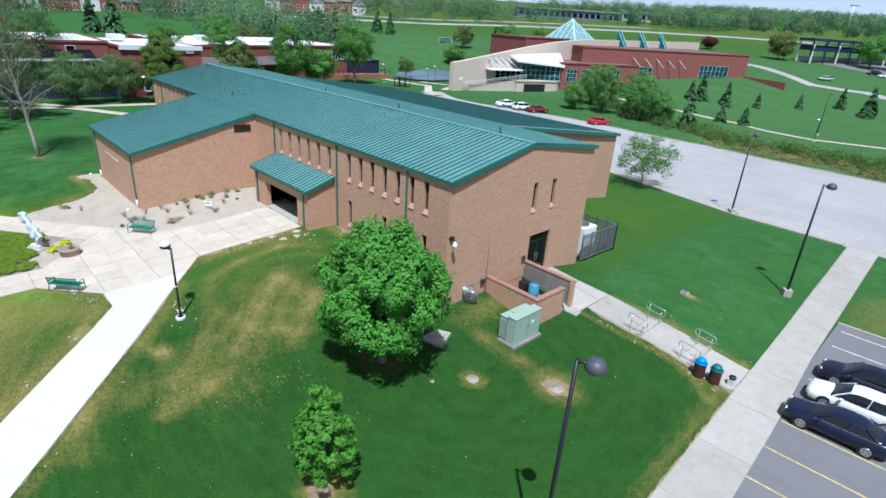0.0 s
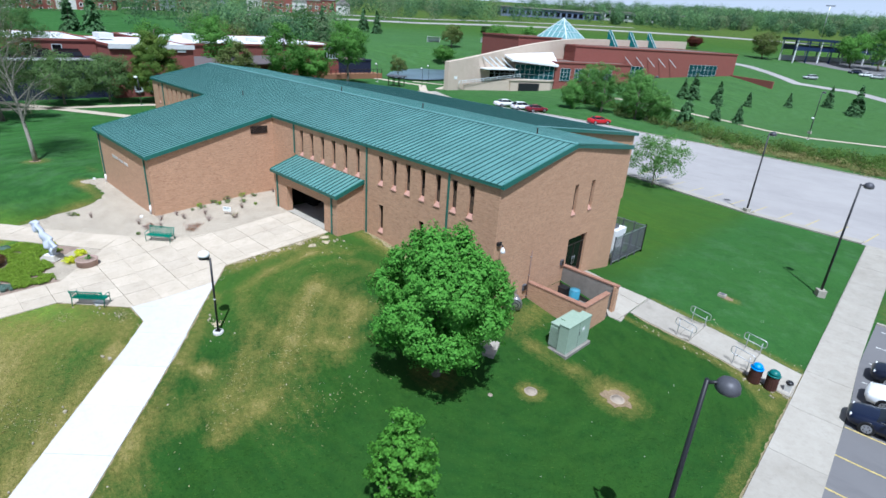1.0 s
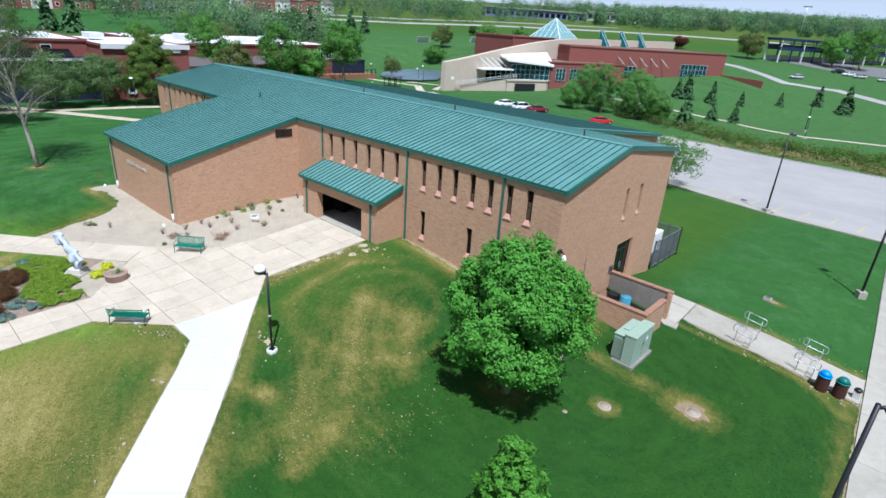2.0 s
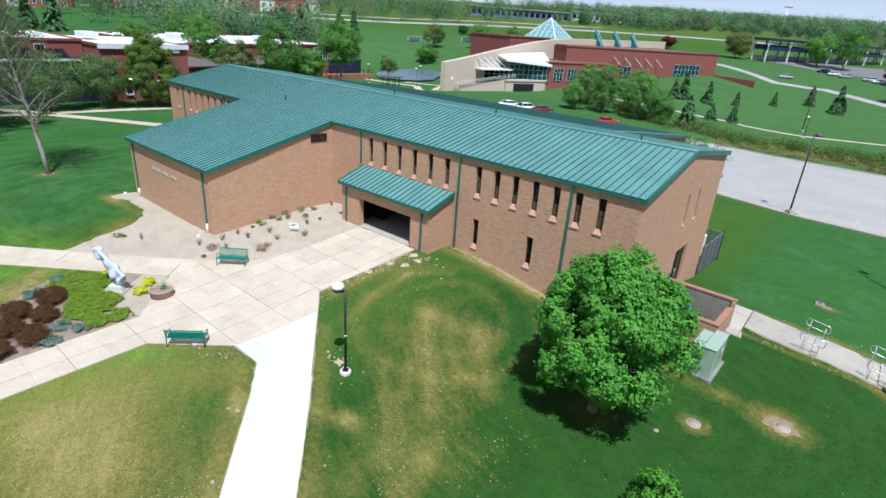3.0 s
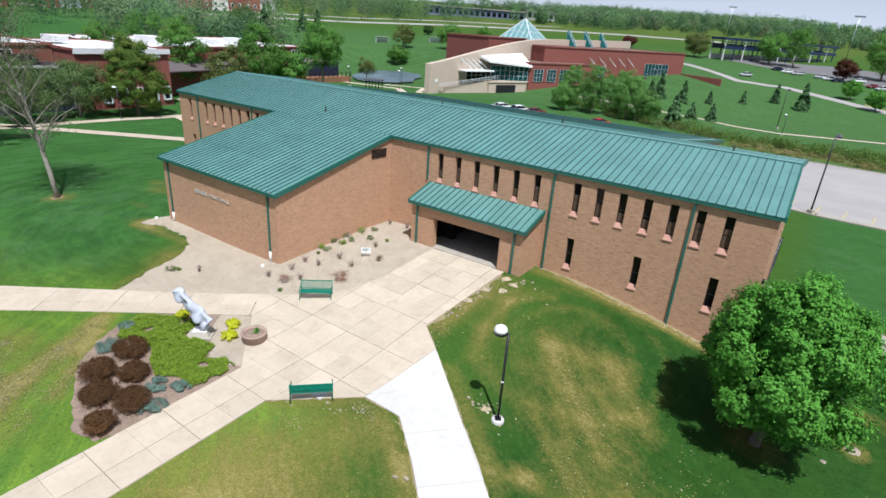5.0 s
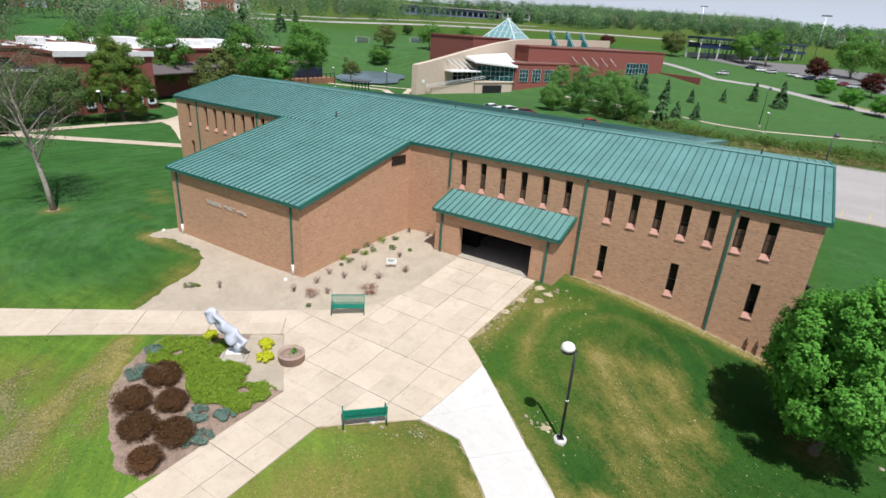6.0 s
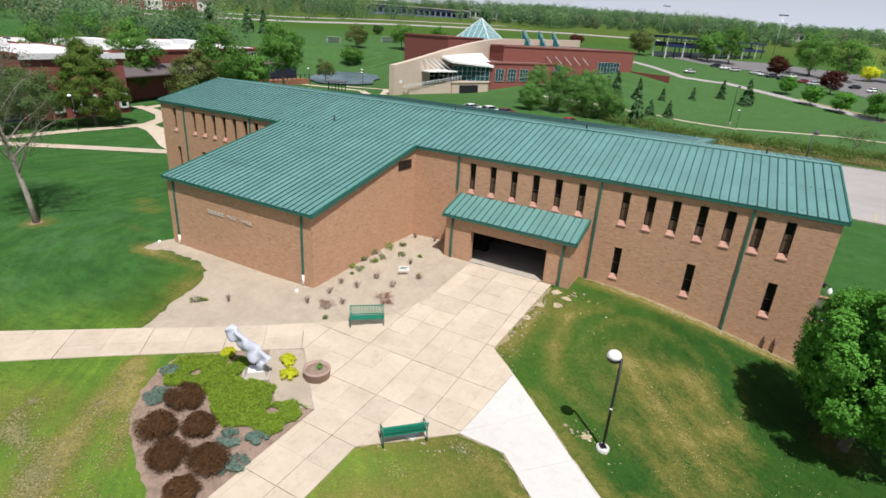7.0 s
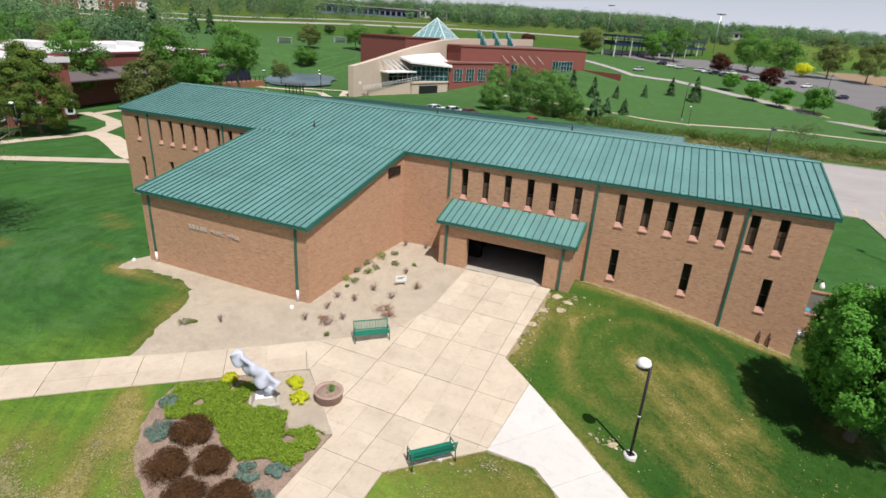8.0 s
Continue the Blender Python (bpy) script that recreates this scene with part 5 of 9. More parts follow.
part("wall_rear_wing_west", wall(bmesh.new(), (BACK_L, BACK_Y, 0), (0, -1, 0), BACK_Y - REAR_Y - 0.02, -4.5, rear_top(BACK_Y) - 0.12, rear_top(REAR_Y) - 0.12, 0.4), BRICK, hall)
y0, y1 = REAR_Y + 0.21, BACK_Y + 0.3
bm = slab_under(bmesh.new(), [(BACK_L - 0.2, y0, rear_top(y0)), (BACK_R + 0.2, y0, rear_top(y0)), (BACK_R + 0.2, y1, rear_top(y1)), (BACK_L - 0.2, y1, rear_top(y1))], 0.1)
rear_roof = part("rear_wing_roof", bm, ROOF, hall)
bm = bmesh.new()
beam(bm, (BACK_R + 0.24, y0, rear_top(y0) + 0.05), (BACK_R + 0.24, y1, rear_top(y1) + 0.05), 0.1, 0.3)
beam(bm, (BACK_L - 0.2, y1 + 0.06, rear_top(y1) + 0.03), (BACK_R + 0.29, y1 + 0.06, rear_top(y1) + 0.03), 0.12, 0.24)
part("fascia", bm, TRIM, rear_roof)
bm = bmesh.new()
for k in range(int((BACK_R - BACK_L) / 0.46)):
    x = BACK_L + 0.46 * k
    beam(bm, (x, y0, rear_top(y0) + 0.045), (x, y1, rear_top(y1) + 0.045), 0.034, 0.06)
part("seams", bm, SEAM_SHADE, rear_roof)

# vent pipes on the roof
for x, y in ((-8.6, 1.9), (9.5, 8.6), (21.2, 8.4), (-1.2, 8.1)):
    z = (EAVE + slope_f * y) if y < RIDGE_Y else RIDGE_Z + fall * (y - RIDGE_Y)
    bm = tube(bmesh.new(), [(x, y, z - 0.1), (x, y, z + 0.42)], 0.05, 10)
    lathe(bm, [(0.11, -0.05), (0.11, 0.02), (0.06, 0.09)], 12, True, (x, y, z))
    part("vent_pipe", bm, BRONZE, roof, "dark roof vent pipe")


# ---- trees and shrubs ----
def leaf_mesh(name, centres, size, material, rng, up=0.5, jitter=0.55, aspect=1.6, out=None):
    """Many small folded leaves at the given places, each an island of its own; out: the way each leaf faces, roughly."""
    n = len(centres)
    face = rng.normal(size=(n, 3)) * jitter
    face += np.array([0, 0, up * 1.5]) if out is None else out + np.array([0, 0, 0.25])
    face /= np.linalg.norm(face, axis=1)[:, None] + 1e-9
    d = rng.normal(size=(n, 3))
    d -= face * (d * face).sum(1)[:, None]
    d /= np.linalg.norm(d, axis=1)[:, None] + 1e-9
    s = np.cross(face, d)
    k = size * rng.uniform(0.6, 1.3, n)[:, None]
    p0, p2 = centres - d * k * 0.5, centres + d * k * 0.5
    p1 = centres + s * k * 0.5 / aspect * 1.2 + face * k * 0.12
    p3 = centres - s * k * 0.5 / aspect * 1.2 + face * k * 0.12
    v = np.stack([p0, p1, p2, p3], 1).reshape(-1, 3)
    me = bpy.data.meshes.new(name)
    me.vertices.add(4 * n)
    me.vertices.foreach_set("co", v.ravel())
    me.loops.add(4 * n)
    me.loops.foreach_set("vertex_index", np.arange(4 * n))
    me.polygons.add(n)
    me.polygons.foreach_set("loop_start", np.arange(0, 4 * n, 4))
    me.update()
    me.materials.append(material)
    return me


def crown_points(rng, clumps, leaves, radius, height, clump_r, shape=1.0, hollow=0.45, squash=1.0, ragged=0.15):
    """Leaf places in clumps spread through an egg-shaped crown, denser to the outside, and the way each faces. shape > 1: broader below."""
    pts, outs = [], []
    for _ in range(clumps):
        u = rng.uniform(-1, 1)
        th = rng.uniform(0, 2 * np.pi)
        r = (hollow + (1 - hollow) * math.sqrt(rng.uniform())) * rng.uniform(1 - ragged, 1 + ragged)
        w = math.sqrt(max(0.0, 1 - u * u)) * (1 - (shape - 1) * 0.45 * u)
        c = np.array([w * math.cos(th) * radius * r, w * math.sin(th) * radius * r, u * height / 2 * r])
        q = rng.normal(size=(leaves, 3))
        q /= np.linalg.norm(q, axis=1)[:, None]
        outs.append(0.75 * q + 0.6 * np.array([w * math.cos(th), w * math.sin(th), u]))
        q *= (rng.uniform(0.25, 1.0, leaves) ** 0.6)[:, None] * clump_r * rng.uniform(0.7, 1.25)
        q[:, 2] *= 0.75
        pts.append(c + q)
    return np.concatenate(pts), np.concatenate(outs)


def limbs(bm, rng, base, top, r0, count, spread, first=0.35, twigs=2, wander=0.06):
    """A tapered trunk with limbs that fork into twigs."""
    base, top = Vector(base), Vector(top)
    h = (top - base).length
    trunk = [base.lerp(top, k / 7) + Vector((rng.normal() * wander * h * 0.2, rng.normal() * wander * h * 0.2, 0)) * (k > 0) for k in range(8)]
    tube(bm, trunk, [r0 * (1.35 if k == 0 else 1 - 0.12 * k) for k in range(8)], 9)
    for i in range(count):
        k = first + (0.97 - first) * i / max(1, count - 1)
        j = min(6, int(k * 7))
        p = trunk[j].lerp(trunk[j + 1], k * 7 - j)
        a = i * 2.4 + rng.uniform(-0.5, 0.5)
        ln = spread * (1.05 - 0.6 * k) * rng.uniform(0.8, 1.15)
        e = p + Vector((math.cos(a) * ln, math.sin(a) * ln, ln * rng.uniform(0.5, 1.0)))
        m = p.lerp(e, 0.5) + Vector((0, 0, ln * 0.12))
        rr = r0 * (1 - 0.8 * k) * 0.55
        tube(bm, [p, m, e], [rr, rr * 0.65, rr * 0.22], 6, False)
        for t in range(twigs):
            s = p.lerp(e, rng.uniform(0.4, 0.95))
            f = s + Vector((rng.normal(), rng.normal(), abs(rng.normal()) * 0.7 + 0.2)).normalized() * ln * rng.uniform(0.3, 0.55)
            tube(bm, [s, s.lerp(f, 0.5) + Vector((0, 0, 0.03 * ln)), f], [rr * 0.4, rr * 0.28, rr * 0.1], 4, False)
    return bm


def tree(at, height, radius, seed, label, material=LEAF_FAR, clear=0.2, clumps=70, leaves=28, leaf=0.4, clump_r=None, shape=1.15, trunk=None, category="tree", group="", hollow=0.45, rz=0, spread=None, name="tree"):
    rng = np.random.default_rng(seed)
    th = empty(name, (at[0], at[1], land(*at[:2]) if len(at) < 3 else at[2]), rz, label=label, category=category, group=group)
    r0 = trunk or 0.022 * height
    bm = limbs(bmesh.new(), rng, (0, 0, -0.15), (0, 0, height * 0.86), r0, 9, spread or radius * 0.8, clear + 0.08)
    part("trunk", bm, BARK, th)
    ch = height * (1 - clear)
    if leaf > 0.2:
        leaves, leaf = int(leaves * 2.2), leaf * 0.68
    pts, outs = crown_points(rng, clumps, leaves, radius, ch, clump_r or radius * 0.3, shape, hollow)
    pts[:, 2] += height * clear + ch / 2
    shared("crown", leaf_mesh("crown", pts, leaf, material, rng, jitter=0.36, out=outs), th)
    return th


def conifer(at, height, radius, seed, label, tiers=13, leaves=150, material=LEAF_NEEDLE, name="conifer"):
    rng = np.random.default_rng(seed)
    th = empty(name, (at[0], at[1], land(*at)), 0, label=label, category="tree")
    part("trunk", tube(bmesh.new(), [(0, 0, -0.1), (0, 0, height * 0.95)], [height * 0.025, 0.02], 7), BARK, th)
    pts, outs = [], []
    for t in range(tiers):
        k = t / (tiers - 1)
        r, z = radius * (1 - k) ** 0.85 + 0.08 * radius, height * (0.06 + 0.92 * k)
        for b in range(max(3, int(9 * (1 - k) + 3))):
            a = rng.uniform(0, 6.283)
            s = rng.uniform(0.15, 1, leaves // 5 + 3) * r * rng.uniform(0.75, 1.15)
            pts.append(np.stack([np.cos(a) * s, np.sin(a) * s, z - s * 0.35 + rng.normal(0, 0.04 * height, len(s)) * 0.4], 1) + rng.normal(0, 0.05 * radius, (len(s), 3)))
            outs.append(np.tile(np.array([[math.cos(a), math.sin(a), 0.7]]), (len(s), 1)))
    shared("crown", leaf_mesh("crown", np.concatenate(pts), radius * 0.22, material, rng, out=np.concatenate(outs)), th)
    return th


def shrub(at, radius, height, seed, label, material, leaves=1400, leaf=0.09, name="shrub", lumps=26, group=""):
    """A low dense bush: short woody stems under a lumpy mound of leaves."""
    rng = np.random.default_rng(seed)
    th = empty(name, (at[0], at[1], land(*at)), 0, label=label, category="shrub", group=group)
    bm = bmesh.new()
    for i in range(7):
        a = i * 0.9
        tube(bm, [(0, 0, -0.05), (math.cos(a) * radius * 0.3, math.sin(a) * radius * 0.3, height * 0.4), (math.cos(a) * radius * 0.7, math.sin(a) * radius * 0.7, height * 0.65)], [0.03, 0.02, 0.008], 5, False)
    part("stem", bm, BARK, th)
    pts, outs = [], []
    for _ in range(lumps):
        a, r = rng.uniform(0, 6.283), math.sqrt(rng.uniform()) * radius * 0.85
        top = height * math.sqrt(max(0.05, 1 - (r / radius) ** 2)) * rng.uniform(0.75, 1.05)
        n = leaves // lumps
        q = rng.normal(size=(n, 3))
        q /= np.linalg.norm(q, axis=1)[:, None]
        outs.append(q + np.array([math.cos(a) * r, math.sin(a) * r, radius * 0.4]) / radius)
        q *= (rng.uniform(0.5, 1, n) * radius * 0.3)[:, None]
        q[:, 2] = np.abs(q[:, 2]) * 0.8
        pts.append(q + np.array([math.cos(a) * r, math.sin(a) * r, top * 0.72]))
        pts.append(np.stack([np.cos(a) * r + rng.normal(0, 0.12 * radius, n // 3), np.sin(a) * r + rng.normal(0, 0.12 * radius, n // 3), rng.uniform(0, top, n // 3)], 1))
        outs.append(np.tile(np.array([[math.cos(a), math.sin(a), 0.4]]), (n // 3, 1)))
    shared("foliage", leaf_mesh("foliage", np.concatenate(pts), leaf, material, rng, out=np.concatenate(outs)), th)
    return th


# the maple before the hall and the young one on the lawn
def maple(at, height, radius, seed, label, material, clear, lobes, sprays, leaves, leaf, trunk, taper=0.15, lobe_r=0.4, lean=None):
    """A dense crown of rounded lobes; every lobe carries short leafy sprays that point out and up, with dark gaps between the lobes; lean: a side (degrees) on which the crown is shallower."""
    rng = np.random.default_rng(seed)
    th = empty("tree", (at[0], at[1], land(*at)), 0, label=label, category="tree")
    part("trunk", limbs(bmesh.new(), rng, (0, 0, -0.15), (0, 0, height * 0.86), trunk, 14, radius * 0.85, clear + 0.05, 3), BARK, th)
    half, mid = height * (1 - clear) / 2, height * (1 + clear) / 2
    pts, outs = [], []
    for i in range(lobes):
        u = 1 - 2 * (i + 0.5) / lobes
        a = i * 2.39996 + rng.normal() * 0.25
        w = math.sqrt(1 - u * u) * (1 - taper * u)
        d = np.array([w * math.cos(a), w * math.sin(a), u])
        k = rng.uniform(0.64, 0.98) if i % 4 else rng.uniform(0.4, 0.6)
        r = lobe_r * radius * rng.uniform(0.7, 1.3)
        if lean is not None:
            off = (math.degrees(a) - lean + 180) % 360 - 180
            k *= 1 - 0.24 * math.exp(-((off / 45) ** 2))
        c = d * (radius * k, radius * k, half * k) + np.array([0, 0, mid])
        q = rng.normal(size=(sprays, 3)) + 1.1 * d
        q /= np.linalg.norm(q, axis=1)[:, None]
        root = c + q * r * rng.uniform(0.55, 1.0, sprays)[:, None]
        way = q * 0.65 + np.array([0, 0, 0.75]) + rng.normal(size=(sprays, 3)) * 0.3
        way /= np.linalg.norm(way, axis=1)[:, None]
        s = rng.uniform(0.0, 1.0, (sprays, leaves))
        reach = lobe_r * radius * 0.55 * rng.uniform(0.6, 1.4, (sprays, 1))
        p = root[:, None] + way[:, None] * (s * reach)[..., None] + rng.normal(size=(sprays, leaves, 3)) * (lobe_r * radius * 0.16 * (1.15 - 0.8 * s))[..., None]
        pts.append(p.reshape(-1, 3))
        outs.append(np.repeat(1.0 * q + 0.3 * way, leaves, 0))
    shared("crown", leaf_mesh("crown", np.concatenate(pts), leaf, material, rng, jitter=0.33, out=np.concatenate(outs)), th)
    return th


maple((26.72, -6.0), 7.8, 2.98, 11, "large round-crowned maple in fresh green leaf", LEAF, 0.13, 108, 44, 27, 0.13, 0.2, 0.15, 0.25, 160)
maple((31.6, -12.6), 4.9, 1.12, 12, "young oval maple in bright green leaf", LEAF_YOUNG, 0.12, 80, 22, 18, 0.085, 0.06, 0.35, 0.24)


def bare_tree(at, height, lean, seed):
    rng = np.random.default_rng(seed)
    th = empty("tall_tree", (at[0], at[1], land(*at)), 0, label="tall pale-barked tree with sparse budding twigs", category="tree")
    bm = bmesh.new()
    spine = [Vector((lean[0] * (k / 8) ** 1.2, lean[1] * (k / 8) ** 1.2, height * k / 8)) for k in range(9)]
    spine[0].z = -0.2
    tube(bm, spine, [0.25, 0.18, 0.155, 0.13, 0.105, 0.08, 0.06, 0.035, 0.015], 9)
    tips = []
    for i in range(34):
        k = 0.24 + 0.74 * i / 33
        j = min(7, int(k * 8))
        p = spine[j].lerp(spine[j + 1], k * 8 - j)
        a = i * 2.4 + rng.uniform(-0.4, 0.4)
        ln = height * 0.25 * (1.1 - 0.7 * k) * rng.uniform(0.7, 1.1)
        d = Vector((math.cos(a), math.sin(a), rng.uniform(0.6, 1.5)))
        e = p + d * ln
        m = p.lerp(e, 0.5) + Vector((0, 0, 0.1 * ln))
        r = 0.09 * (1.15 - k)
        tube(bm, [p, m, e], [r, r * 0.6, r * 0.15], 5, False)
        for t in range(12):
            s = p.lerp(e, rng.uniform(0.25, 1.0))
            f = s + (d + Vector((rng.normal(), rng.normal(), rng.normal() * 0.6)) * 0.8).normalized() * ln * rng.uniform(0.2, 0.45)
            tube(bm, [s, s.lerp(f, 0.5) - Vector((0, 0, 0.03 * ln)), f], [r * 0.3, r * 0.22, 0.006], 3, False)
            tips += [s.lerp(f, q) for q in (0.6, 0.8, 1.0)]
    part("trunk", bm, BARK_PALE, th)
    c = np.array([tuple(p) for p in tips])
    c = np.concatenate([c + rng.normal(0, 0.55, c.shape) for _ in range(12)])
    shared("crown", leaf_mesh("crown", c, 0.10, LEAF_BUD, rng), th)


bare_tree((-24.4, -13.1), 15.5, (-3.2, -1.0), 21)


# ---- things on the lawns and the plaza ----
def lamp_post(at, arm, label="black lamp post with a white dome head", height=4.25):
    th = empty("lamp_post", (at[0], at[1], land(*at)), arm, label=label, category="street lamp")
    part("footing", lathe(bmesh.new(), [(0.27, -0.3), (0.27, 0.09), (0.25, 0.12), (0.05, 0.12)], 20), CONCRETE_NEW, th, "white concrete footing")
    part("base_plate", box(bmesh.new(), -0.13, 0.13, -0.13, 0.13, 0.12, 0.16, 0.01), BLACK, th)
    bm = tube(bmesh.new(), [(0, 0, 0.15), (0, 0, height)], 0.055, 12)
    box(bm, -0.02, 0.22, -0.035, 0.035, height - 0.1, height - 0.03)
    part("pole", bm, BLACK, th)
    part("band", tube(bmesh.new(), [(0, 0, 1.95), (0, 0, 2.02)], 0.06, 12), WHITE, th, "white reflective band")
    part("head_rim", lathe(bmesh.new(), [(0.07, -0.16), (0.25, -0.13), (0.275, -0.02), (0.27, 0.0)], 24, True, (0.32, 0, height + 0.1)), BLACK, th)
    part("dome", lathe(bmesh.new(), [(0.27, 0.0), (0.265, 0.08), (0.225, 0.18), (0.13, 0.245), (0.001, 0.27)], 24, True, (0.32, 0, height + 0.1)), WHITE, th, "white dome")
    return th


first_lamp = lamp_post((17.65, -13.2), 215)


def car_park_lamp(at, arm, height=9.1):
    th = empty("car_park_lamp", (at[0], at[1], land(*at)), arm, label="tall dark pole lamp with a domed head on a concrete pedestal", category="street lamp", group="car park lamps")
    part("pedestal", box(bmesh.new(), -0.3, 0.3, -0.3, 0.3, -0.3, 0.55, 0.03), CONCRETE_GREY, th, "square concrete pedestal")
    part("pole", tube(bmesh.new(), [(0, 0, 0.55), (0, 0, 4.5), (0, 0, height)], [0.1, 0.085, 0.065], 12), BLACK, th)
    part("arm", tube(bmesh.new(), [(0, 0, height - 0.12), (0.2, 0, height - 0.06), (0.34, 0, height - 0.05)], 0.05, 8), BLACK, th)
    part("head", lathe(bmesh.new(), [(0.05, -0.24), (0.29, -0.22), (0.34, -0.15), (0.32, 0.0), (0.25, 0.12), (0.12, 0.19), (0.001, 0.2)], 24, True, (0.56, 0, height - 0.05)), LAMP_GREY, th)
    part("lens", lathe(bmesh.new(), [(0.001, -0.3), (0.16, -0.28), (0.24, -0.235), (0.02, -0.23)], 20, True, (0.56, 0, height - 0.05)), WHITE, th)
    return th


LAMP_GREY = plain("lamp_grey", (0.085, 0.085, 0.095), 0.5, 0.2)
car_park_lamp((37.85, 25.5), 35)
car_park_lamp((39.45, -8.6), 30, 9.5)
car_park_lamp((26.7, 44.2), 60)
car_park_lamp((70.0, 43.0), 60)


def bench(at, rz, label):
    """A slatted steel bench, 1.8 m long, that faces -y before it is turned."""
    th = empty("bench", (at[0], at[1], land(*at) + 0.05), rz, label=label, category="bench", group="plaza benches")
    for k in range(9):
        y = -0.25 + 0.055 * k
        part("seat_slat", box(bmesh.new(), -0.84, 0.84, y, y + 0.035, 0.415, 0.44), BENCH_GREEN, th)
    for k in range(21):
        x = -0.8 + 0.08 * k
        bm = box(bmesh.new(), x - 0.016, x + 0.016, 0, 0.02, 0, 0.46)
        bmesh.ops.transform(bm, matrix=pose(0, 0.26, 0.44, -14), verts=bm.verts[:])
        part("back_slat", bm, BENCH_GREEN, th)
    for z, y in ((0.46, 0.262), (0.9, 0.372)):
        part("rail", box(bmesh.new(), -0.86, 0.86, y, y + 0.04, z - 0.02, z + 0.03, 0.008), BENCH_GREEN, th)
    for x in (-0.87, 0.87):
        bm = bmesh.new()
        tube(bm, [(x, -0.28, 0.0), (x, -0.26, 0.42), (x, -0.27, 0.64), (x, 0.0, 0.67), (x, 0.3, 0.64)], 0.024, 8)
        tube(bm, [(x, 0.36, 0.0), (x, 0.27, 0.42), (x, 0.4, 0.96)], 0.026, 8)
        tube(bm, [(x, -0.27, 0.42), (x, 0.27, 0.42)], 0.02, 8)
        part("end_frame", bm, BENCH_GREEN, th)
    return th


bench((10.72, -17.2), 225.5 - 0, "green slatted metal bench at the edge of the lawn")
bench((4.55, -11.35), 39.5, "green slatted metal bench before the gravel bed")
tagged(part("doormat_slab", box(bmesh.new(), 10.50, 11.12, -17.12, -16.66, land(10.8, -16.9) - 0.05, land(10.8, -16.9) + 0.075, 0.01), CONCRETE_NEW, None), "small white concrete slab under a bench", "slab")


def statue():
    """An abstract white form that twists upward and leans over its plinth."""
    x, y = 2.85, -17.4
    g = land(x, y)
    bm = bmesh.new()
    prism(bm, [(-0.62, -0.55), (0.62, -0.55), (0.62, 0.55), (-0.62, 0.55)], -0.2, 0.12)
    lo = [bm.verts.new(p) for p in ((-0.52, -0.46, 0.12), (0.52, -0.46, 0.12), (0.52, 0.46, 0.12), (-0.52, 0.46, 0.12))]
    hi = [bm.verts.new(p) for p in ((-0.38, -0.32, 0.34), (0.38, -0.32, 0.34), (0.38, 0.32, 0.34), (-0.38, 0.32, 0.34))]
    bm.faces.new(hi)
    for i in range(4):
        bm.faces.new((lo[i], lo[(i + 1) % 4], hi[(i + 1) % 4], hi[i]))
    pl = part("plinth", bm, CONCRETE_GREY, None, "grey concrete plinth")
    pl.matrix_basis = pose(x, y, g, 0, 0, 40)
    tagged(pl, "low sloping concrete plinth for a sculpture", "plinth")
    part("top_plate", box(bmesh.new(), -0.34, 0.34, -0.28, 0.28, 0.34, 0.37, 0.01), WHITE, pl, "white top plate")
    # one broad folded slab, wavy along both edges, that leans up from a short stem
    foot, low, tip = Vector((0.12, 0.02, 0.36)), Vector((0.52, 0.12, 0.78)), Vector((-1.14, -0.42, 2.32))
    run = (tip - low).normalized()
    u = run.cross(Vector((0, 0, 1))).normalized()
    w = run.cross(u)
    bm = bmesh.new()
    rings = []
    for i in range(49):
        s = i / 48
        fold = math.sin(s * 22.0)
        wide = lerp(0.40, 0.27, s) * (1 + 0.17 * math.cos(s * 22.0)) * (0.55 if i in (0, 48) else 0.82 if i in (1, 47) else 1.0)
        turn = -0.25 + 0.5 * s
        a, b = u * math.sin(turn) + w * math.cos(turn), u * math.cos(turn) - w * math.sin(turn)
        c = low + (tip - low) * s + b * (0.05 * fold) + a * (0.035 * math.sin(s * 22.0 + 1.4))
        ring = []
        for k in range(20):
            q = k * math.pi / 10
            ring.append(bm.verts.new(c + a * (math.cos(q) * wide) + b * (math.sin(q) * (0.20 + 0.04 * math.cos(2 * q)) + 0.07 * math.sin(2.6 * math.cos(q) + s * 11.0)) + run * (0.10 * math.cos(q) * fold)))
        rings.append(ring)
    for a, b in zip(rings, rings[1:]):
        for k in range(20):
            bm.faces.new((a[k], a[(k + 1) % 20], b[(k + 1) % 20], b[k])).smooth = True
    bm.faces.new(rings[-1])
    bm.faces.new(rings[0][::-1])
    tube(bm, [foot, foot.lerp(low, 0.5), low + run * 0.15], [0.17, 0.14, 0.16], 12)
    bmesh.ops.recalc_face_normals(bm, faces=bm.faces[:])
    st = part("statue", bm, STONE_WHITE, None)
    st.matrix_basis = pose(x, y, g)
    tagged(st, "white abstract stone sculpture leaning on a low plinth", "statue")


STONE_WHITE = plain("white_stone", (0.46, 0.485, 0.55), 0.7, 0, 0.3, 0.12, 3, 30)
statue()


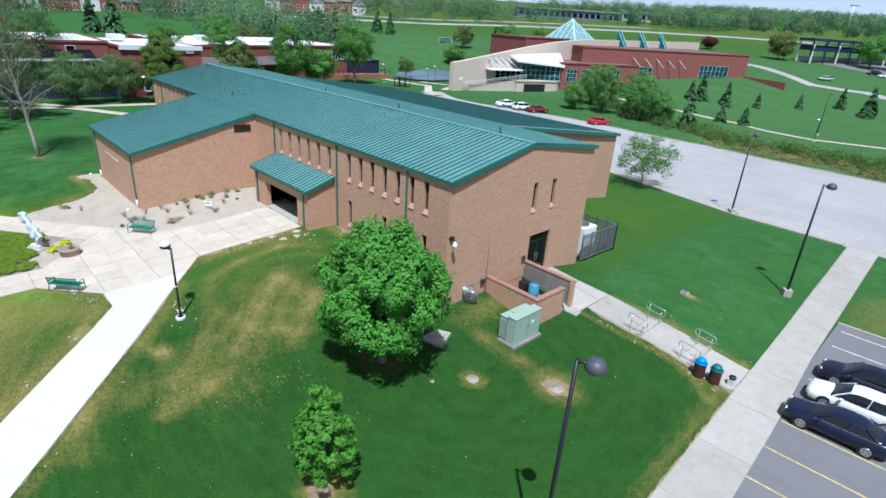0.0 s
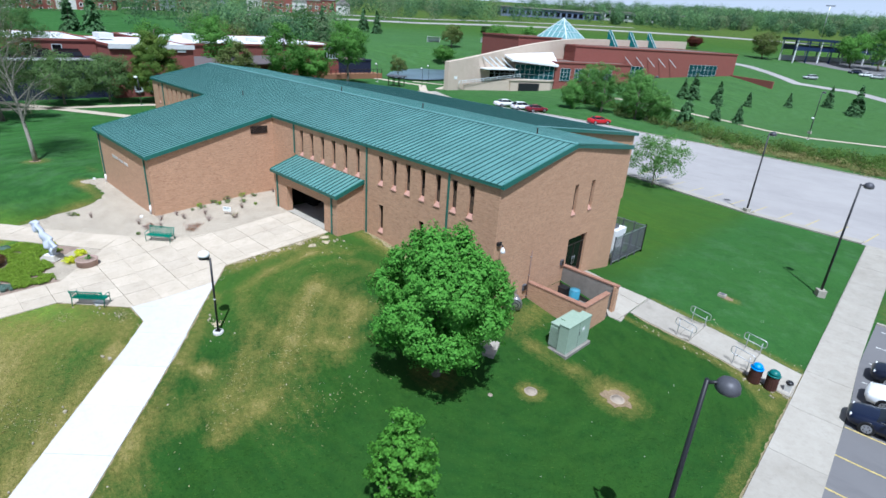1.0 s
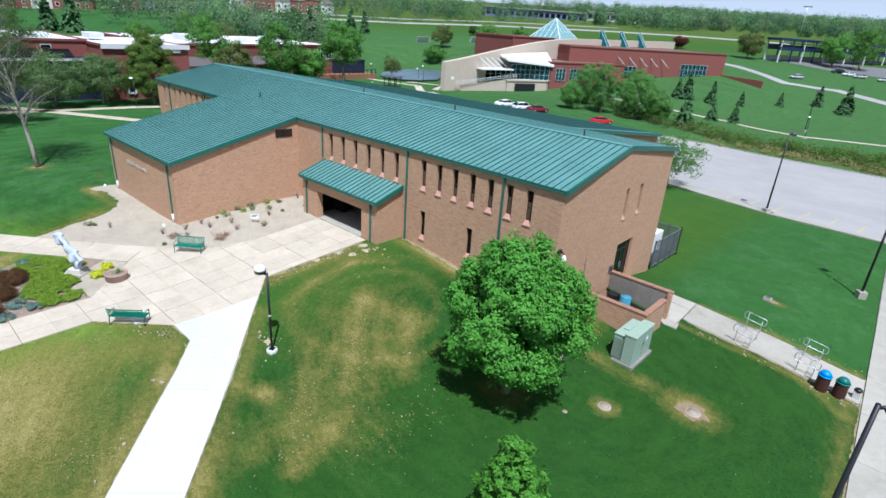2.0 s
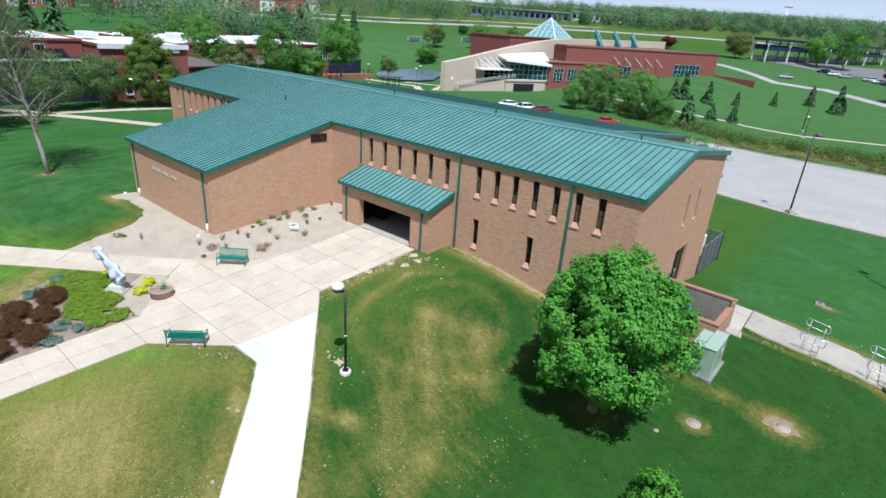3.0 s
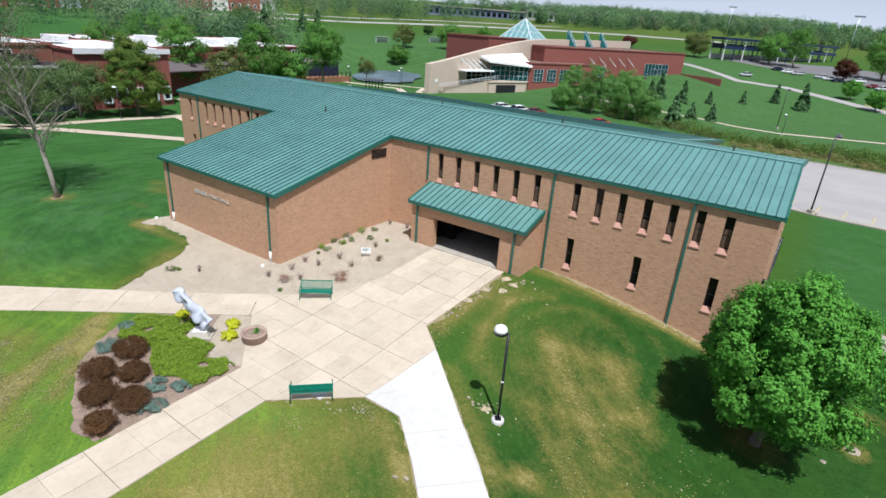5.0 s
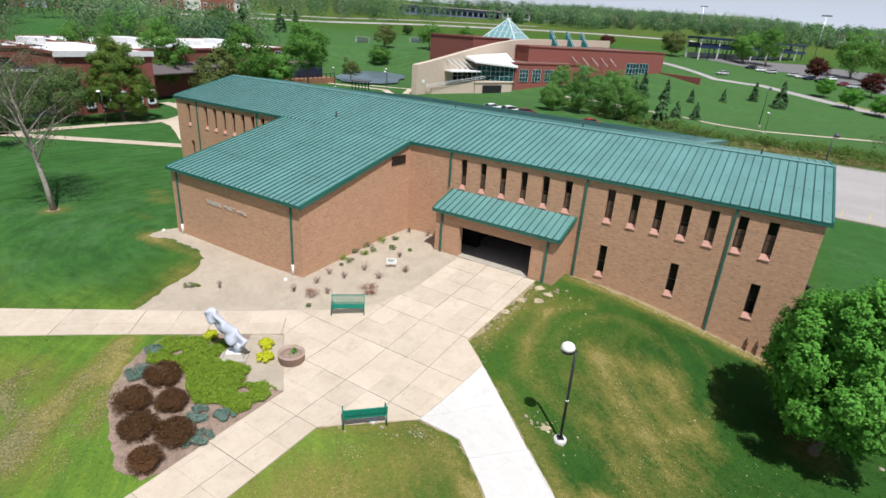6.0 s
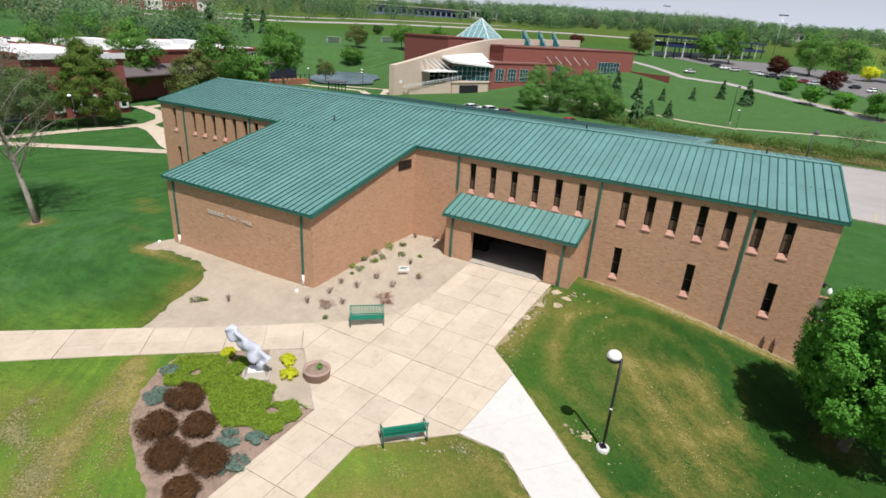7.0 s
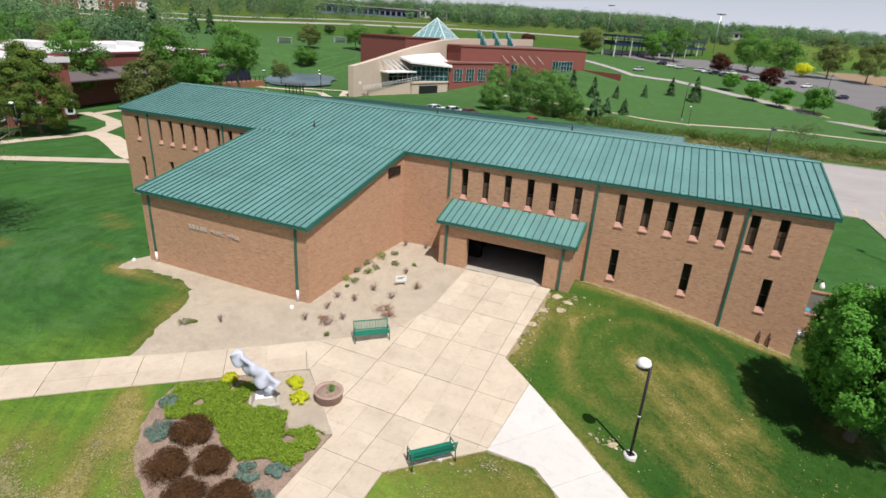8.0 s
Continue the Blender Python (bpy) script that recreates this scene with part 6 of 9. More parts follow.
def planter():
    x, y = 5.22, -16.02
    th = empty("planter", (x, y, land(x, y) + 0.04), 0, label="round pinkish concrete planter with bare soil and a small plant", category="planter")
    part("bowl", lathe(bmesh.new(), [(0.52, 0.0), (0.58, 0.03), (0.6, 0.36), (0.63, 0.38), (0.63, 0.46), (0.55, 0.46), (0.54, 0.36), (0.3, 0.36)], 32), PLANTER_PINK, th)
    part("soil", lathe(bmesh.new(), [(0.545, 0.34), (0.5, 0.39), (0.25, 0.42), (0.001, 0.43)], 24), MULCH, th, "dark loose soil")
    rng = np.random.default_rng(4)
    p = rng.normal(0, 1, (90, 3)) * (0.09, 0.09, 0.1) + np.array([0.05, 0.1, 0.55])
    tagged(shared("seedling", leaf_mesh("seedling", p, 0.09, LEAF, rng), th), kind="stuff")


PLANTER_PINK = concrete("pink_aggregate", (0.40, 0.29, 0.24), (0.31, 0.22, 0.18))
planter()
sheet("paving_brown", [(3.2, -14.72), (6.68, -17.78), (5.9, -18.1), (4.9, -18.3), (4.0, -17.6), (3.3, -17.2), (2.4, -16.4), (1.9, -15.6)], GRAVEL, 0.045, "compacted brown gravel strip beside the planter", "gravel", 0.6)

for i, (x, y, r) in enumerate(((1.85, -20.35, 0.86), (2.5, -22.1, 0.9), (3.75, -21.15, 0.7), (4.1, -22.75, 0.82), (5.55, -22.15, 0.85), (5.95, -23.55, 0.65))):
    shrub((x, y), r * 0.94, 0.9, 40 + i, "rounded barberry shrub with dark reddish-brown leaves", LEAF_BROWN, 9500, 0.044, "barberry_shrub", 95, "barberry shrubs")
for i, (x, y, r) in enumerate(((0.6, -20.8, 0.6), (5.1, -20.9, 0.5), (6.0, -20.35, 0.45), (6.35, -21.75, 0.55), (-0.5, -19.4, 0.4))):
    shrub((x, y), r, 0.38, 60 + i, "low blue-grey juniper on the mulch", LEAF_BLUE, 2000, 0.052, "juniper_shrub", 18, "blue junipers")
for i, (x, y, r) in enumerate(((3.35, -15.95, 0.42), (4.2, -16.75, 0.45), (0.6, -17.05, 0.35))):
    shrub((x, y), r, 0.5, 70 + i, "small round lime-yellow shrub", LEAF_LIME, 3000, 0.05, "lime_shrub", 34, "lime shrubs")


def ground_cover():
    """A spreading mat of yellow-green juniper over the bed."""
    rng = np.random.default_rng(8)
    outline = [(-1.1, -18.4), (0.5, -17.2), (1.9, -16.6), (2.2, -17.3), (2.3, -18.1), (3.4, -17.7), (4.3, -17.6), (4.9, -18.6), (5.6, -17.9), (6.4, -17.95), (6.6, -19.0), (6.3, -20.1),
               (5.2, -20.0), (4.4, -20.6), (3.2, -20.2), (2.3, -19.6), (1.2, -19.6), (0.2, -20.2), (-0.7, -19.5)]

    def inside(x, y):
        hit = False
        for (ax, ay), (bx, by) in zip(outline, outline[1:] + outline[:1]):
            if (ay > y) != (by > y) and x < (bx - ax) * (y - ay) / (by - ay) + ax:
                hit = not hit
        return hit

    pts = []
    while len(pts) < 42000:
        x, y = rng.uniform(-1.3, 6.8), rng.uniform(-20.7, -16.4)
        if inside(x, y) and noise.noise((x * 1.3, y * 1.3, 0)) > -0.42:
            h = 0.15 + 0.08 * noise.noise((x * 2.2, y * 2.2, 3.0)) + 0.05 * noise.noise((x * 6.0, y * 6.0, 8.0))
            pts.append((x, y, land(x, y) + 0.03 + max(0.02, h) * rng.uniform(0.4, 1.15)))
    ob = shared("ground_cover", leaf_mesh("ground_cover", np.array(pts), 0.064, LEAF_COVER, rng, 0.9), None)
    tagged(ob, "mat of yellow-green creeping juniper over the bed", "ground cover", kind="stuff")


ground_cover()

# small plants and dead perennials in the gravel
GRAVEL_PLANTS = [  # x, y, kind, breadth against the usual
    (-0.1, -6.65, 0, 0.9), (0.5, -6.74, 0, 1.0), (-0.05, -5.47, 0, 1.1), (0.64, -5.35, 0, 1.0), (0.84, -4.75, 0, 0.9), (0.05, -4.3, 0, 1.2), (0.4, -3.15, 0, 1.3), (0.95, -2.5, 0, 0.8),
    (1.75, -3.76, 0, 0.9), (2.9, -3.34, 0, 0.5), (2.25, -12.05, 0, 0.55), (-5.0, -14.5, 0, 1.15), (-4.7, -14.2, 0, 0.6), (0.46, -7.46, 0, 0.5),
    (0.65, -8.73, 1, 0.9), (0.81, -9.98, 1, 1.0), (0.43, -11.4, 1, 0.7), (1.75, -8.6, 1, 1.1), (2.1, -7.14, 1, 1.0), (3.5, -7.43, 1, 1.1), (2.2, -10.48, 1, 1.0), (1.75, -11.27, 1, 1.7),
    (0.83, -0.61, 1, 0.8), (2.3, -0.4, 1, 0.8), (-3.46, -13.54, 1, 0.6), (2.9, -4.5, 1, 0.7), (4.35, -5.75, 2, 1.0), (3.73, -8.62, 3, 1.6), (4.2, -9.1, 3, 1.0), (1.3, -11.0, 3, 1.2)]
LEAF_TAN = leaf_material("dry_leaf", (0.20, 0.20, 0.07), (0.36, 0.31, 0.13))
LEAF_BED = leaf_material("bed_leaf", (0.09, 0.15, 0.045), (0.26, 0.33, 0.12))
LEAF_RUST = leaf_material("rust_leaf", (0.24, 0.12, 0.06), (0.42, 0.25, 0.14))
KINDS = ((LEAF_COVER, "small green plant in the gravel bed"), (LEAF_RED, "leafless purple-brown perennial in the gravel bed"), (LEAF_TAN, "half-dry yellowish clump in the gravel bed"), (LEAF_RUST, "flattened rust-brown dead perennial in the gravel bed"))
def twig_plant(at, spread, height, seed, label, material, stems=16, leaves=24):
    """A dead or budding perennial: thin bent stems that fork from one crown."""
    rng = np.random.default_rng(seed)
    th = empty("bed_plant", (at[0], at[1], land(*at) + 0.03), 0, label=label, category="plant", group="bed plants")
    bm = bmesh.new()
    tips = []
    for _ in range(stems):
        a, r = rng.uniform(0, 6.283), spread * rng.uniform(0.3, 1.0)
        e = Vector((math.cos(a) * r, math.sin(a) * r, height * rng.uniform(0.5, 1.1)))
        m = e * 0.5 + Vector((0, 0, height * 0.12))
        tube(bm, [(0, 0, -0.04), m, e], [0.012, 0.009, 0.004], 4, False)
        f = m + Vector((rng.normal() * 0.4, rng.normal() * 0.4, 0.5)).normalized() * height * 0.45
        tube(bm, [m, f], [0.008, 0.003], 3, False)
        tips += [tuple(e), tuple(f), tuple(m)]
    part("stem", bm, TWIG, th)
    p = np.array(tips)[rng.integers(0, len(tips), leaves)] + rng.normal(0, 0.04, (leaves, 3))
    shared("foliage", leaf_mesh("foliage", p, 0.045, material, rng), th)


TWIG = soil("dry_twig", (0.22, 0.15, 0.13), (0.42, 0.33, 0.29), 20)
for i, (x, y, k, w) in enumerate(GRAVEL_PLANTS):
    if k == 1:
        twig_plant((x, y), 0.34 * w, 0.42, 100 + i, KINDS[1][1], LEAF_RED, 18, 40)
    elif k == 2:
        twig_plant((x, y), 0.46 * w, 0.34, 100 + i, KINDS[2][1], LEAF_TAN, 26, 220)
    elif k == 3:
        twig_plant((x, y), 0.5 * w, 0.14, 100 + i, KINDS[3][1], LEAF_RUST, 40, 420)
    else:
        shrub((x, y), 0.36 * w, 0.36 * w ** 0.5, 100 + i, KINDS[0][1], LEAF_BED if i % 3 else LEAF_COVER, 300, 0.05, "bed_plant", 10, "bed plants")


def yard_sign():
    x, y = 3.3, -5.9
    th = empty("garden_sign", (x, y, land(x, y)), 35, label="small white lawn sign with green lettering bars", category="sign")
    for s in (-0.22, 0.22):
        part("stake", tube(bmesh.new(), [(s, 0, -0.1), (s, 0, 0.5)], 0.012, 6), STEEL, th)
    part("board", box(bmesh.new(), -0.32, 0.32, -0.012, 0.012, 0.3, 0.66, 0.004), WHITE, th)
    for k, (a, b) in enumerate(((-0.2, 0.22), (-0.25, 0.1))):
        part("bar", box(bmesh.new(), a, b, -0.019, -0.0125, 0.55 - 0.09 * k, 0.59 - 0.09 * k), TRIM, th)


yard_sign()
for x, y in ((-13.75, -10.6), (-1.0, -10.75)):
    bm = lathe(bmesh.new(), [(0.11, -0.1), (0.11, 0.14), (0.09, 0.17), (0.001, 0.18)], 16)
    ob = part("standpipe", bm, WHITE, None)
    ob.matrix_basis = pose(x, y, land(x, y))
    tagged(ob, "short white plastic standpipe in the gravel", "pipe")


def letters(word, x, width):
    """Raised metal letters on the wing's front wall."""
    cu = bpy.data.curves.new("lettering", "FONT")
    cu.body, cu.size, cu.extrude, cu.align_x = word, 0.34, 0.015, "LEFT"
    cu.space_character = 1.15
    ob = new("lettering", cu)
    deps = bpy.context.evaluated_depsgraph_get()
    me = bpy.data.meshes.new_from_object(ob.evaluated_get(deps))
    bpy.data.objects.remove(ob)
    me.materials.append(STEEL_PALE)
    k = width / max(v.co.x for v in me.vertices)
    sg = shared("lettering", me, hall, pose(x, WING_Y - 0.03, 2.15, 90, 0, 0) @ Matrix.Diagonal((k, 1, 1, 1)))
    tagged(sg, "raised pale metal letters")


STEEL_PALE = plain("pale_metal", (0.50, 0.48, 0.44), 0.5, 0.2, 0.3, 0.1)
for k in range(5):
    x = -9.20 + 0.30 * k
    part("letter_bar", box(bmesh.new(), x, x + 0.19, WING_Y - 0.04, WING_Y - 0.005, 2.15, 2.40), STEEL_PALE, hall)
letters("MUSIC", -7.50, 1.12)
letters("HALL", -6.14, 0.88)

# ---- at the east end of the hall ----
def transformer():
    x, y = 29.35, 2.35
    th = empty("transformer_cabinet", (x, y, -2.6), 0, label="pale green steel electrical transformer cabinet on a concrete pad", category="utility box")
    part("pad", box(bmesh.new(), -0.78, 0.78, -1.32, 1.36, -0.25, 0.14, 0.03), CONCRETE_DARK, th, "concrete pad")
    part("tank", box(bmesh.new(), -0.62, 0.0, -1.05, 1.2, 0.14, 1.62, 0.02), BOX_GREEN, th)
    part("cabinet", box(bmesh.new(), 0.0, 0.62, -1.18, 1.22, 0.14, 1.85, 0.02), BOX_GREEN, th)
    part("lid", box(bmesh.new(), -0.02, 0.65, -1.21, 1.25, 1.85, 1.9, 0.012), BOX_GREEN, th)
    part("tank_lid", box(bmesh.new(), -0.66, -0.02, -1.09, 1.24, 1.62, 1.68, 0.012), BOX_GREEN, th)
    part("hatch", box(bmesh.new(), -0.48, -0.12, -0.35, 0.25, 1.68, 1.76, 0.015), BOX_GREEN, th)
    for k in range(7):
        part("fin", box(bmesh.new(), -0.6 + 0.085 * k, -0.565 + 0.085 * k, -1.13, -1.05, 0.25, 1.5), BOX_GREEN, th)
    part("door_seam", box(bmesh.new(), 0.62, 0.626, -0.01, 0.01, 0.2, 1.8), FENCE_GREY, th)
    part("handle", box(bmesh.new(), 0.625, 0.66, 0.05, 0.12, 1.0, 1.2, 0.01), STEEL, th)
    part("notice", box(bmesh.new(), 0.622, 0.63, 0.35, 0.6, 1.15, 1.35), WHITE, th, "small white warning label")


transformer()


def yard_walls():
    """The sunken service yard: low brick walls with copings round a concrete-lined well."""
    th = empty("service_yard_wall", (27.0, 6.0, -2.4), 0, label="low tan brick yard wall with pink copings and stained concrete lining", category="wall")
    loc = lambda b: (bmesh.ops.transform(b, matrix=Matrix.Translation((-27.0, -6.0, 2.4)), verts=b.verts[:]), b)[1]
    part("front_wall", loc(box(bmesh.new(), 25.02, 29.3, 4.0, 4.3, -4.0, -0.72)), BRICK, th)
    part("coping", loc(box(bmesh.new(), 25.02, 29.34, 3.97, 4.33, -0.72, -0.62, 0.012)), COPING, th)
    part("side_wall", loc(box(bmesh.new(), 29.0, 29.3, 4.302, 6.9, -4.0, -0.72)), BRICK, th)
    part("coping", loc(box(bmesh.new(), 28.97, 29.34, 4.34, 6.95, -0.72, -0.62, 0.012)), COPING, th)
    part("back_wall", loc(box(bmesh.new(), 25.02, 29.2, 8.1, 8.32, -4.0, -0.66)), BRICK, th)
    part("coping", loc(box(bmesh.new(), 25.02, 29.25, 8.03, 8.36, -0.66, -0.55, 0.012)), COPING, th)
    part("end_pier", loc(box(bmesh.new(), 29.0, 29.203, 7.95, 8.323, -4.0, -0.66)), BRICK, th)
    part("lining", loc(box(bmesh.new(), 25.03, 28.98, 8.07, 8.098, -3.0, -0.66)), CONCRETE_DARK, th, "grey concrete lining with dark run-down stains")
    part("yard_floor", loc(box(bmesh.new(), 25.02, 29.0, 4.3, 8.07, -3.8, -2.6)), CONCRETE_DARK, th)
    return th


yard_walls()
th = empty("storage_drum", (26.7, 7.2, -2.6), 0, label="blue plastic drum standing in the service yard", category="drum")
part("barrel", lathe(bmesh.new(), [(0.33, 0), (0.36, 0.05), (0.36, 0.45), (0.37, 0.48), (0.36, 0.52), (0.36, 0.98), (0.33, 1.03), (0.05, 1.03)], 24), plain("blue_plastic", (0.07, 0.27, 0.38), 0.5), th)
part("lid", lathe(bmesh.new(), [(0.35, 1.032), (0.35, 1.07), (0.05, 1.08)], 24), plain("blue_lid", (0.08, 0.25, 0.34), 0.5), th)
th = empty("storage_tank", (25.8, 7.3, -2.6), 0, label="black plastic container in the service yard", category="container")
part("body", box(bmesh.new(), -0.3, 0.3, -0.3, 0.3, 0, 0.85, 0.04), BLACK, th)
part("lid", box(bmesh.new(), -0.33, 0.33, -0.33, 0.33, 0.852, 0.9, 0.015), BLACK, th)


def duct():
    th = empty("exhaust_duct", (25.0, 2.25, -1.3), 0, label="round galvanised exhaust duct on the brick end wall", category="duct")
    part("flange", box(bmesh.new(), 0.005, 0.05, -0.55, 0.55, -0.5, 0.55, 0.01), STEEL, th)
    part("elbow", tube(bmesh.new(), [(0.05, 0, 0.05), (0.3, -0.02, 0.03), (0.48, -0.12, -0.01), (0.62, -0.3, -0.06)], [0.42, 0.42, 0.42, 0.42], 24, False), STEEL, th)
    way = Vector((0.55, -0.8, -0.2)).normalized()
    c = Vector((0.62, -0.3, -0.06))
    for r, lead in ((0.45, -0.06), (0.44, -0.2)):
        part("ring", tube(bmesh.new(), [c + way * lead, c + way * (lead + 0.05)], r, 24), STEEL, th)
    for r, lead, mat in ((0.40, 0.0, FENCE_GREY), (0.33, 0.025, STEEL), (0.24, 0.05, FENCE_GREY), (0.15, 0.075, STEEL)):
        part("grille", tube(bmesh.new(), [c + way * (lead - 0.02), c + way * lead], r, 20), mat, th)


duct()


def flood_light():
    th = empty("wall_flood_light", (25.0, 0.35, 2.6), 0, label="white bowl flood light on a black bracket at the wall corner", category="wall lamp")
    part("bracket", tube(bmesh.new(), [(0.0, 0, 0.35), (0.3, -0.02, 0.38), (0.42, -0.05, 0.28)], 0.035, 8), BLACK, th)
    part("sensor", box(bmesh.new(), 0.005, 0.16, -0.16, 0.16, 0.24, 0.46, 0.02), BLACK, th)
    part("bowl", lathe(bmesh.new(), [(0.04, 0.16), (0.08, 0.10), (0.13, 0.0), (0.15, -0.12), (0.13, -0.18), (0.02, -0.2)], 20, True, (0.42, -0.05, 0.1)), WHITE, th)


flood_light()
for y, z0, z1, w in ((3.55, -1.05, -0.65, 0.36), (7.75, -0.45, -0.05, 0.3)):
    th = empty("meter_box", (25.0, y, z0), 0, label="small dark grey steel meter box on the end wall", category="utility box")
    part("case", box(bmesh.new(), 0.004, 0.14, -w / 2, w / 2, 0, z1 - z0, 0.012), FENCE_GREY, th)
    part("cover", box(bmesh.new(), 0.141, 0.155, -w / 2 + 0.03, w / 2 - 0.03, 0.03, z1 - z0 - 0.03, 0.005), BRONZE, th)
th = empty("conduit", (25.06, 3.9, -2.0), 0, label="thin rusty conduit rising up the brick end wall", category="pipe")
part("pipe", tube(bmesh.new(), [(0, 0, -0.4), (0, 0, 3.6)], 0.03, 8), plain("rusty_pipe", (0.2, 0.13, 0.1), 0.7), th)
for z in (0.4, 1.9, 3.2):
    part("clip", box(bmesh.new(), -0.055, 0.035, -0.05, 0.05, z, z + 0.03), STEEL, th)
for i, dy in enumerate((0.0, 0.32)):
    th = empty("gas_pipe", (23.3 + dy * 1.6, -0.02, land(23.4, 0)), 0, label="short rusty standpipe beside the brick wall", category="pipe")
    part("pipe", tube(bmesh.new(), [(0, 0, -0.2), (0, 0, 0.75), (0.0, 0.12, 0.85)], 0.045, 8), plain("rusty_standpipe", (0.2, 0.11, 0.08), 0.7), th)
    part("collar", tube(bmesh.new(), [(0, 0, 0.45), (0, 0, 0.53)], 0.062, 10), BRONZE, th)


def handrail(x, y):
    """A looped steel handrail on two posts beside a step."""
    th = empty("handrail", (x, y, land(x, y) + 0.05), 0, label="looped galvanised steel handrail beside the path steps", category="handrail", group="path handrails")
    w, r = 0.5, 0.16
    pts = []
    for cx, cz, a0 in ((w, 0.88 - 0.14, -90), (w, 0.88 + 0.02, 0), (-w, 0.88 + 0.16, 90), (-w, 0.88, 180)):
        for k in range(4):
            a = radians(a0 + 30 * k)
            pts.append((cx + r * math.cos(a), 0, cz + r * math.sin(a)))
    pts.append(pts[0])
    part("loop", tube(bmesh.new(), pts, 0.024, 8, False), STEEL, th)
    for px in (-0.42, 0.42):
        part("post", tube(bmesh.new(), [(px, 0, -0.25), (px, 0, 0.98 - 0.14 * px / 0.42)], 0.024, 8), STEEL, th)


for x in (33.5, 36.95):
    for y in (9.35, 11.75):
        handrail(x, y)
    tagged(part("step", box(bmesh.new(), x + 0.1, x + 0.42, 9.2, 12.16, land(x, 10.6) - 0.2, land(x, 10.6) + 0.13, 0.012), CONCRETE_GREY, None), "pale concrete step across the path", "step", "path steps", "structure")


def bin_(x, y, dome, label):
    th = empty("litter_bin", (x, y, land(x, y) + 0.04), 0, label=label, category="litter bin", group="litter bins")
    part("liner", lathe(bmesh.new(), [(0.29, 0.02), (0.29, 0.84), (0.1, 0.84)], 18), BLACK, th)
    for k in range(18):
        a = 2 * math.pi * k / 18
        b = box(bmesh.new(), -0.045, 0.045, -0.012, 0.012, 0, 0.85)
        bmesh.ops.transform(b, matrix=pose(0.315 * math.cos(a), 0.315 * math.sin(a), 0, 0, 0, math.degrees(a) + 90), verts=b.verts[:])
        part("slat", b, BIN_BROWN, th)
    part("rim", lathe(bmesh.new(), [(0.33, 0.86), (0.36, 0.87), (0.36, 0.93), (0.3, 0.94)], 24), dome, th)
    part("dome_lid", lathe(bmesh.new(), [(0.3, 0.942), (0.28, 1.06), (0.2, 1.16), (0.08, 1.21), (0.001, 1.22)], 24), dome, th)


BIN_BROWN = plain("brown_slat", (0.075, 0.03, 0.022), 0.6)
bin_(37.95, 8.75, plain("blue_lid_paint", (0.02, 0.24, 0.62), 0.4), "brown slatted litter bin with a bright blue dome lid")
bin_(38.8, 8.95, plain("teal_lid_paint", (0.015, 0.14, 0.125), 0.4), "brown slatted litter bin with a dark teal dome lid")
th = empty("ash_stand", (39.55, 9.6, land(39.5, 9.6)), 0, label="squat concrete ash stand with a black top", category="ash stand")
part("body", box(bmesh.new(), -0.17, 0.17, -0.17, 0.17, 0, 0.5, 0.02), CONCRETE_NEW, th)
part("cap", lathe(bmesh.new(), [(0.2, 0.5), (0.2, 0.6), (0.15, 0.66), (0.02, 0.67)], 18), BLACK, th)

COVER = concrete("weathered_cover", (0.36, 0.30, 0.23), (0.25, 0.205, 0.155))
for x, y, r, lab in ((30.49, -2.79, 0.34, "round pale concrete manhole cover in the lawn"), (33.72, 0.4, 0.38, "round manhole cover in a bare earth patch"), (29.4, -4.75, 0.12, "small round valve cover in the lawn")):
    th = empty("manhole_cover", (x, y, land(x, y)), 0, label=lab, category="manhole")
    part("ring", lathe(bmesh.new(), [(r, -0.1), (r, 0.035), (r * 0.85, 0.045), (r * 0.8, 0.04), (0.02, 0.04)], 28), COVER, th)
    part("lid", lathe(bmesh.new(), [(r * 0.78, 0.02), (r * 0.78, 0.05), (0.02, 0.055)], 28), COVER, th)
th = empty("manhole_slab", (26.75, -2.2, land(26.75, -2.2)), 25, label="square concrete slab with a round manhole lid", category="manhole")
part("slab", box(bmesh.new(), -0.75, 0.75, -0.75, 0.75, -0.15, 0.07, 0.02), CONCRETE_GREY, th)
part("lid", lathe(bmesh.new(), [(0.4, 0.07), (0.4, 0.095), (0.02, 0.1)], 28), CONCRETE_GREY, th)
th = empty("drain_inlet", (33.0, 17.7, land(33.0, 17.7)), 0, label="small concrete drain inlet in the lawn", category="drain")
part("block", box(bmesh.new(), -0.25, 0.25, -0.25, 0.25, -0.1, 0.18, 0.02), CONCRETE_GREY, th)
part("grate", box(bmesh.new(), -0.18, 0.18, -0.18, 0.18, 0.18, 0.2, 0.005), FENCE_GREY, th)


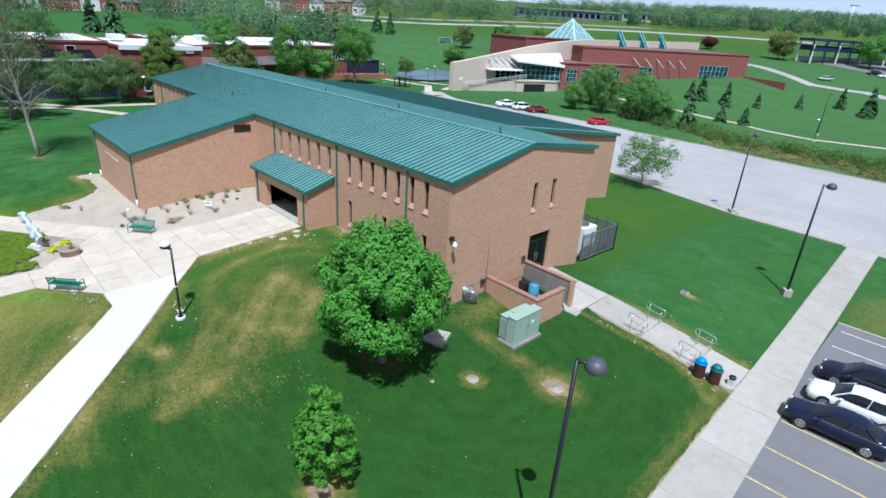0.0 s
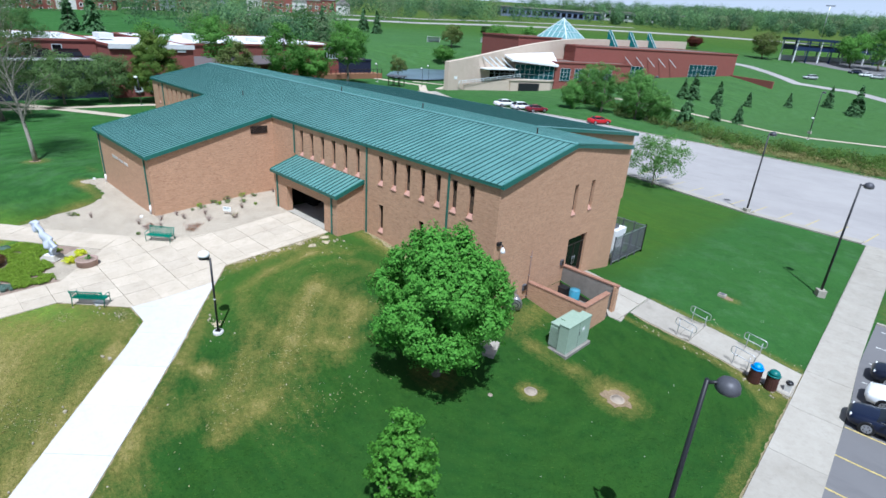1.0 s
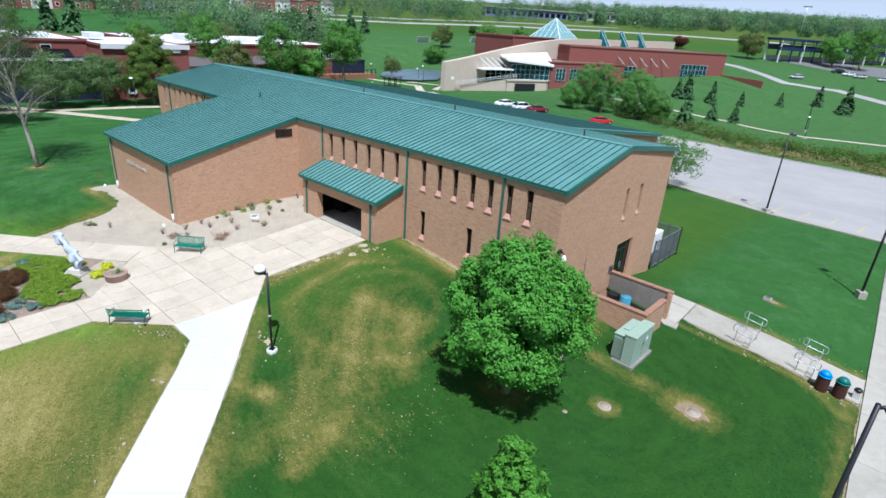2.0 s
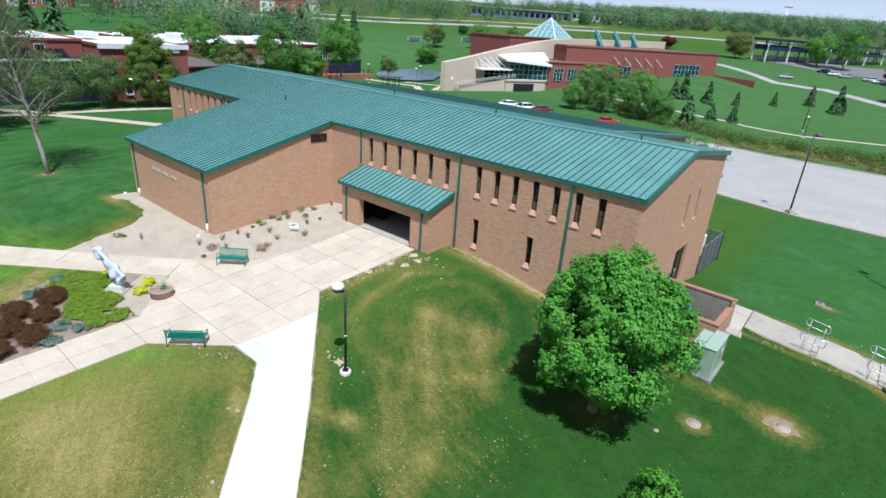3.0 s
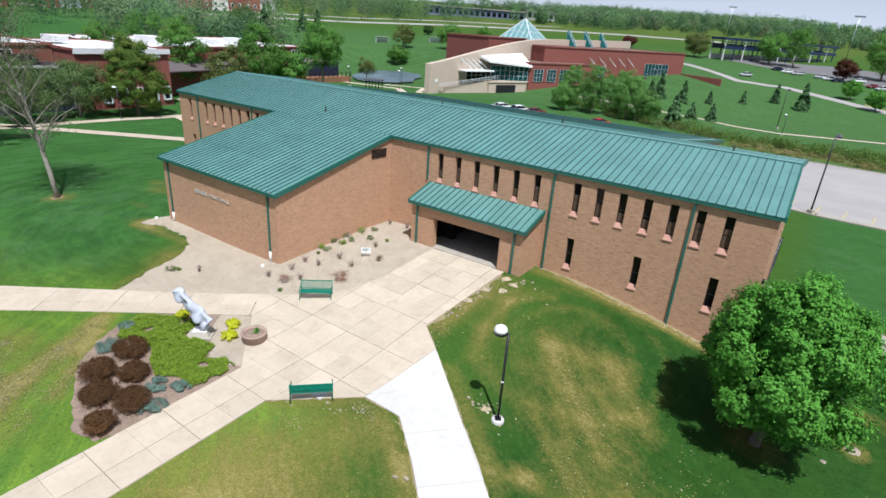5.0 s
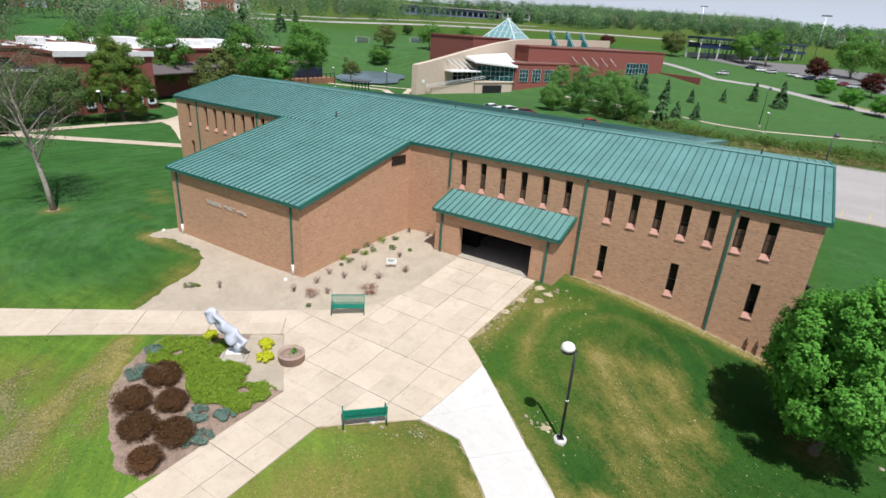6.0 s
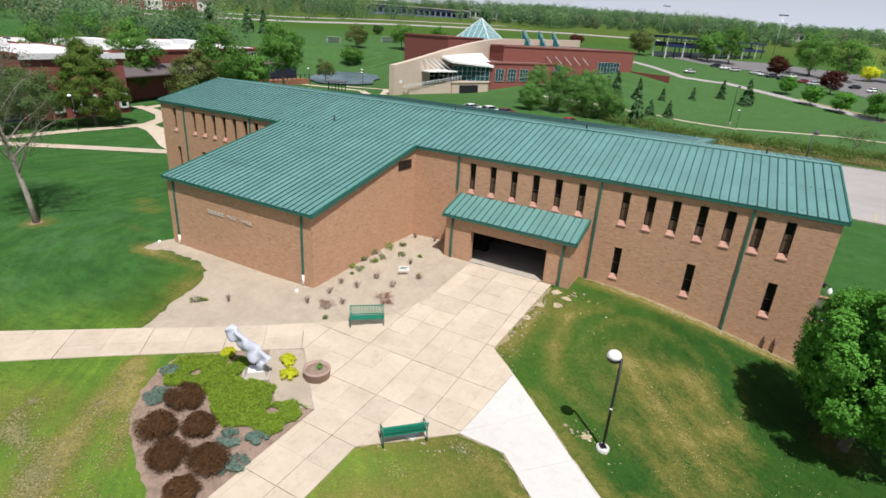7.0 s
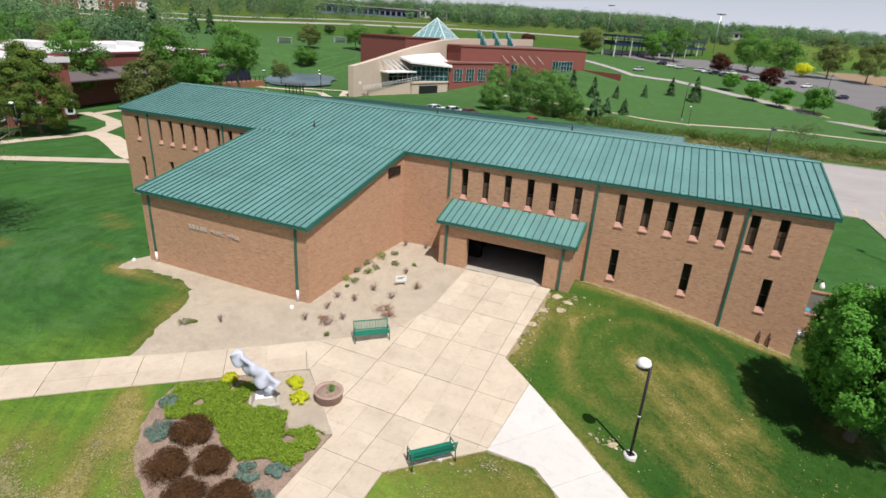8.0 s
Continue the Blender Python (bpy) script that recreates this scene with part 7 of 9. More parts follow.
def fence_yard():
    """A slatted grey screen round the cooling unit behind the hall."""
    th = empty("screen_fence", (25.0, 16.0, -2.6), 0, label="grey slatted metal screen fence behind the hall", category="fence")
    sides = (((25.0, 15.6), (25.1, 20.7)), ((25.1, 20.7), (21.0, 20.7)))
    for (ax, ay), (bx, by) in sides:
        n = 4
        for k in range(n + 1):
            x, y = lerp(ax, bx, k / n) - 25.0, lerp(ay, by, k / n) - 16.0
            part("post", box(bmesh.new(), x - 0.045, x + 0.045, y - 0.045, y + 0.045, -0.9, 2.35), FENCE_GREY, th)
        for z in (0.12, 2.2):
            part("rail", beam(bmesh.new(), (ax - 25.0, ay - 16.0, z + 0.06), (bx - 25.0, by - 16.0, z + 0.06), 0.06, 0.07), STEEL, th)
        for k in range(19):
            z = 0.16 + 0.11 * k
            part("slat", beam(bmesh.new(), (ax - 25.0, ay - 16.0, z), (bx - 25.0, by - 16.0, z), 0.03, 0.05), FENCE_GREY, th)
    th = empty("cooling_unit", (23.4, 17.6, -2.7), 0, label="white metal cooling unit inside the screen fence", category="air conditioner")
    part("case", box(bmesh.new(), -1.0, 1.0, -0.9, 0.9, 0.1, 2.5, 0.03), WHITE, th)
    part("fan_ring", lathe(bmesh.new(), [(0.7, 2.5), (0.7, 2.62), (0.62, 2.62), (0.6, 2.52), (0.05, 2.52)], 24), FENCE_GREY, th)
    part("plinth", box(bmesh.new(), -1.2, 1.2, -1.1, 1.1, -0.4, 0.098), CONCRETE_GREY, th)


fence_yard()


# ---- vehicles ----
CAR_GLASS = glass_material("car_glass", (0.012, 0.014, 0.016), 0.03)
TYRE = plain("tyre_rubber", (0.015, 0.015, 0.015), 0.85)
PAINTS = {}


def paint(name, c):
    if name not in PAINTS:
        m = plain(name + "_car_paint", c, 0.3, 0.0, 0.3, 0.03)
        m.node_tree.nodes["Principled BSDF"].inputs["Coat Weight"].default_value = 0.35
        PAINTS[name] = m
    return PAINTS[name]


SEDAN = [(-2.42, 0.46, 0.60, 0.60), (-2.34, 0.30, 0.70, 0.74), (-2.1, 0.24, 0.78, 0.84), (-1.5, 0.22, 0.88, 0.90), (-0.95, 0.21, 0.94, 0.91), (0.0, 0.21, 0.95, 0.91), (1.2, 0.21, 0.98, 0.91), (1.8, 0.23, 1.01, 0.89), (2.2, 0.28, 0.98, 0.82), (2.36, 0.34, 0.86, 0.72), (2.42, 0.46, 0.70, 0.62)]
SEDAN_TOP = [(-1.2, 0.92, 0.72), (-0.7, 1.20, 0.66), (-0.25, 1.39, 0.60), (0.4, 1.45, 0.59), (1.0, 1.39, 0.58), (1.5, 1.18, 0.63), (1.95, 0.99, 0.68)]
WAGON_TOP = [(-1.3, 0.92, 0.72), (-0.85, 1.22, 0.67), (-0.4, 1.45, 0.62), (0.5, 1.54, 0.61), (1.4, 1.50, 0.60), (1.9, 1.34, 0.62), (2.25, 1.0, 0.68)]


def smooth_rows(keys, n):
    """n rows drawn smoothly through the key rows, evenly along the first column."""
    a = np.array(keys)
    xs = np.linspace(a[0, 0], a[-1, 0], n)
    out = [xs]
    for c in range(1, a.shape[1]):
        m = np.gradient(a[:, c], a[:, 0])
        j = np.clip(np.searchsorted(a[:, 0], xs, "right") - 1, 0, len(a) - 2)
        h = a[j + 1, 0] - a[j, 0]
        t = (xs - a[j, 0]) / h
        out.append((2 * t ** 3 - 3 * t ** 2 + 1) * a[j, c] + (t ** 3 - 2 * t ** 2 + t) * h * m[j] + (3 * t ** 2 - 2 * t ** 3) * a[j + 1, c] + (t ** 3 - t ** 2) * h * m[j + 1])
    return np.stack(out, 1)


def car(at, rz, colour, label, top=SEDAN_TOP, z=None, bed=False, k=1.0):
    """A parked car, nose to -x before it is turned: lofted body, glasshouse with roof, lamps and wheels."""
    th = empty("car", (at[0], at[1], (land(*at) if z is None else z) + 0.04), rz, label=label, category="car")
    bm = bmesh.new()
    rings = []
    half = ((0.86, 0.0), (0.97, 0.18), (1.0, 0.42), (0.99, 0.66), (0.95, 0.86), (0.86, 0.97), (0.55, 1.03), (0.2, 1.05))
    for x, z0, z1, w in smooth_rows(SEDAN, 26):
        side = [(w * a, z0 + (z1 - z0) * b) for a, b in half]
        rings.append([bm.verts.new((x * k, -y, zz)) for y, zz in side] + [bm.verts.new((x * k, y, zz)) for y, zz in side[::-1]])
    for a, b in zip(rings, rings[1:]):
        for i in range(16):
            bm.faces.new((a[i], a[(i + 1) % 16], b[(i + 1) % 16], b[i])).smooth = True
    bm.faces.new(rings[0][::-1]), bm.faces.new(rings[-1])
    bmesh.ops.recalc_face_normals(bm, faces=bm.faces[:])
    part("body", bm, paint(*colour), th)
    glass, shell = bmesh.new(), bmesh.new()
    rows = smooth_rows(top, 19)
    sect = []
    for x, zt, w in rows:
        zb = 0.90
        d = zt - zb
        sect.append([(x * k, -0.80, zb), (x * k, -lerp(0.80, w, 0.55), zb + d * 0.55), (x * k, -w, zb + d * 0.88), (x * k, -w * 0.82, zb + d * 0.985), (x * k, -w * 0.4, zb + d * 1.02), (x * k, w * 0.4, zb + d * 1.02), (x * k, w * 0.82, zb + d * 0.985), (x * k, w, zb + d * 0.88), (x * k, lerp(0.80, w, 0.55), zb + d * 0.55), (x * k, 0.80, zb)])
    ra, rb = top[2][0] - 0.05, top[-3][0] + 0.1
    for a, b in zip(sect, sect[1:]):
        on = ra <= (a[0][0] + b[0][0]) / 2 / k <= rb
        for i in range(9):
            m = shell if on and 2 <= i <= 6 else glass
            m.faces.new([m.verts.new(p) for p in (a[i], a[i + 1], b[i + 1], b[i])]).smooth = True
    for m in (glass, shell):
        bmesh.ops.remove_doubles(m, verts=m.verts[:], dist=0.0005)
        bmesh.ops.recalc_face_normals(m, faces=m.faces[:])
    part("glasshouse", glass, CAR_GLASS, th, "dark car glass")
    part("roof", shell, paint(*colour), th)
    zr = max(r[1] for r in top)
    for s in (-1, 1):
        for x0, x1 in ((top[0][0] + 0.1, ra), (0.35, 0.45), (top[-1][0] - 0.15, rb)):
            w1 = 0.615
            part("pillar", beam(bmesh.new(), (x0 * k, s * 0.80, 0.94), (x1 * k, s * w1, zr - 0.06), 0.06, 0.05), paint(*colour), th)
        part("window_trim", beam(bmesh.new(), (-1.0 * k, s * 0.815, 0.955), (1.75 * k, s * 0.815, 0.975), 0.02, 0.02), STEEL, th, "chrome strip")
        part("headlight", box(bmesh.new(), -2.30 * k, -2.0 * k, s * 0.60 - 0.13, s * 0.60 + 0.13, 0.62, 0.75, 0.04), WHITE, th, "clear headlight")
        part("tail_light", box(bmesh.new(), 2.22 * k, 2.37 * k, s * 0.62 - 0.12, s * 0.62 + 0.12, 0.74, 0.88, 0.02), paint("tail_red", (0.3, 0.01, 0.01)), th, "red tail light")
        part("mirror", box(bmesh.new(), -0.85 * k, -0.7 * k, s * 0.98 - 0.08, s * 0.98 + 0.08, 0.92, 1.04, 0.03), paint(*colour), th)
        for x in (-1.45, 1.4):
            part("wheel_arch", tube(bmesh.new(), [(x * k, s * 0.902, 0.34), (x * k, s * 0.6, 0.34)], 0.39, 22), BLACK, th)
            wh = part("wheel", tube(bmesh.new(), [(x * k, s * 0.915, 0.33), (x * k, s * 0.7, 0.33)], 0.33, 20), TYRE, th, "black tyre")
            part("rim", tube(bmesh.new(), [(x * k, s * 0.925, 0.33), (x * k, s * 0.88, 0.33)], 0.235, 16), STEEL, wh, "alloy rim")
            for q in range(5):
                a = q * 1.2566
                part("spoke_gap", box(bmesh.new(), x * k + 0.14 * math.cos(a) - 0.03, x * k + 0.14 * math.cos(a) + 0.03, s * 0.926 - 0.004, s * 0.926 + 0.004, 0.33 + 0.14 * math.sin(a) - 0.03, 0.33 + 0.14 * math.sin(a) + 0.03), BLACK, wh)
    return th


car((44.75, 9.7), 3, ("navy", (0.006, 0.010, 0.028)), "dark blue saloon car parked nose to the footpath")
car((45.1, 12.7), 3, ("white", (0.75, 0.76, 0.76)), "white estate car parked nose to the footpath", WAGON_TOP)
car((44.95, 15.7), 3, ("black", (0.005, 0.007, 0.018)), "black estate car parked nose to the footpath", WAGON_TOP)
car((-29.8, 70.3), 250, ("white", (0.75, 0.76, 0.76)), "white pickup truck parked behind the hall", SEDAN_TOP, None, True, 1.15)
car((-25.9, 70.6), 250, ("white", (0.75, 0.76, 0.76)), "white car parked behind the hall", WAGON_TOP)
car((-22.9, 71.6), 250, ("maroon", (0.16, 0.012, 0.02)), "dark red car parked behind the hall")
car((-11.0, 76.3), 245, ("red", (0.45, 0.01, 0.015)), "bright red car parked at the far kerb")
FAR_CARS = ((18, 238, "silver"), (21, 235, "white"), (24, 232.5, "navy"), (28, 229, "black"), (31, 240, "white"), (35, 226, "maroon"), (38, 222, "silver"), (52, 228, "black"), (57, 224, "white"), (45, 236, "silver"), (2, 245, "navy"), (6, 242, "white"), (10, 240, "silver"), (66, 206, "black"), (-4, 205, "silver"))
TONES = {"silver": (0.45, 0.46, 0.47), "white": (0.75, 0.76, 0.76), "navy": (0.012, 0.016, 0.03), "black": (0.012, 0.014, 0.02), "maroon": (0.16, 0.012, 0.02)}
for i, (x, y, c) in enumerate(FAR_CARS):
    car((x, y), 35 + 7 * (i % 3), (c, TONES[c]), c.replace("maroon", "dark red").replace("navy", "dark blue") + " car in the distant car park", SEDAN_TOP if i % 2 else WAGON_TOP)

# ---- roads, paths and water beyond ----
LOT_FAR = [(-20, 246), (16, 252), (46, 218), (74, 186), (96, 158), (150, 150), (160, 210), (110, 262), (60, 290), (20, 300), (-10, 280)]
sheet("road_far_car_park", LOT_FAR, ASPHALT, 0.06, "grey asphalt car park beyond the lawns", "car park", 8.0)
path_strip("path_field_road", [(-60, 215), (-25, 205), (-4, 190), (10, 196), (30, 182), (50, 168), (66, 148), (90, 130)], 5.0, "grey drive past the far building", ASPHALT_OLD)
path_strip("path_yellow_kerb", [(33, 184.6), (52.8, 170.4), (68.6, 150.4), (91.5, 132.6)], 0.7, "yellow-painted kerb along the drive", LINE_YELLOW)
path_strip("path_field", [(-30, 112), (0, 118), (16.9, 115), (38.8, 124), (60, 122), (90, 112)], 1.8, "thin pale footpath across the field")
path_strip("road_far", [(-330, 90), (-260, 150), (-203, 205), (-176, 252), (-127, 303), (-90, 330), (-40, 352)], 11.0, "far grey road along the hillside", ASPHALT_OLD)
path_strip("road_far_upper", [(-330, 135), (-270, 190), (-226, 228), (-197, 281), (-140, 340)], 7.0, "second far road along the hillside", ASPHALT_OLD)
path_strip("path_pond", [(-95, 74), (-78, 76), (-64, 78), (-55, 70), (-47, 66)], 2.0, "tan footpath beside the pond")
path_strip("path_pond_north", [(-72, 82), (-62, 86), (-56, 76)], 1.8, "tan footpath by the white wall")
path_strip("path_apron", [(-54, 70), (-46, 66), (-38, 63)], 5.0, "pale concrete apron at the end of the car park", CONCRETE_GREY)


def water_material(name, sky_tint):
    """Still water with a light breeze on it, the sky's reflection put into its base colour."""
    m, nt, n = shader(name, 0.3, 0.0, 0.5)
    # mottled grey-blue paints the pale sky reflection
    c = mixed(nt, ramp(nt, noise_node(nt, 0.12, 4, 0.6), 0.4, 0.6), sky_tint, tuple(v * 1.5 for v in sky_tint))
    nt.links.new(c, n.inputs["Base Color"])
    n.inputs["IOR"].default_value = 1.33
    bump(nt, n, noise_node(nt, 1.4, 3), 0.25, 0.1)
    return m


WATER = water_material("pond_water", (0.085, 0.115, 0.135))
sheet("water_pond", [*ragged([(-74, 82.5), (-80, 80.5), (-87, 85), (-93, 92), (-99, 103), (-100, 112), (-95, 118), (-86, 115), (-80, 108), (-76, 100), (-71, 92), (-72, 86), (-74, 82.5)], 0.5, 1.6)], WATER, 0.4, "grey reflecting pond", "pond", 4.0)

# ---- the arts building with the glass pyramid ----
CREAM = concrete("cream_panel", (0.52, 0.43, 0.34), (0.47, 0.385, 0.30))
MEMBRANE = plain("brown_roof_membrane", (0.17, 0.12, 0.10), 0.9)
MULLION = plain("white_mullion", (0.62, 0.68, 0.68), 0.4, 0.1)


def block(name, outline, z0, z1, material, parent, roof_mat=None, lip=0.4):
    """A plain building block with a parapet and a sunken flat roof."""
    ob = part(name, prism(bmesh.new(), outline, z0, z1), material, parent)
    cx, cy = sum(p[0] for p in outline) / len(outline), sum(p[1] for p in outline) / len(outline)
    inner = [(lerp(cx, x, 0.985), lerp(cy, y, 0.985)) for x, y in outline]
    part("roof", prism(bmesh.new(), inner, z1 - 0.02, z1 + 0.06), roof_mat or MEMBRANE, ob)
    bm = bmesh.new()
    for a, b in zip(outline, outline[1:] + outline[:1]):
        beam(bm, (*a, z1 + 0.2), (*b, z1 + 0.2), 0.4, 0.35)
    part("parapet", bm, material, ob)
    return ob


def glazing(parent, a, b, z0, z1, nx, nz, off=0.12, glass=GLASS_TEAL, bar=0.055, name="window"):
    """A gridded window on the line a-b, standing off the wall to its right."""
    a, b = Vector(a), Vector(b)
    d = (b - a).normalized()
    o = Vector((d.y, -d.x)) * off
    ln = (b - a).length
    bm = bmesh.new()
    v = [bm.verts.new((*(p + o), z)) for p, z in ((a, z0), (b, z0), (b, z1), (a, z1))]
    bm.faces.new(v)
    w = part(name, bm, glass, parent)
    bm = bmesh.new()
    for k in range(nx + 1):
        p = a + d * ln * k / nx + o * 1.3
        beam(bm, (*(p - d * bar / 2), z1), (*(p + d * bar / 2), z1), bar, z1 - z0)
    for k in range(nz + 1):
        z = lerp(z0, z1, k / nz) + bar / 2
        beam(bm, (*(a + o * 1.35), z), (*(b + o * 1.35), z), bar, bar)
    part("mullion", bm, MULLION, w)
    return w


arts = empty("arts_building", (0, 0, 0), 0, label="modern red brick and cream arts building with a glass pyramid", category="building")
A, B = Vector((-53.8, 77.0)), Vector((-46.0, 198.0))
N = 26
bm = bmesh.new()
top = lambda s: 5.8 + 6.9 * math.sin(min(1.0, s / 0.5) * math.pi / 2) ** 1.15 + 1.6 * max(0, s - 0.5)
lo, hi, lo2, hi2 = [], [], [], []
for k in range(N + 1):
    p = A.lerp(B, k / N)
    lo.append(bm.verts.new((p.x, p.y, -3.0)))
    hi.append(bm.verts.new((p.x, p.y, top(k / N))))
    lo2.append(bm.verts.new((p.x - 1.4, p.y, -3.0)))
    hi2.append(bm.verts.new((p.x - 1.4, p.y, top(k / N))))
for k in range(N):
    bm.faces.new((lo[k], lo[k + 1], hi[k + 1], hi[k]))
    bm.faces.new((lo2[k + 1], lo2[k], hi2[k], hi2[k + 1]))
    bm.faces.new((hi[k], hi[k + 1], hi2[k + 1], hi2[k]))
bm.faces.new((lo[0], hi[0], hi2[0], lo2[0]))
bm.faces.new((lo[-1], lo2[-1], hi2[-1], hi[-1]))
part("curved_wall", bm, CREAM, arts, "cream panelled wall with a rising top")
block("rear_block", [(-74, 112), (-57, 108), (-54.5, 140), (-72, 142)], -2, 12.3, RED_BRICK, arts)
block("upper_block", [(-50.5, 122.0), (-45.0, 119.0), (-20.0, 176.0), (-24.0, 182.0), (-46.6, 190.0)], -2, 10.8, RED_BRICK, arts)
low_block = block("lower_block", [(-51.5, 112.0), (-43.3, 107.6), (-33.5, 131.0), (-40.0, 134.0), (-50.5, 124.0)], -3, 6.6, RED_BRICK, arts)
LD = Vector((9.8, 23.4)).normalized()
LA = Vector((-43.3, 107.6))
for s in (1.6, 6.3, 11.0, 15.7):
    glazing(low_block, LA + LD * s, LA + LD * (s + 3.2), 1.9, 5.1, 3, 3)
UD = Vector((25.0, 57.0)).normalized()
UA = Vector((-45.0, 119.0))
glazing(arts, UA + UD * 43.0, UA + UD * 54.5, 2.6, 7.2, 7, 3)
glazing(arts, UA + UD * 19.0, UA + UD * 25.0, 3.0, 6.0, 4, 2)
for k in range(5):
    p = UA + UD * (17.5 + 4.2 * k)
    o = Vector((UD.y, -UD.x))
    part("slanted_beam", beam(bmesh.new(), (*(p + o * 0.2), 8.6), (*(p + o * 2.0 + UD * 1.6), 6.3), 0.16, 0.2), MULLION, arts)
# entrance: podium, glass front, sloping white roof, slanted beams, ramp
block("podium", [(-53.0, 96.0), (-47.5, 94.0), (-42.9, 105.5), (-43.5, 107.5), (-52.0, 112.0)], -3, 1.8, CREAM, arts, CREAM)
glazing(arts, (-50.0, 98.5), (-43.6, 107.3), 1.9, 5.6, 8, 3)
glazing(arts, (-53.0, 91.5), (-50.0, 98.5), 1.9, 4.2, 5, 2, 0.1, GLASS)
part("entrance_roof", slab_under(bmesh.new(), [(-53.2, 97.0, 7.9), (-48.5, 95.0, 6.9), (-42.6, 107.8, 5.9), (-50.5, 116.0, 8.6)], 0.5), WHITE, arts, "white sloping entrance roof")
for k in range(4):
    p = Vector((-52.9, 88.5 + 2.4 * k))
    part("slanted_beam", beam(bmesh.new(), (p.x, p.y, 7.2), (p.x + 3.0, p.y + 2.2, 4.4), 0.3, 0.3), MULLION, arts)
part("ledge", slab_under(bmesh.new(), [(-53.3, 88.0, 4.5), (-50.6, 87.0, 4.5), (-47.6, 96.5, 4.5), (-53.0, 98.0, 4.5)], 0.3), WHITE, arts)
part("ramp_wall", beam(bmesh.new(), (-53.0, 82.0, 0.4), (-47.0, 97.0, 2.2), 0.35, 3.5), CREAM, arts)
bm = bmesh.new()
for k in range(19):
    p = Vector((-52.9, 80.0, 0.2)).lerp(Vector((-46.8, 97.0, 2.2)), k / 18)
    tube(bm, [p, p + Vector((0, 0, 1.1))], 0.05, 5)
beam(bm, (-52.9, 80.0, 1.35), (-46.8, 97.0, 3.35), 0.1, 0.1)
beam(bm, (-52.9, 80.0, 0.85), (-46.8, 97.0, 2.85), 0.06, 0.06)
part("railing", bm, MULLION, arts)
# no opening is cut: a black box paints the underpass's shade
part("underpass", beam(bmesh.new(), (-46.5, 96.2, 1.1), (-44.2, 102.0, 1.1), 0.4, 2.9), BLACK, arts, "black panel painted as the shaded underpass opening")
part("low_wall", beam(bmesh.new(), (-21.0, 175.5, 4.6), (-6.2, 171.0, 4.2), 0.5, 3.5), RED_BRICK, arts)
part("wall_plaque", box(bmesh.new(), -53.72, -53.6, 79.0, 80.2, 1.7, 2.4), WHITE, arts)


def pyramid(cx, cy, z, half, h, parent):
    base = [Vector((cx + half * sx, cy + half * sy, z)) for sx, sy in ((-1, -1), (1, -1), (1, 1), (-1, 1))]
    apex = Vector((cx, cy, z + h))
    py = part("glass_pyramid", box(bmesh.new(), cx - half - 0.5, cx + half + 0.5, cy - half - 0.5, cy + half + 0.5, z - 1.0, z), MULLION, parent)
    for i in range(4):
        a, b = base[i], base[(i + 1) % 4]
        bm = bmesh.new()
        bm.faces.new([bm.verts.new(p) for p in (a, b, apex)])
        part("pane", bm, GLASS_SKY, py)
        bm = bmesh.new()
        beam(bm, a + Vector((0, 0, 0.15)), apex + Vector((0, 0, 0.15)), 0.3, 0.3)
        for k in range(1, 6):
            s = a.lerp(b, k / 6)
            e = apex.lerp(b if k > 3 else a, abs(k - 3) / 3)
            e = s.lerp(apex, 1.0) if k == 3 else s + (apex - (a + b) / 2) * (1 - abs(k - 3) / 3)
            beam(bm, s + Vector((0, 0, 0.08)), e + Vector((0, 0, 0.08)), 0.16, 0.14)
        for k in (1, 2):
            beam(bm, a.lerp(apex, k / 3) + Vector((0, 0, 0.08)), b.lerp(apex, k / 3) + Vector((0, 0, 0.08)), 0.14, 0.14)
        part("mullion", bm, MULLION, py)


GLASS_FIN = glass_material("green_glass", (0.02, 0.13, 0.13), 0.1, 0.2)
GLASS_SKY = glass_material("sky_glass", (0.16, 0.30, 0.30), 0.06)
pyramid(-59.5, 133.0, 12.3, 5.5, 5.8, arts)
for y in (146.5, 158.5, 170.5):
    x = -50.6 + (y - 146) * 0.08
    bm = bmesh.new()
    v = [bm.verts.new(p) for p in ((x, y - 0.9, 10.9), (x, y + 0.9, 10.9), (x, y - 0.9, 15.6), (x + 3.2, y - 0.9, 10.9), (x + 3.2, y + 0.9, 10.9), (x, y + 0.9, 15.6))]
    for f in ((0, 3, 2), (1, 5, 4), (3, 4, 5, 2), (0, 2, 5, 1)):
        bm.faces.new([v[i] for i in f])
    sk = part("skylight", bm, GLASS_FIN, arts, "triangular glass skylight")
    bm = bmesh.new()
    for dy in (-0.9, 0.9):
        beam(bm, (x, y + dy, 15.8), (x + 3.4, y + dy, 11.0), 0.14, 0.14)
        beam(bm, (x - 0.01, y + dy, 15.8), (x, y + dy + 0.01, 10.9), 0.14, 0.14)
    part("mullion", bm, MULLION, sk)

# ---- the red brick college building to the west ----
college = empty("college_building", (0, 0, 0), 0, label="low red brick college building with white flat roofs", category="building")
ROOF_WHITE = plain("white_roof_membrane", (0.66, 0.66, 0.65), 0.8, 0, 0.2, 0.12, 0.3, 8)
front = block("front_block", [(-88, 6.2), (-65.0, 6.2), (-65.0, 20.2), (-88, 20.2)], -3, 7.55, RED_BRICK, college, ROOF_WHITE)
side = block("side_block", [(-96, -34), (-71.5, -34), (-71.5, 6.1), (-96, 6.1)], -3, 7.8, RED_BRICK, college, ROOF_WHITE)
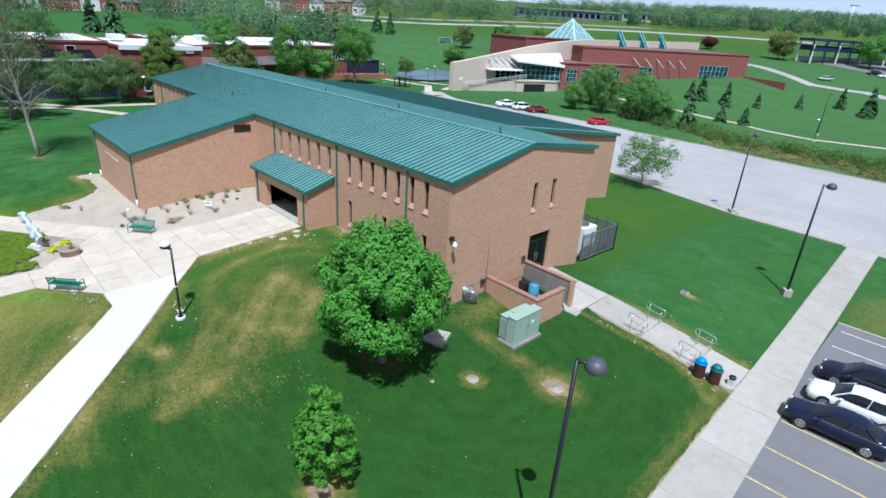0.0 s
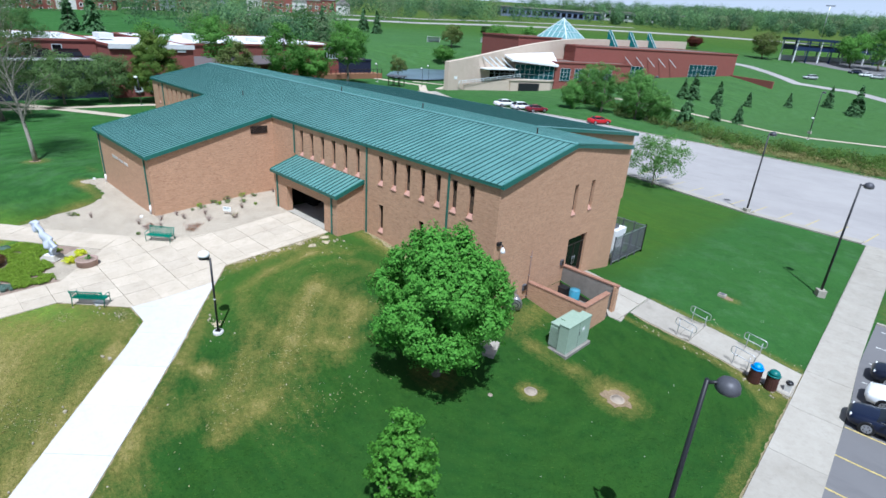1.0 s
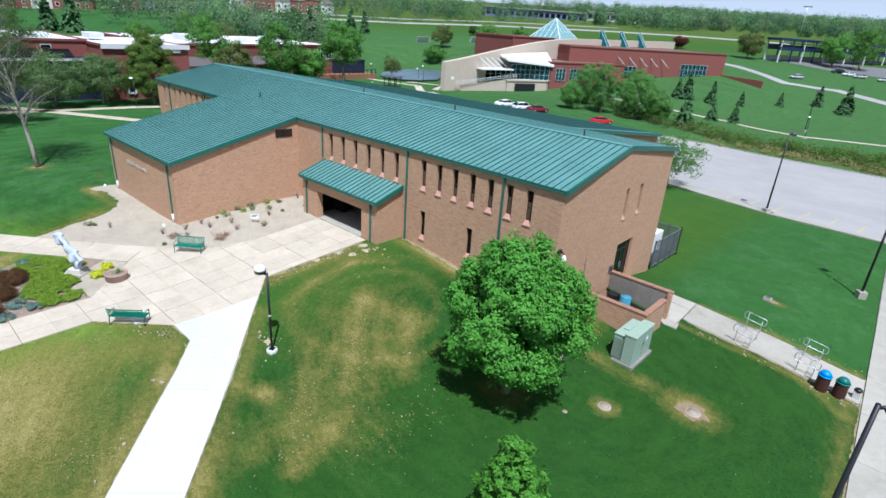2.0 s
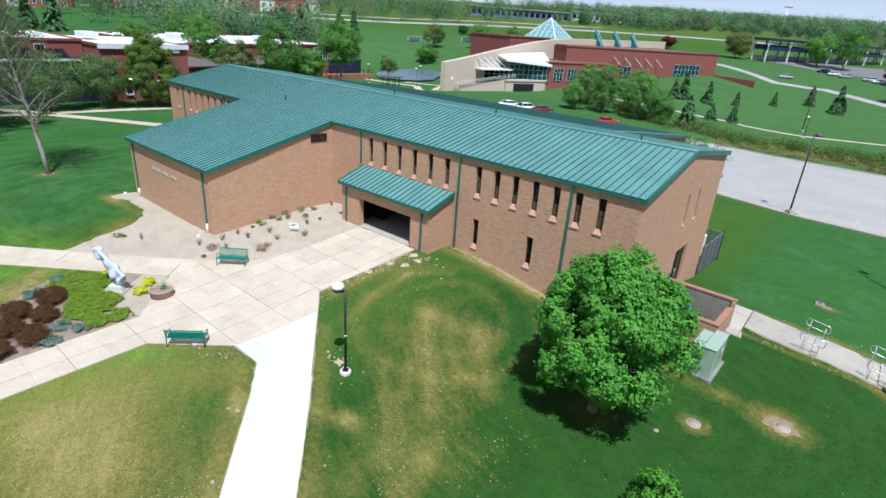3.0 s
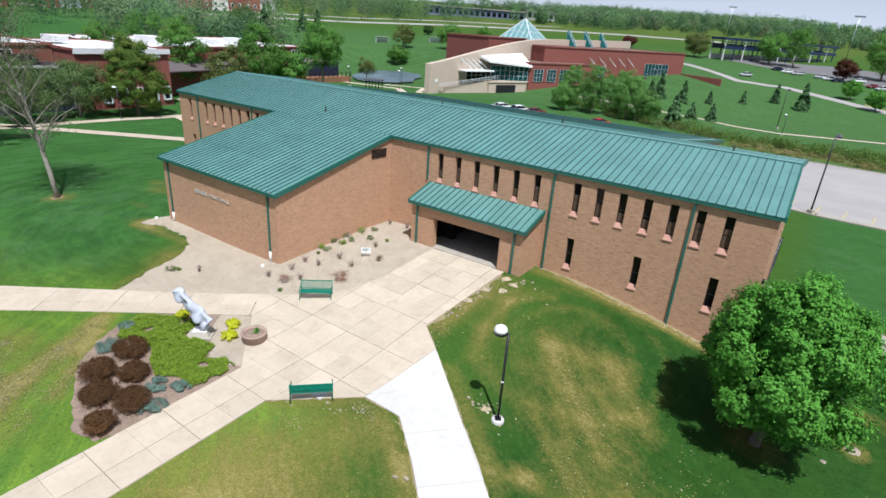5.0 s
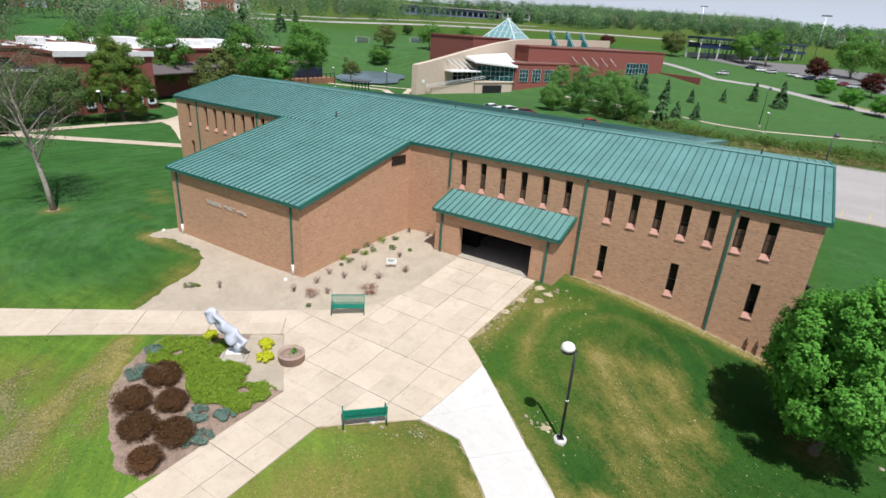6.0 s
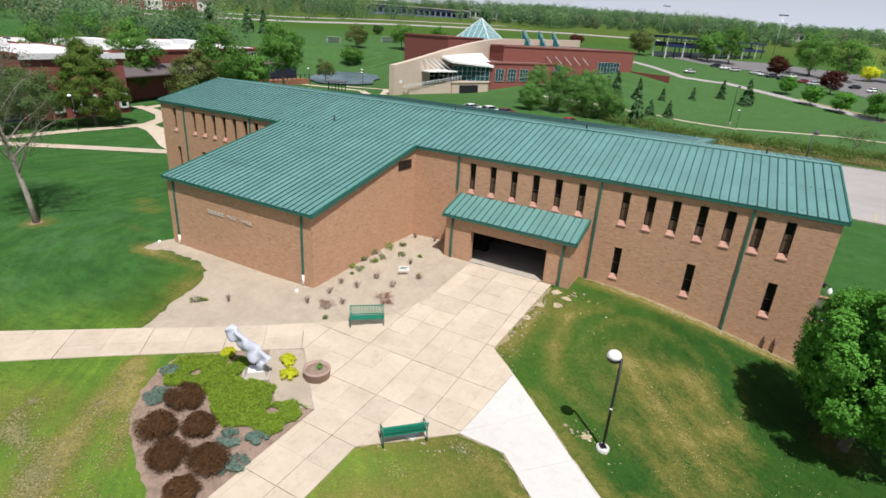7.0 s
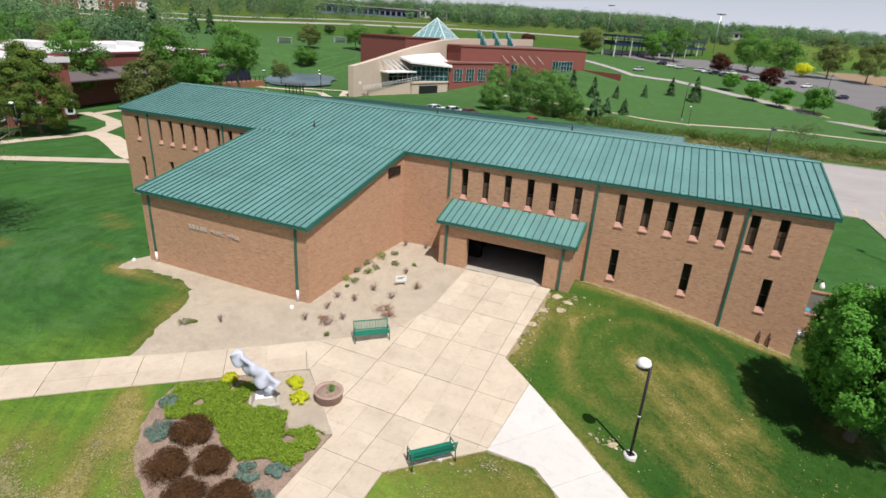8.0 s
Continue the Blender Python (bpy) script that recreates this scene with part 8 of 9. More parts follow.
low_roof = part("low_roof", box(bmesh.new(), -71.48, -66.2, -34, 6.1, -3, 5.3), plain("navy_cladding", (0.025, 0.03, 0.06), 0.4), college, "dark blue low front")
for k in range(6):
    y = -22 + 4.3 * k
    part("solar_panel", slab_under(bmesh.new(), [(-70.6, y, 6.5), (-68.0, y, 5.5), (-68.0, y + 3.6, 5.5), (-70.6, y + 3.6, 6.5)], 0.1), GLASS, low_roof)
    glazing(side, (-71.5, y), (-71.5, y + 1.4), 6.1, 7.1, 1, 1, 0.12, GLASS, 0.1)
part("parapet_band", beam(bmesh.new(), (-64.85, 6.2, 7.75), (-64.85, 20.4, 7.75), 0.5, 0.75), ROOF_WHITE, front, "pale fascia band")
part("parapet_drop", box(bmesh.new(), -64.98, -64.75, 17.3, 18.8, 6.5, 7.36), ROOF_WHITE, front, "pale square below the fascia")
part("low_coping", box(bmesh.new(), -66.16, -65.9, -34, 6.1, 5.0, 5.34), ROOF_WHITE, low_roof, "white edge of the low roof")
back = block("long_block", [(-112, 20.3), (-74.9, 20.3), (-84.0, 66.0), (-118, 66.0)], -3, 7.2, RED_BRICK, college, ROOF_WHITE)
for y in (9.4, 11.8, 14.2, 16.6, 18.7):
    glazing(front, (-65.0, y), (-65.0, y + 1.1), -0.1, 1.9, 1, 1, 0.12, GLASS, 0.24)
BD = (Vector((-84.0, 66.0)) - Vector((-74.9, 20.3))).normalized()
for s in (41,):
    glazing(back, Vector((-74.9, 20.3)) + BD * s, Vector((-74.9, 20.3)) + BD * (s + 5.0), 4.0, 6.6, 5, 1, 0.12, GLASS, 0.12)
part("dark_canopy", slab_under(bmesh.new(), [(-74.3, 20.5, 5.0), (-70.5, 20.5, 3.6), (-75.5, 45.0, 3.6), (-79.3, 45.0, 5.0)], 0.2), plain("slate_roof", (0.12, 0.10, 0.10), 0.8), college)
glass_room = block("glass_room", [(-92, 60), (-84.5, 60), (-83, 76), (-92, 76)], -2, 3.6, plain("navy_panel", (0.02, 0.025, 0.05), 0.4), college)
deck = part("deck", box(bmesh.new(), -86, -80.5, 58, 78, -1.0, 0.3), plain("deck_wood", (0.26, 0.13, 0.07), 0.8), college, "brown timber deck")
for k in range(14):
    part("deck_post", box(bmesh.new(), -80.7, -80.55, 58 + 1.53 * k, 58.12 + 1.53 * k, 0.3, 1.4), BRONZE, deck)
part("deck_rail", box(bmesh.new(), -80.72, -80.53, 58, 78, 1.4, 1.5), BRONZE, deck)
for (x, y, w, h) in ((-80, 8, 4, 0.9), (-95, 30, 6, 1.2), (-92, 44, 3, 0.9), (-100, 54, 5, 1.0)):
    z = 7.96 if x > -85 and y < 10 else 7.26
    part("roof_unit", box(bmesh.new(), x, x + w, y, y + w * 0.6, z, z + h, 0.05), ROOF_WHITE, college)

# ---- other far things ----
gaz = empty("shelter", (-64.5, 69.5, land(-64.5, 69.5)), 20, label="small dark flat-roofed garden shelter", category="shelter")
for x in (-1.6, 0, 1.6):
    for y in (-1.1, 1.1):
        part("post", box(bmesh.new(), x - 0.08, x + 0.08, y - 0.08, y + 0.08, 0, 2.3), BRONZE, gaz)
part("roof", box(bmesh.new(), -2.1, 2.1, -1.6, 1.6, 2.3, 2.55, 0.03), FENCE_GREY, gaz)

stand = empty("bus_shelter", (-22.0, 242.0, land(-22.0, 242.0) + 0.2), 66.5, label="long dark blue steel canopy beside the far car park", category="shelter")
NAVY = plain("navy_steel", (0.02, 0.035, 0.09), 0.4, 0.1)
part("roof", box(bmesh.new(), -1, 96, -3.5, 3.5, 8.0, 8.9), NAVY, stand)
part("upper_rail", box(bmesh.new(), -1, 96, -3.4, -3.2, 6.9, 7.2), NAVY, stand)
part("lower_band", box(bmesh.new(), -1, 96, -3.3, -3.0, 4.2, 5.6), NAVY, stand)
for k in range(14):
    for y in (-3.1, 3.1):
        part("post", box(bmesh.new(), 7.2 * k - 0.2, 7.2 * k + 0.2, y - 0.2, y + 0.2, -3, 8.0), NAVY if k % 2 else WHITE, stand)
# dark panel added to stand for the shaded space under the canopy
part("back_panel", box(bmesh.new(), 0, 95, 2.6, 2.9, 4.4, 6.4), plain("canopy_shade", (0.05, 0.06, 0.10), 0.7), stand)
part("back_wall", box(bmesh.new(), 0, 95, 2.6, 2.9, -3, 2.2), plain("pale_wall", (0.45, 0.45, 0.44), 0.8), stand)


def terrace(at, rz, n, label, wall_tint, w=9.0):
    """A row of gabled houses far off on the hillside."""
    th = empty("row_house", (at[0], at[1], land(*at) - 1.0), rz, label=label, category="house")
    for k in range(n):
        x = k * w
        h = 8.5 + (k % 3) * 0.9
        m = RED_BRICK if (k + int(at[1])) % 3 else wall_tint
        wl = part("wall", box(bmesh.new(), x, x + w - 0.05, 0, 11, -4, h), m, th)
        bm = bmesh.new()
        v = [bm.verts.new(p) for p in ((x - 0.2, -0.5, h), (x + w + 0.1, -0.5, h), (x + w + 0.1, 11.5, h), (x - 0.2, 11.5, h), (x + w / 2, -0.5, h + 3.4), (x + w / 2, 11.5, h + 3.4))]
        for f in ((0, 1, 4), (2, 3, 5), (1, 2, 5, 4), (3, 0, 4, 5)):
            bm.faces.new([v[i] for i in f])
        part("roof", bm, SHINGLE, th)
        for zz in (1.2, 4.6):
            for xx in (1.3, 5.2):
                win = part("window", box(bmesh.new(), x + xx, x + xx + 1.7, -0.08, 0.0, zz, zz + 2.0), WHITE, th)
                part("pane", box(bmesh.new(), x + xx + 0.2, x + xx + 1.5, -0.12, -0.082, zz + 0.2, zz + 1.8), GLASS, win)


SHINGLE = plain("grey_shingle", (0.30, 0.27, 0.26), 0.9, 0, 0.2, 0.25, 0.4, 4)
SIDING = plain("cream_siding", (0.60, 0.58, 0.53), 0.8)
SIDING_GREY = plain("grey_siding", (0.36, 0.38, 0.42), 0.8)
terrace((-330, 20), 68, 7, "row of red brick and cream houses on the hillside", SIDING)
terrace((-308, 92), 64, 5, "row of grey and brick houses on the hillside", SIDING_GREY)
terrace((-300, 150), 60, 7, "row of red brick and white houses on the hillside", SIDING)
terrace((-395, 70), 64, 6, "upper row of red brick houses on the hillside", SIDING)


def low_range(at, rz, length, label, body, band):
    th = empty("long_building", (at[0], at[1], land(*at)), rz, label=label, category="building")
    part("wall", box(bmesh.new(), 0, length, 0, 14, -6, 7), body, th)
    part("roof", box(bmesh.new(), -1, length + 1, -1, 15, 7, 7.8), SHINGLE, th)
    for k in range(int(length / 5)):
        w = part("window", box(bmesh.new(), 1 + 5 * k, 4.6 + 5 * k, -0.2, 0.0, 2.0, 5.4), band, th)
        part("pane", box(bmesh.new(), 1.3 + 5 * k, 4.3 + 5 * k, -0.28, -0.202, 2.3, 5.1), GLASS, w)


low_range((-262, 350), 52, 85, "long low building with dark blue windows on the hill", plain("blue_grey_wall", (0.16, 0.19, 0.27), 0.7), NAVY)
low_range((-215, 432), 45, 70, "long low pale building on the hill", plain("pale_hill_wall", (0.48, 0.48, 0.47), 0.7), NAVY)
low_range((-70, 820), 10, 30, "white farm shed at the edge of the woods", SIDING, SIDING)
low_range((40, 640), 5, 40, "small pale sports building by the playing fields", SIDING, NAVY)
low_range((180, 760), -5, 35, "white shed beyond the playing fields", SIDING, SIDING)


# ---- playing fields ----
def light_mast(at, h):
    th = empty("light_mast", (at[0], at[1], land(*at)), 20, label="tall steel floodlight mast by the playing fields", category="light mast")
    part("pole", tube(bmesh.new(), [(0, 0, -0.5), (0, 0, h)], [0.28, 0.16], 8), STEEL, th)
    part("crossbar", box(bmesh.new(), -2.6, 2.6, -0.15, 0.15, h - 0.4, h), STEEL, th)
    for k in range(6):
        part("floodlight", box(bmesh.new(), -2.5 + 0.9 * k, -1.9 + 0.9 * k, -0.5, -0.16, h - 0.5, h + 0.3, 0.05), FENCE_GREY, th)


for x, y, h in ((24, 360, 22), (-53, 439, 20)):
    light_mast((x, y), h)


def team_bench(at, rz):
    th = empty("team_shelter", (at[0], at[1], land(*at)), rz, label="small white team shelter on the playing field", category="shelter")
    part("back_panel", box(bmesh.new(), -2.6, 2.6, 0.8, 0.9, 0.0, 1.7), WHITE, th)
    part("roof", slab_under(bmesh.new(), [(-2.7, -0.5, 2.1), (2.7, -0.5, 2.1), (2.7, 0.95, 1.75), (-2.7, 0.95, 1.75)], 0.08), WHITE, th)
    for s in (-2.6, 2.5):
        part("side_panel", box(bmesh.new(), s, s + 0.1, -0.3, 0.8, 0.0, 1.75), WHITE, th)
    part("bench_seat", box(bmesh.new(), -2.4, 2.4, 0.3, 0.7, 0.42, 0.48), FENCE_GREY, th)


team_bench((-126.6, 142.5), 60)
team_bench((-116.8, 164.7), 60)
car((126, 772), 10, ("white", (0.75, 0.76, 0.76)), "white van parked beyond the playing fields", WAGON_TOP, k=2.2)
car((124, 614), 80, ("white", (0.75, 0.76, 0.76)), "white car beside the playing fields", WAGON_TOP)
sheet("ground_sand", ragged([(70, 300), (78, 282), (86, 262), (110, 250), (150, 262), (160, 300), (120, 320), (90, 312)], 1.5, 5.0), DIRT, 0.08, "bare tan earth beyond the far car park", "earth", 6.0)


# ---- trees beyond the hall ----
tree((-58.3, 11.0), 11.2, 4.0, 201, "dense conical olive-green tree by the red brick building", LEAF_CONE, 0.06, 190, 90, 0.32, 0.85, 1.9, hollow=0.5)
tree((-77.4, 30), 13, 4.0, 202, "tall green tree by the red brick building", LEAF_FAR, 0.2, 90, 45, 0.5, 1.2)
tree((-68.5, 41), 13, 4.2, 203, "bright green tree before the college", LEAF_FAR, 0.18, 110, 45, 0.5, 1.2)
tree((-69, 48), 8.6, 4.0, 204, "low spreading bright green tree before the college", LEAF_FAR, 0.15, 90, 45, 0.5, 1.1)
tree((-72, 60), 14.4, 4.8, 205, "tall bright green tree beside the deck", LEAF_FAR, 0.3, 110, 45, 0.5, 1.25)
tree((-50.5, 21.5), 10.4, 3.2, 206, "round olive budding tree behind the hall", LEAF_OLIVE, 0.1, 120, 45, 0.42, 0.9, 1.5)
tree((-79.5, 83), 6.2, 2.6, 207, "slight olive tree beside the pond", LEAF_OLIVE, 0.25, 50, 30, 0.35, 0.8, hollow=0.3)
tree((-90, 22), 12, 4.5, 208, "green tree behind the red brick building", LEAF_FAR, 0.2, 80, 40, 0.5, 1.2)
for i, (x, y, h, r, m) in enumerate(((-60.5, 4.0, 7.4, 4.3, LEAF_SAGE), (-60.5, -2.4, 7.4, 4.3, LEAF_SAGE), (-49, -12, 12, 5.0, LEAF_DARK), (-58, -14, 13, 5.2, LEAF_FAR), (-66, -20, 14, 6.0, LEAF_DARK), (-40, -20, 12, 4.6, LEAF_FAR), (-75, -5, 15, 6, LEAF_DARK))):
    tree((x, y), h, r, 220 + i, "spreading tree in spring leaf on the western lawn", m, 0.16 if m is LEAF_SAGE else 0.22, 110, 60, 0.32, 1.0, hollow=0.3)
for i, (x, y, h, r) in enumerate(((-17.6, 88.5, 10.6, 3.5), (-10.6, 90.7, 10.4, 3.4), (-25.5, 95, 8.8, 3.4), (-22.9, 84.5, 6.0, 2.3), (-15.0, 98, 9.4, 3.4), (-7.0, 93.5, 6.5, 2.6))):
    tree((x, y), h, r, 240 + i, "leafy green tree in the belt behind the car park", LEAF_BELT, 0.10, 110, 60, 0.30, 0.8, 1.1, group="tree belt", hollow=0.35)
tree((14.6, 45.6), 6.6, 4.0, 260, "wide slender weeping tree at the edge of the rear car park", LEAF_BELT, 0.18, 120, 60, 0.18, 0.75, hollow=0.25, trunk=0.09)
for i, (x, y, h, r) in enumerate(((-14.8, 132, 7.2, 2.5), (-16.6, 130, 5.5, 2.1), (-9.0, 134.4, 6.2, 2.2), (-2.0, 114.2, 4.2, 2.1), (2.0, 117.9, 4.4, 2.0), (-2.1, 96.4, 7.2, 2.9), (3.9, 151.3, 4.2, 1.5), (11.0, 162.3, 6.0, 2.0), (18.2, 157.5, 8.0, 2.9), (-3.2, 140.7, 4.0, 1.5))):
    conifer((x, y), h * 0.9, r * 0.8, 270 + i, "dark green spruce on the far lawn")
for i, (x, y, h, r, m) in enumerate(((29, 190, 6, 2.9, LEAF), (35.5, 175, 6, 2.8, LEAF), (43, 169.5, 6, 3.0, LEAF), (52, 168, 8, 4.2, LEAF), (63, 136, 8, 3.6, LEAF_DARK), (25.6, 236, 8, 4.0, LEAF_RED), (42.5, 204, 8, 3.8, LEAF_RED),
                                    (38, 256, 18, 8.0, LEAF_FAR), (50, 250, 17, 7.0, LEAF_FAR), (70, 266, 17, 6.5, LEAF_OLIVE), (84, 262, 16, 6.5, LEAF_OLIVE), (-3, 262, 13, 6.5, LEAF_FAR), (6, 268, 17, 6.0, LEAF_FAR), (-30, 238, 10, 5.5, LEAF_OLIVE), (-62, 245, 5, 3.5, LEAF_RED),
                                    (60, 262, 6, 3.5, LEAF_LIME), (95, 258, 6, 4.0, LEAF_LIME), (102, 262, 6, 4.0, LEAF_LIME))):
    tree((x, y), h, r, 290 + i, ("purple-leaved tree by the far car park" if m is LEAF_RED else "yellow-green flowering tree by the far car park" if m is LEAF_LIME else "green tree by the far car park"), m, 0.2, 70, 40, 0.09 * r + 0.2, r * 0.3)
for i, (x, y, h, r, m) in enumerate(((-128, 50, 14, 6, LEAF_FAR), (-120, 54, 12, 5, LEAF_OLIVE), (-100, 150, 9, 4, LEAF_FAR), (-96, 148, 8, 3.5, LEAF_FAR), (-112, 138, 8, 4, LEAF_OLIVE), (-84, 150, 9, 4, LEAF_FAR), (-106, 128, 6, 3.5, LEAF_FAR), (-140, 190, 4, 2.4, LEAF_DARK), (-150, 96, 12, 5, LEAF_DARK))):
    tree((x, y), h, r, 320 + i, "tree on the rolling campus lawn", m, 0.2, 60, 36, 0.55, r * 0.3)
for i, (x, y, h) in enumerate(((-215, 35, 13), (-208, 41, 14), (-150, 105, 12), (-170, 140, 10), (-163, 142, 9), (-180, 130, 11))):
    conifer((x, y), h, h * 0.3, 340 + i, "dark spruce far across the lawns")

tree((39, 99), 5.6, 3.8, 350, "low spreading tree in thin spring leaf above the drive", LEAF_SAGE, 0.2, 60, 16, 0.26, 0.9, hollow=0.2)
for x, y in ((17.8, 113), (-55.8, 7.2), (-68, 84), (-62, 76), (-74, 71)):
    copy_thing(first_lamp, pose(x, y, land(x, y), 0, 0, 215))
for x, y in ((-9, 93), (15.9, 123), (-98, 19.5), (58, 190), (60, 300), (66, 305)):
    car_park_lamp((x, y), 60)


def thicket(name, label, spots, seed, material, leaf, per, kind="stuff"):
    """Massed bushes or far woods as one mesh of leaves: spots of (x, y, radius, height)."""
    rng = np.random.default_rng(seed)
    pts, outs = [], []
    for x, y, r, h in spots:
        q = rng.normal(size=(per, 3))
        q /= np.linalg.norm(q, axis=1)[:, None]
        lump = np.array([noise.noise((a * 1.7 + x, b * 1.7 + y, c * 1.7)) for a, b, c in q])
        outs.append(q.copy())
        q *= (rng.uniform(0.55, 1.0, per) ** 0.5 * (1 + 0.45 * lump))[:, None]
        pts.append(q * (r, r, h * 0.55) + np.array([x, y, land(x, y) + h * 0.48]))
    ob = shared(name, leaf_mesh(name, np.concatenate(pts), leaf, material, rng, jitter=0.28, out=np.concatenate(outs)), None)
    return tagged(ob, label, "woods" if leaf > 0.5 else "hedge", kind=kind)


rng = random.Random(31)
belt = []
for k in range(150):
    s = rng.random()
    x = lerp(-28, 60, s)
    y = 88 + 9 * rng.random() + (4 if x < 5 else 0)
    belt.append((x, y, rng.uniform(0.9, 2.2), rng.uniform(0.9, 2.4)))
thicket("hedge_bank", "rough hedge of mixed bushes behind the car park", belt, 32, LEAF_MIX, 0.26, 150)
thicket("hedge_brush", "tangled tan and olive brush at the bend of the drive", [(lerp(26, 80, rng.random()), 84 + 12 * rng.random(), rng.uniform(0.9, 2.2), rng.uniform(0.9, 2.4)) for _ in range(110)], 40, LEAF_MIX, 0.22, 120)
thicket("hedge_dry", "tan dry brush on the bank behind the car park", [(lerp(4, 80, rng.random() ** 0.7), 83.5 + 6 * rng.random(), rng.uniform(0.8, 1.9), rng.uniform(0.5, 1.2)) for _ in range(210)], 33, LEAF_TAN, 0.2, 100)
thicket("hedge_olive", "olive budding brush behind the car park", [(lerp(-15, 60, rng.random()), 89 + 8 * rng.random(), rng.uniform(0.8, 2.0), rng.uniform(0.8, 1.8)) for _ in range(110)], 34, LEAF_OLIVE, 0.24, 130)
woods, woods_dark, woods_olive = [], [], []


def grove(n, x0, x1, y0, y1, h0=9, h1=16):
    for _ in range(n):
        x, y = rng.uniform(x0, x1), rng.uniform(y0, y1)
        h = rng.uniform(h0, h1)
        (woods, woods_dark, woods_olive)[rng.choice((0, 0, 1, 1, 2))].append((x, y, h * rng.uniform(0.35, 0.5), h))


grove(130, -420, -190, 190, 330)
grove(60, -300, -140, 60, 120)
grove(40, -200, -120, 70, 100, 7, 12)
grove(90, -520, -300, 0, 160)
grove(60, -420, -200, -120, 20)
thicket("woods_slope", "spring-green woods on the near western slope", woods, 45, LEAF_WOOD, 0.75, 380, "stuff")
thicket("woods_slope_dark", "dark green woods on the near western slope", woods_dark, 46, LEAF_WOOD_DARK, 0.75, 380, "stuff")
thicket("woods_slope_olive", "olive budding woods on the near western slope", woods_olive, 47, LEAF_WOOD_OLIVE, 0.75, 380, "stuff")
woods, woods_dark, woods_olive = [], [], []
grove(90, -190, -110, 360, 520, 8, 14)
grove(380, -420, 0, 560, 820, 10, 18)
grove(240, 150, 700, 700, 900, 11, 19)
grove(60, -120, 60, 440, 520, 5, 11)
grove(150, 60, 460, 600, 690, 9, 15)
grove(40, -110, 40, 590, 660, 8, 13)
thicket("woods_green", "far spring-green woods on the hills", woods, 35, LEAF_WOOD, 1.05, 230)
thicket("woods_dark", "far dark green woods on the hills", woods_dark, 36, LEAF_WOOD_DARK, 1.05, 230)
thicket("woods_olive", "far olive budding woods on the hills", woods_olive, 37, LEAF_WOOD_OLIVE, 1.05, 230)
woods, woods_dark, woods_olive = [], [], []
grove(800, -420, 800, 900, 1250, 10, 17)
thicket("woods_ridge", "unbroken green woods along the horizon", woods + woods_olive, 38, LEAF_WOOD, 2.0, 150)
thicket("woods_ridge_dark", "darker green woods along the horizon", woods_dark, 39, LEAF_WOOD_DARK, 2.0, 150)


# ---- grass, stones and flowers on the near lawns ----
def inside_mask(px, py, outline):
    hit = np.zeros(len(px), bool)
    for (ax, ay), (bx, by) in zip(outline, outline[1:] + outline[:1]):
        cond = (ay > py) != (by > py)
        with np.errstate(divide="ignore", invalid="ignore"):
            cross = (bx - ax) * (py - ay) / (by - ay + 1e-12) + ax
        hit ^= cond & (px < cross)
    return hit


HALL_AREA = [(-27.6, 0.1), (-13.1, 0.1), (-13.1, -9.95), (-0.4, -9.95), (0.1, 0.1), (4.0, 0.1), (4.0, -2.2), (12.7, -2.2), (12.7, 0.1), (25.1, 0.1), (25.1, 4.0), (29.4, 4.0), (29.4, 8.4), (25.1, 8.4), (25.1, 21.0), (-27.6, 21.0)]
REAR_AREA = [(-22.2, 14.0), (17.2, 14.0), (17.2, 32.8), (-22.2, 32.8)]
PAD_AREA = [(28.5, 0.9), (30.5, 0.9), (30.5, 4.0), (28.5, 4.0)]
NO_GRASS = [PLAZA, LEFT_WALK, NEW_WALK, BIG_WALK, BIKE_WALK, END_PAD, GRAVEL_BED, PLANT_BED, EAST_LOT, REAR_LOT, HALL_AREA, REAR_AREA, PAD_AREA]
LAND_AT = np.vectorize(land)


def scatter(rng, x0, x1, y0, y1, density):
    n = int((x1 - x0) * (y1 - y0) * density)
    x, y = rng.uniform(x0, x1, n), rng.uniform(y0, y1, n)
    keep = np.ones(n, bool)
    for o in NO_GRASS:
        keep &= ~inside_mask(x, y, o)
    return x[keep], y[keep]


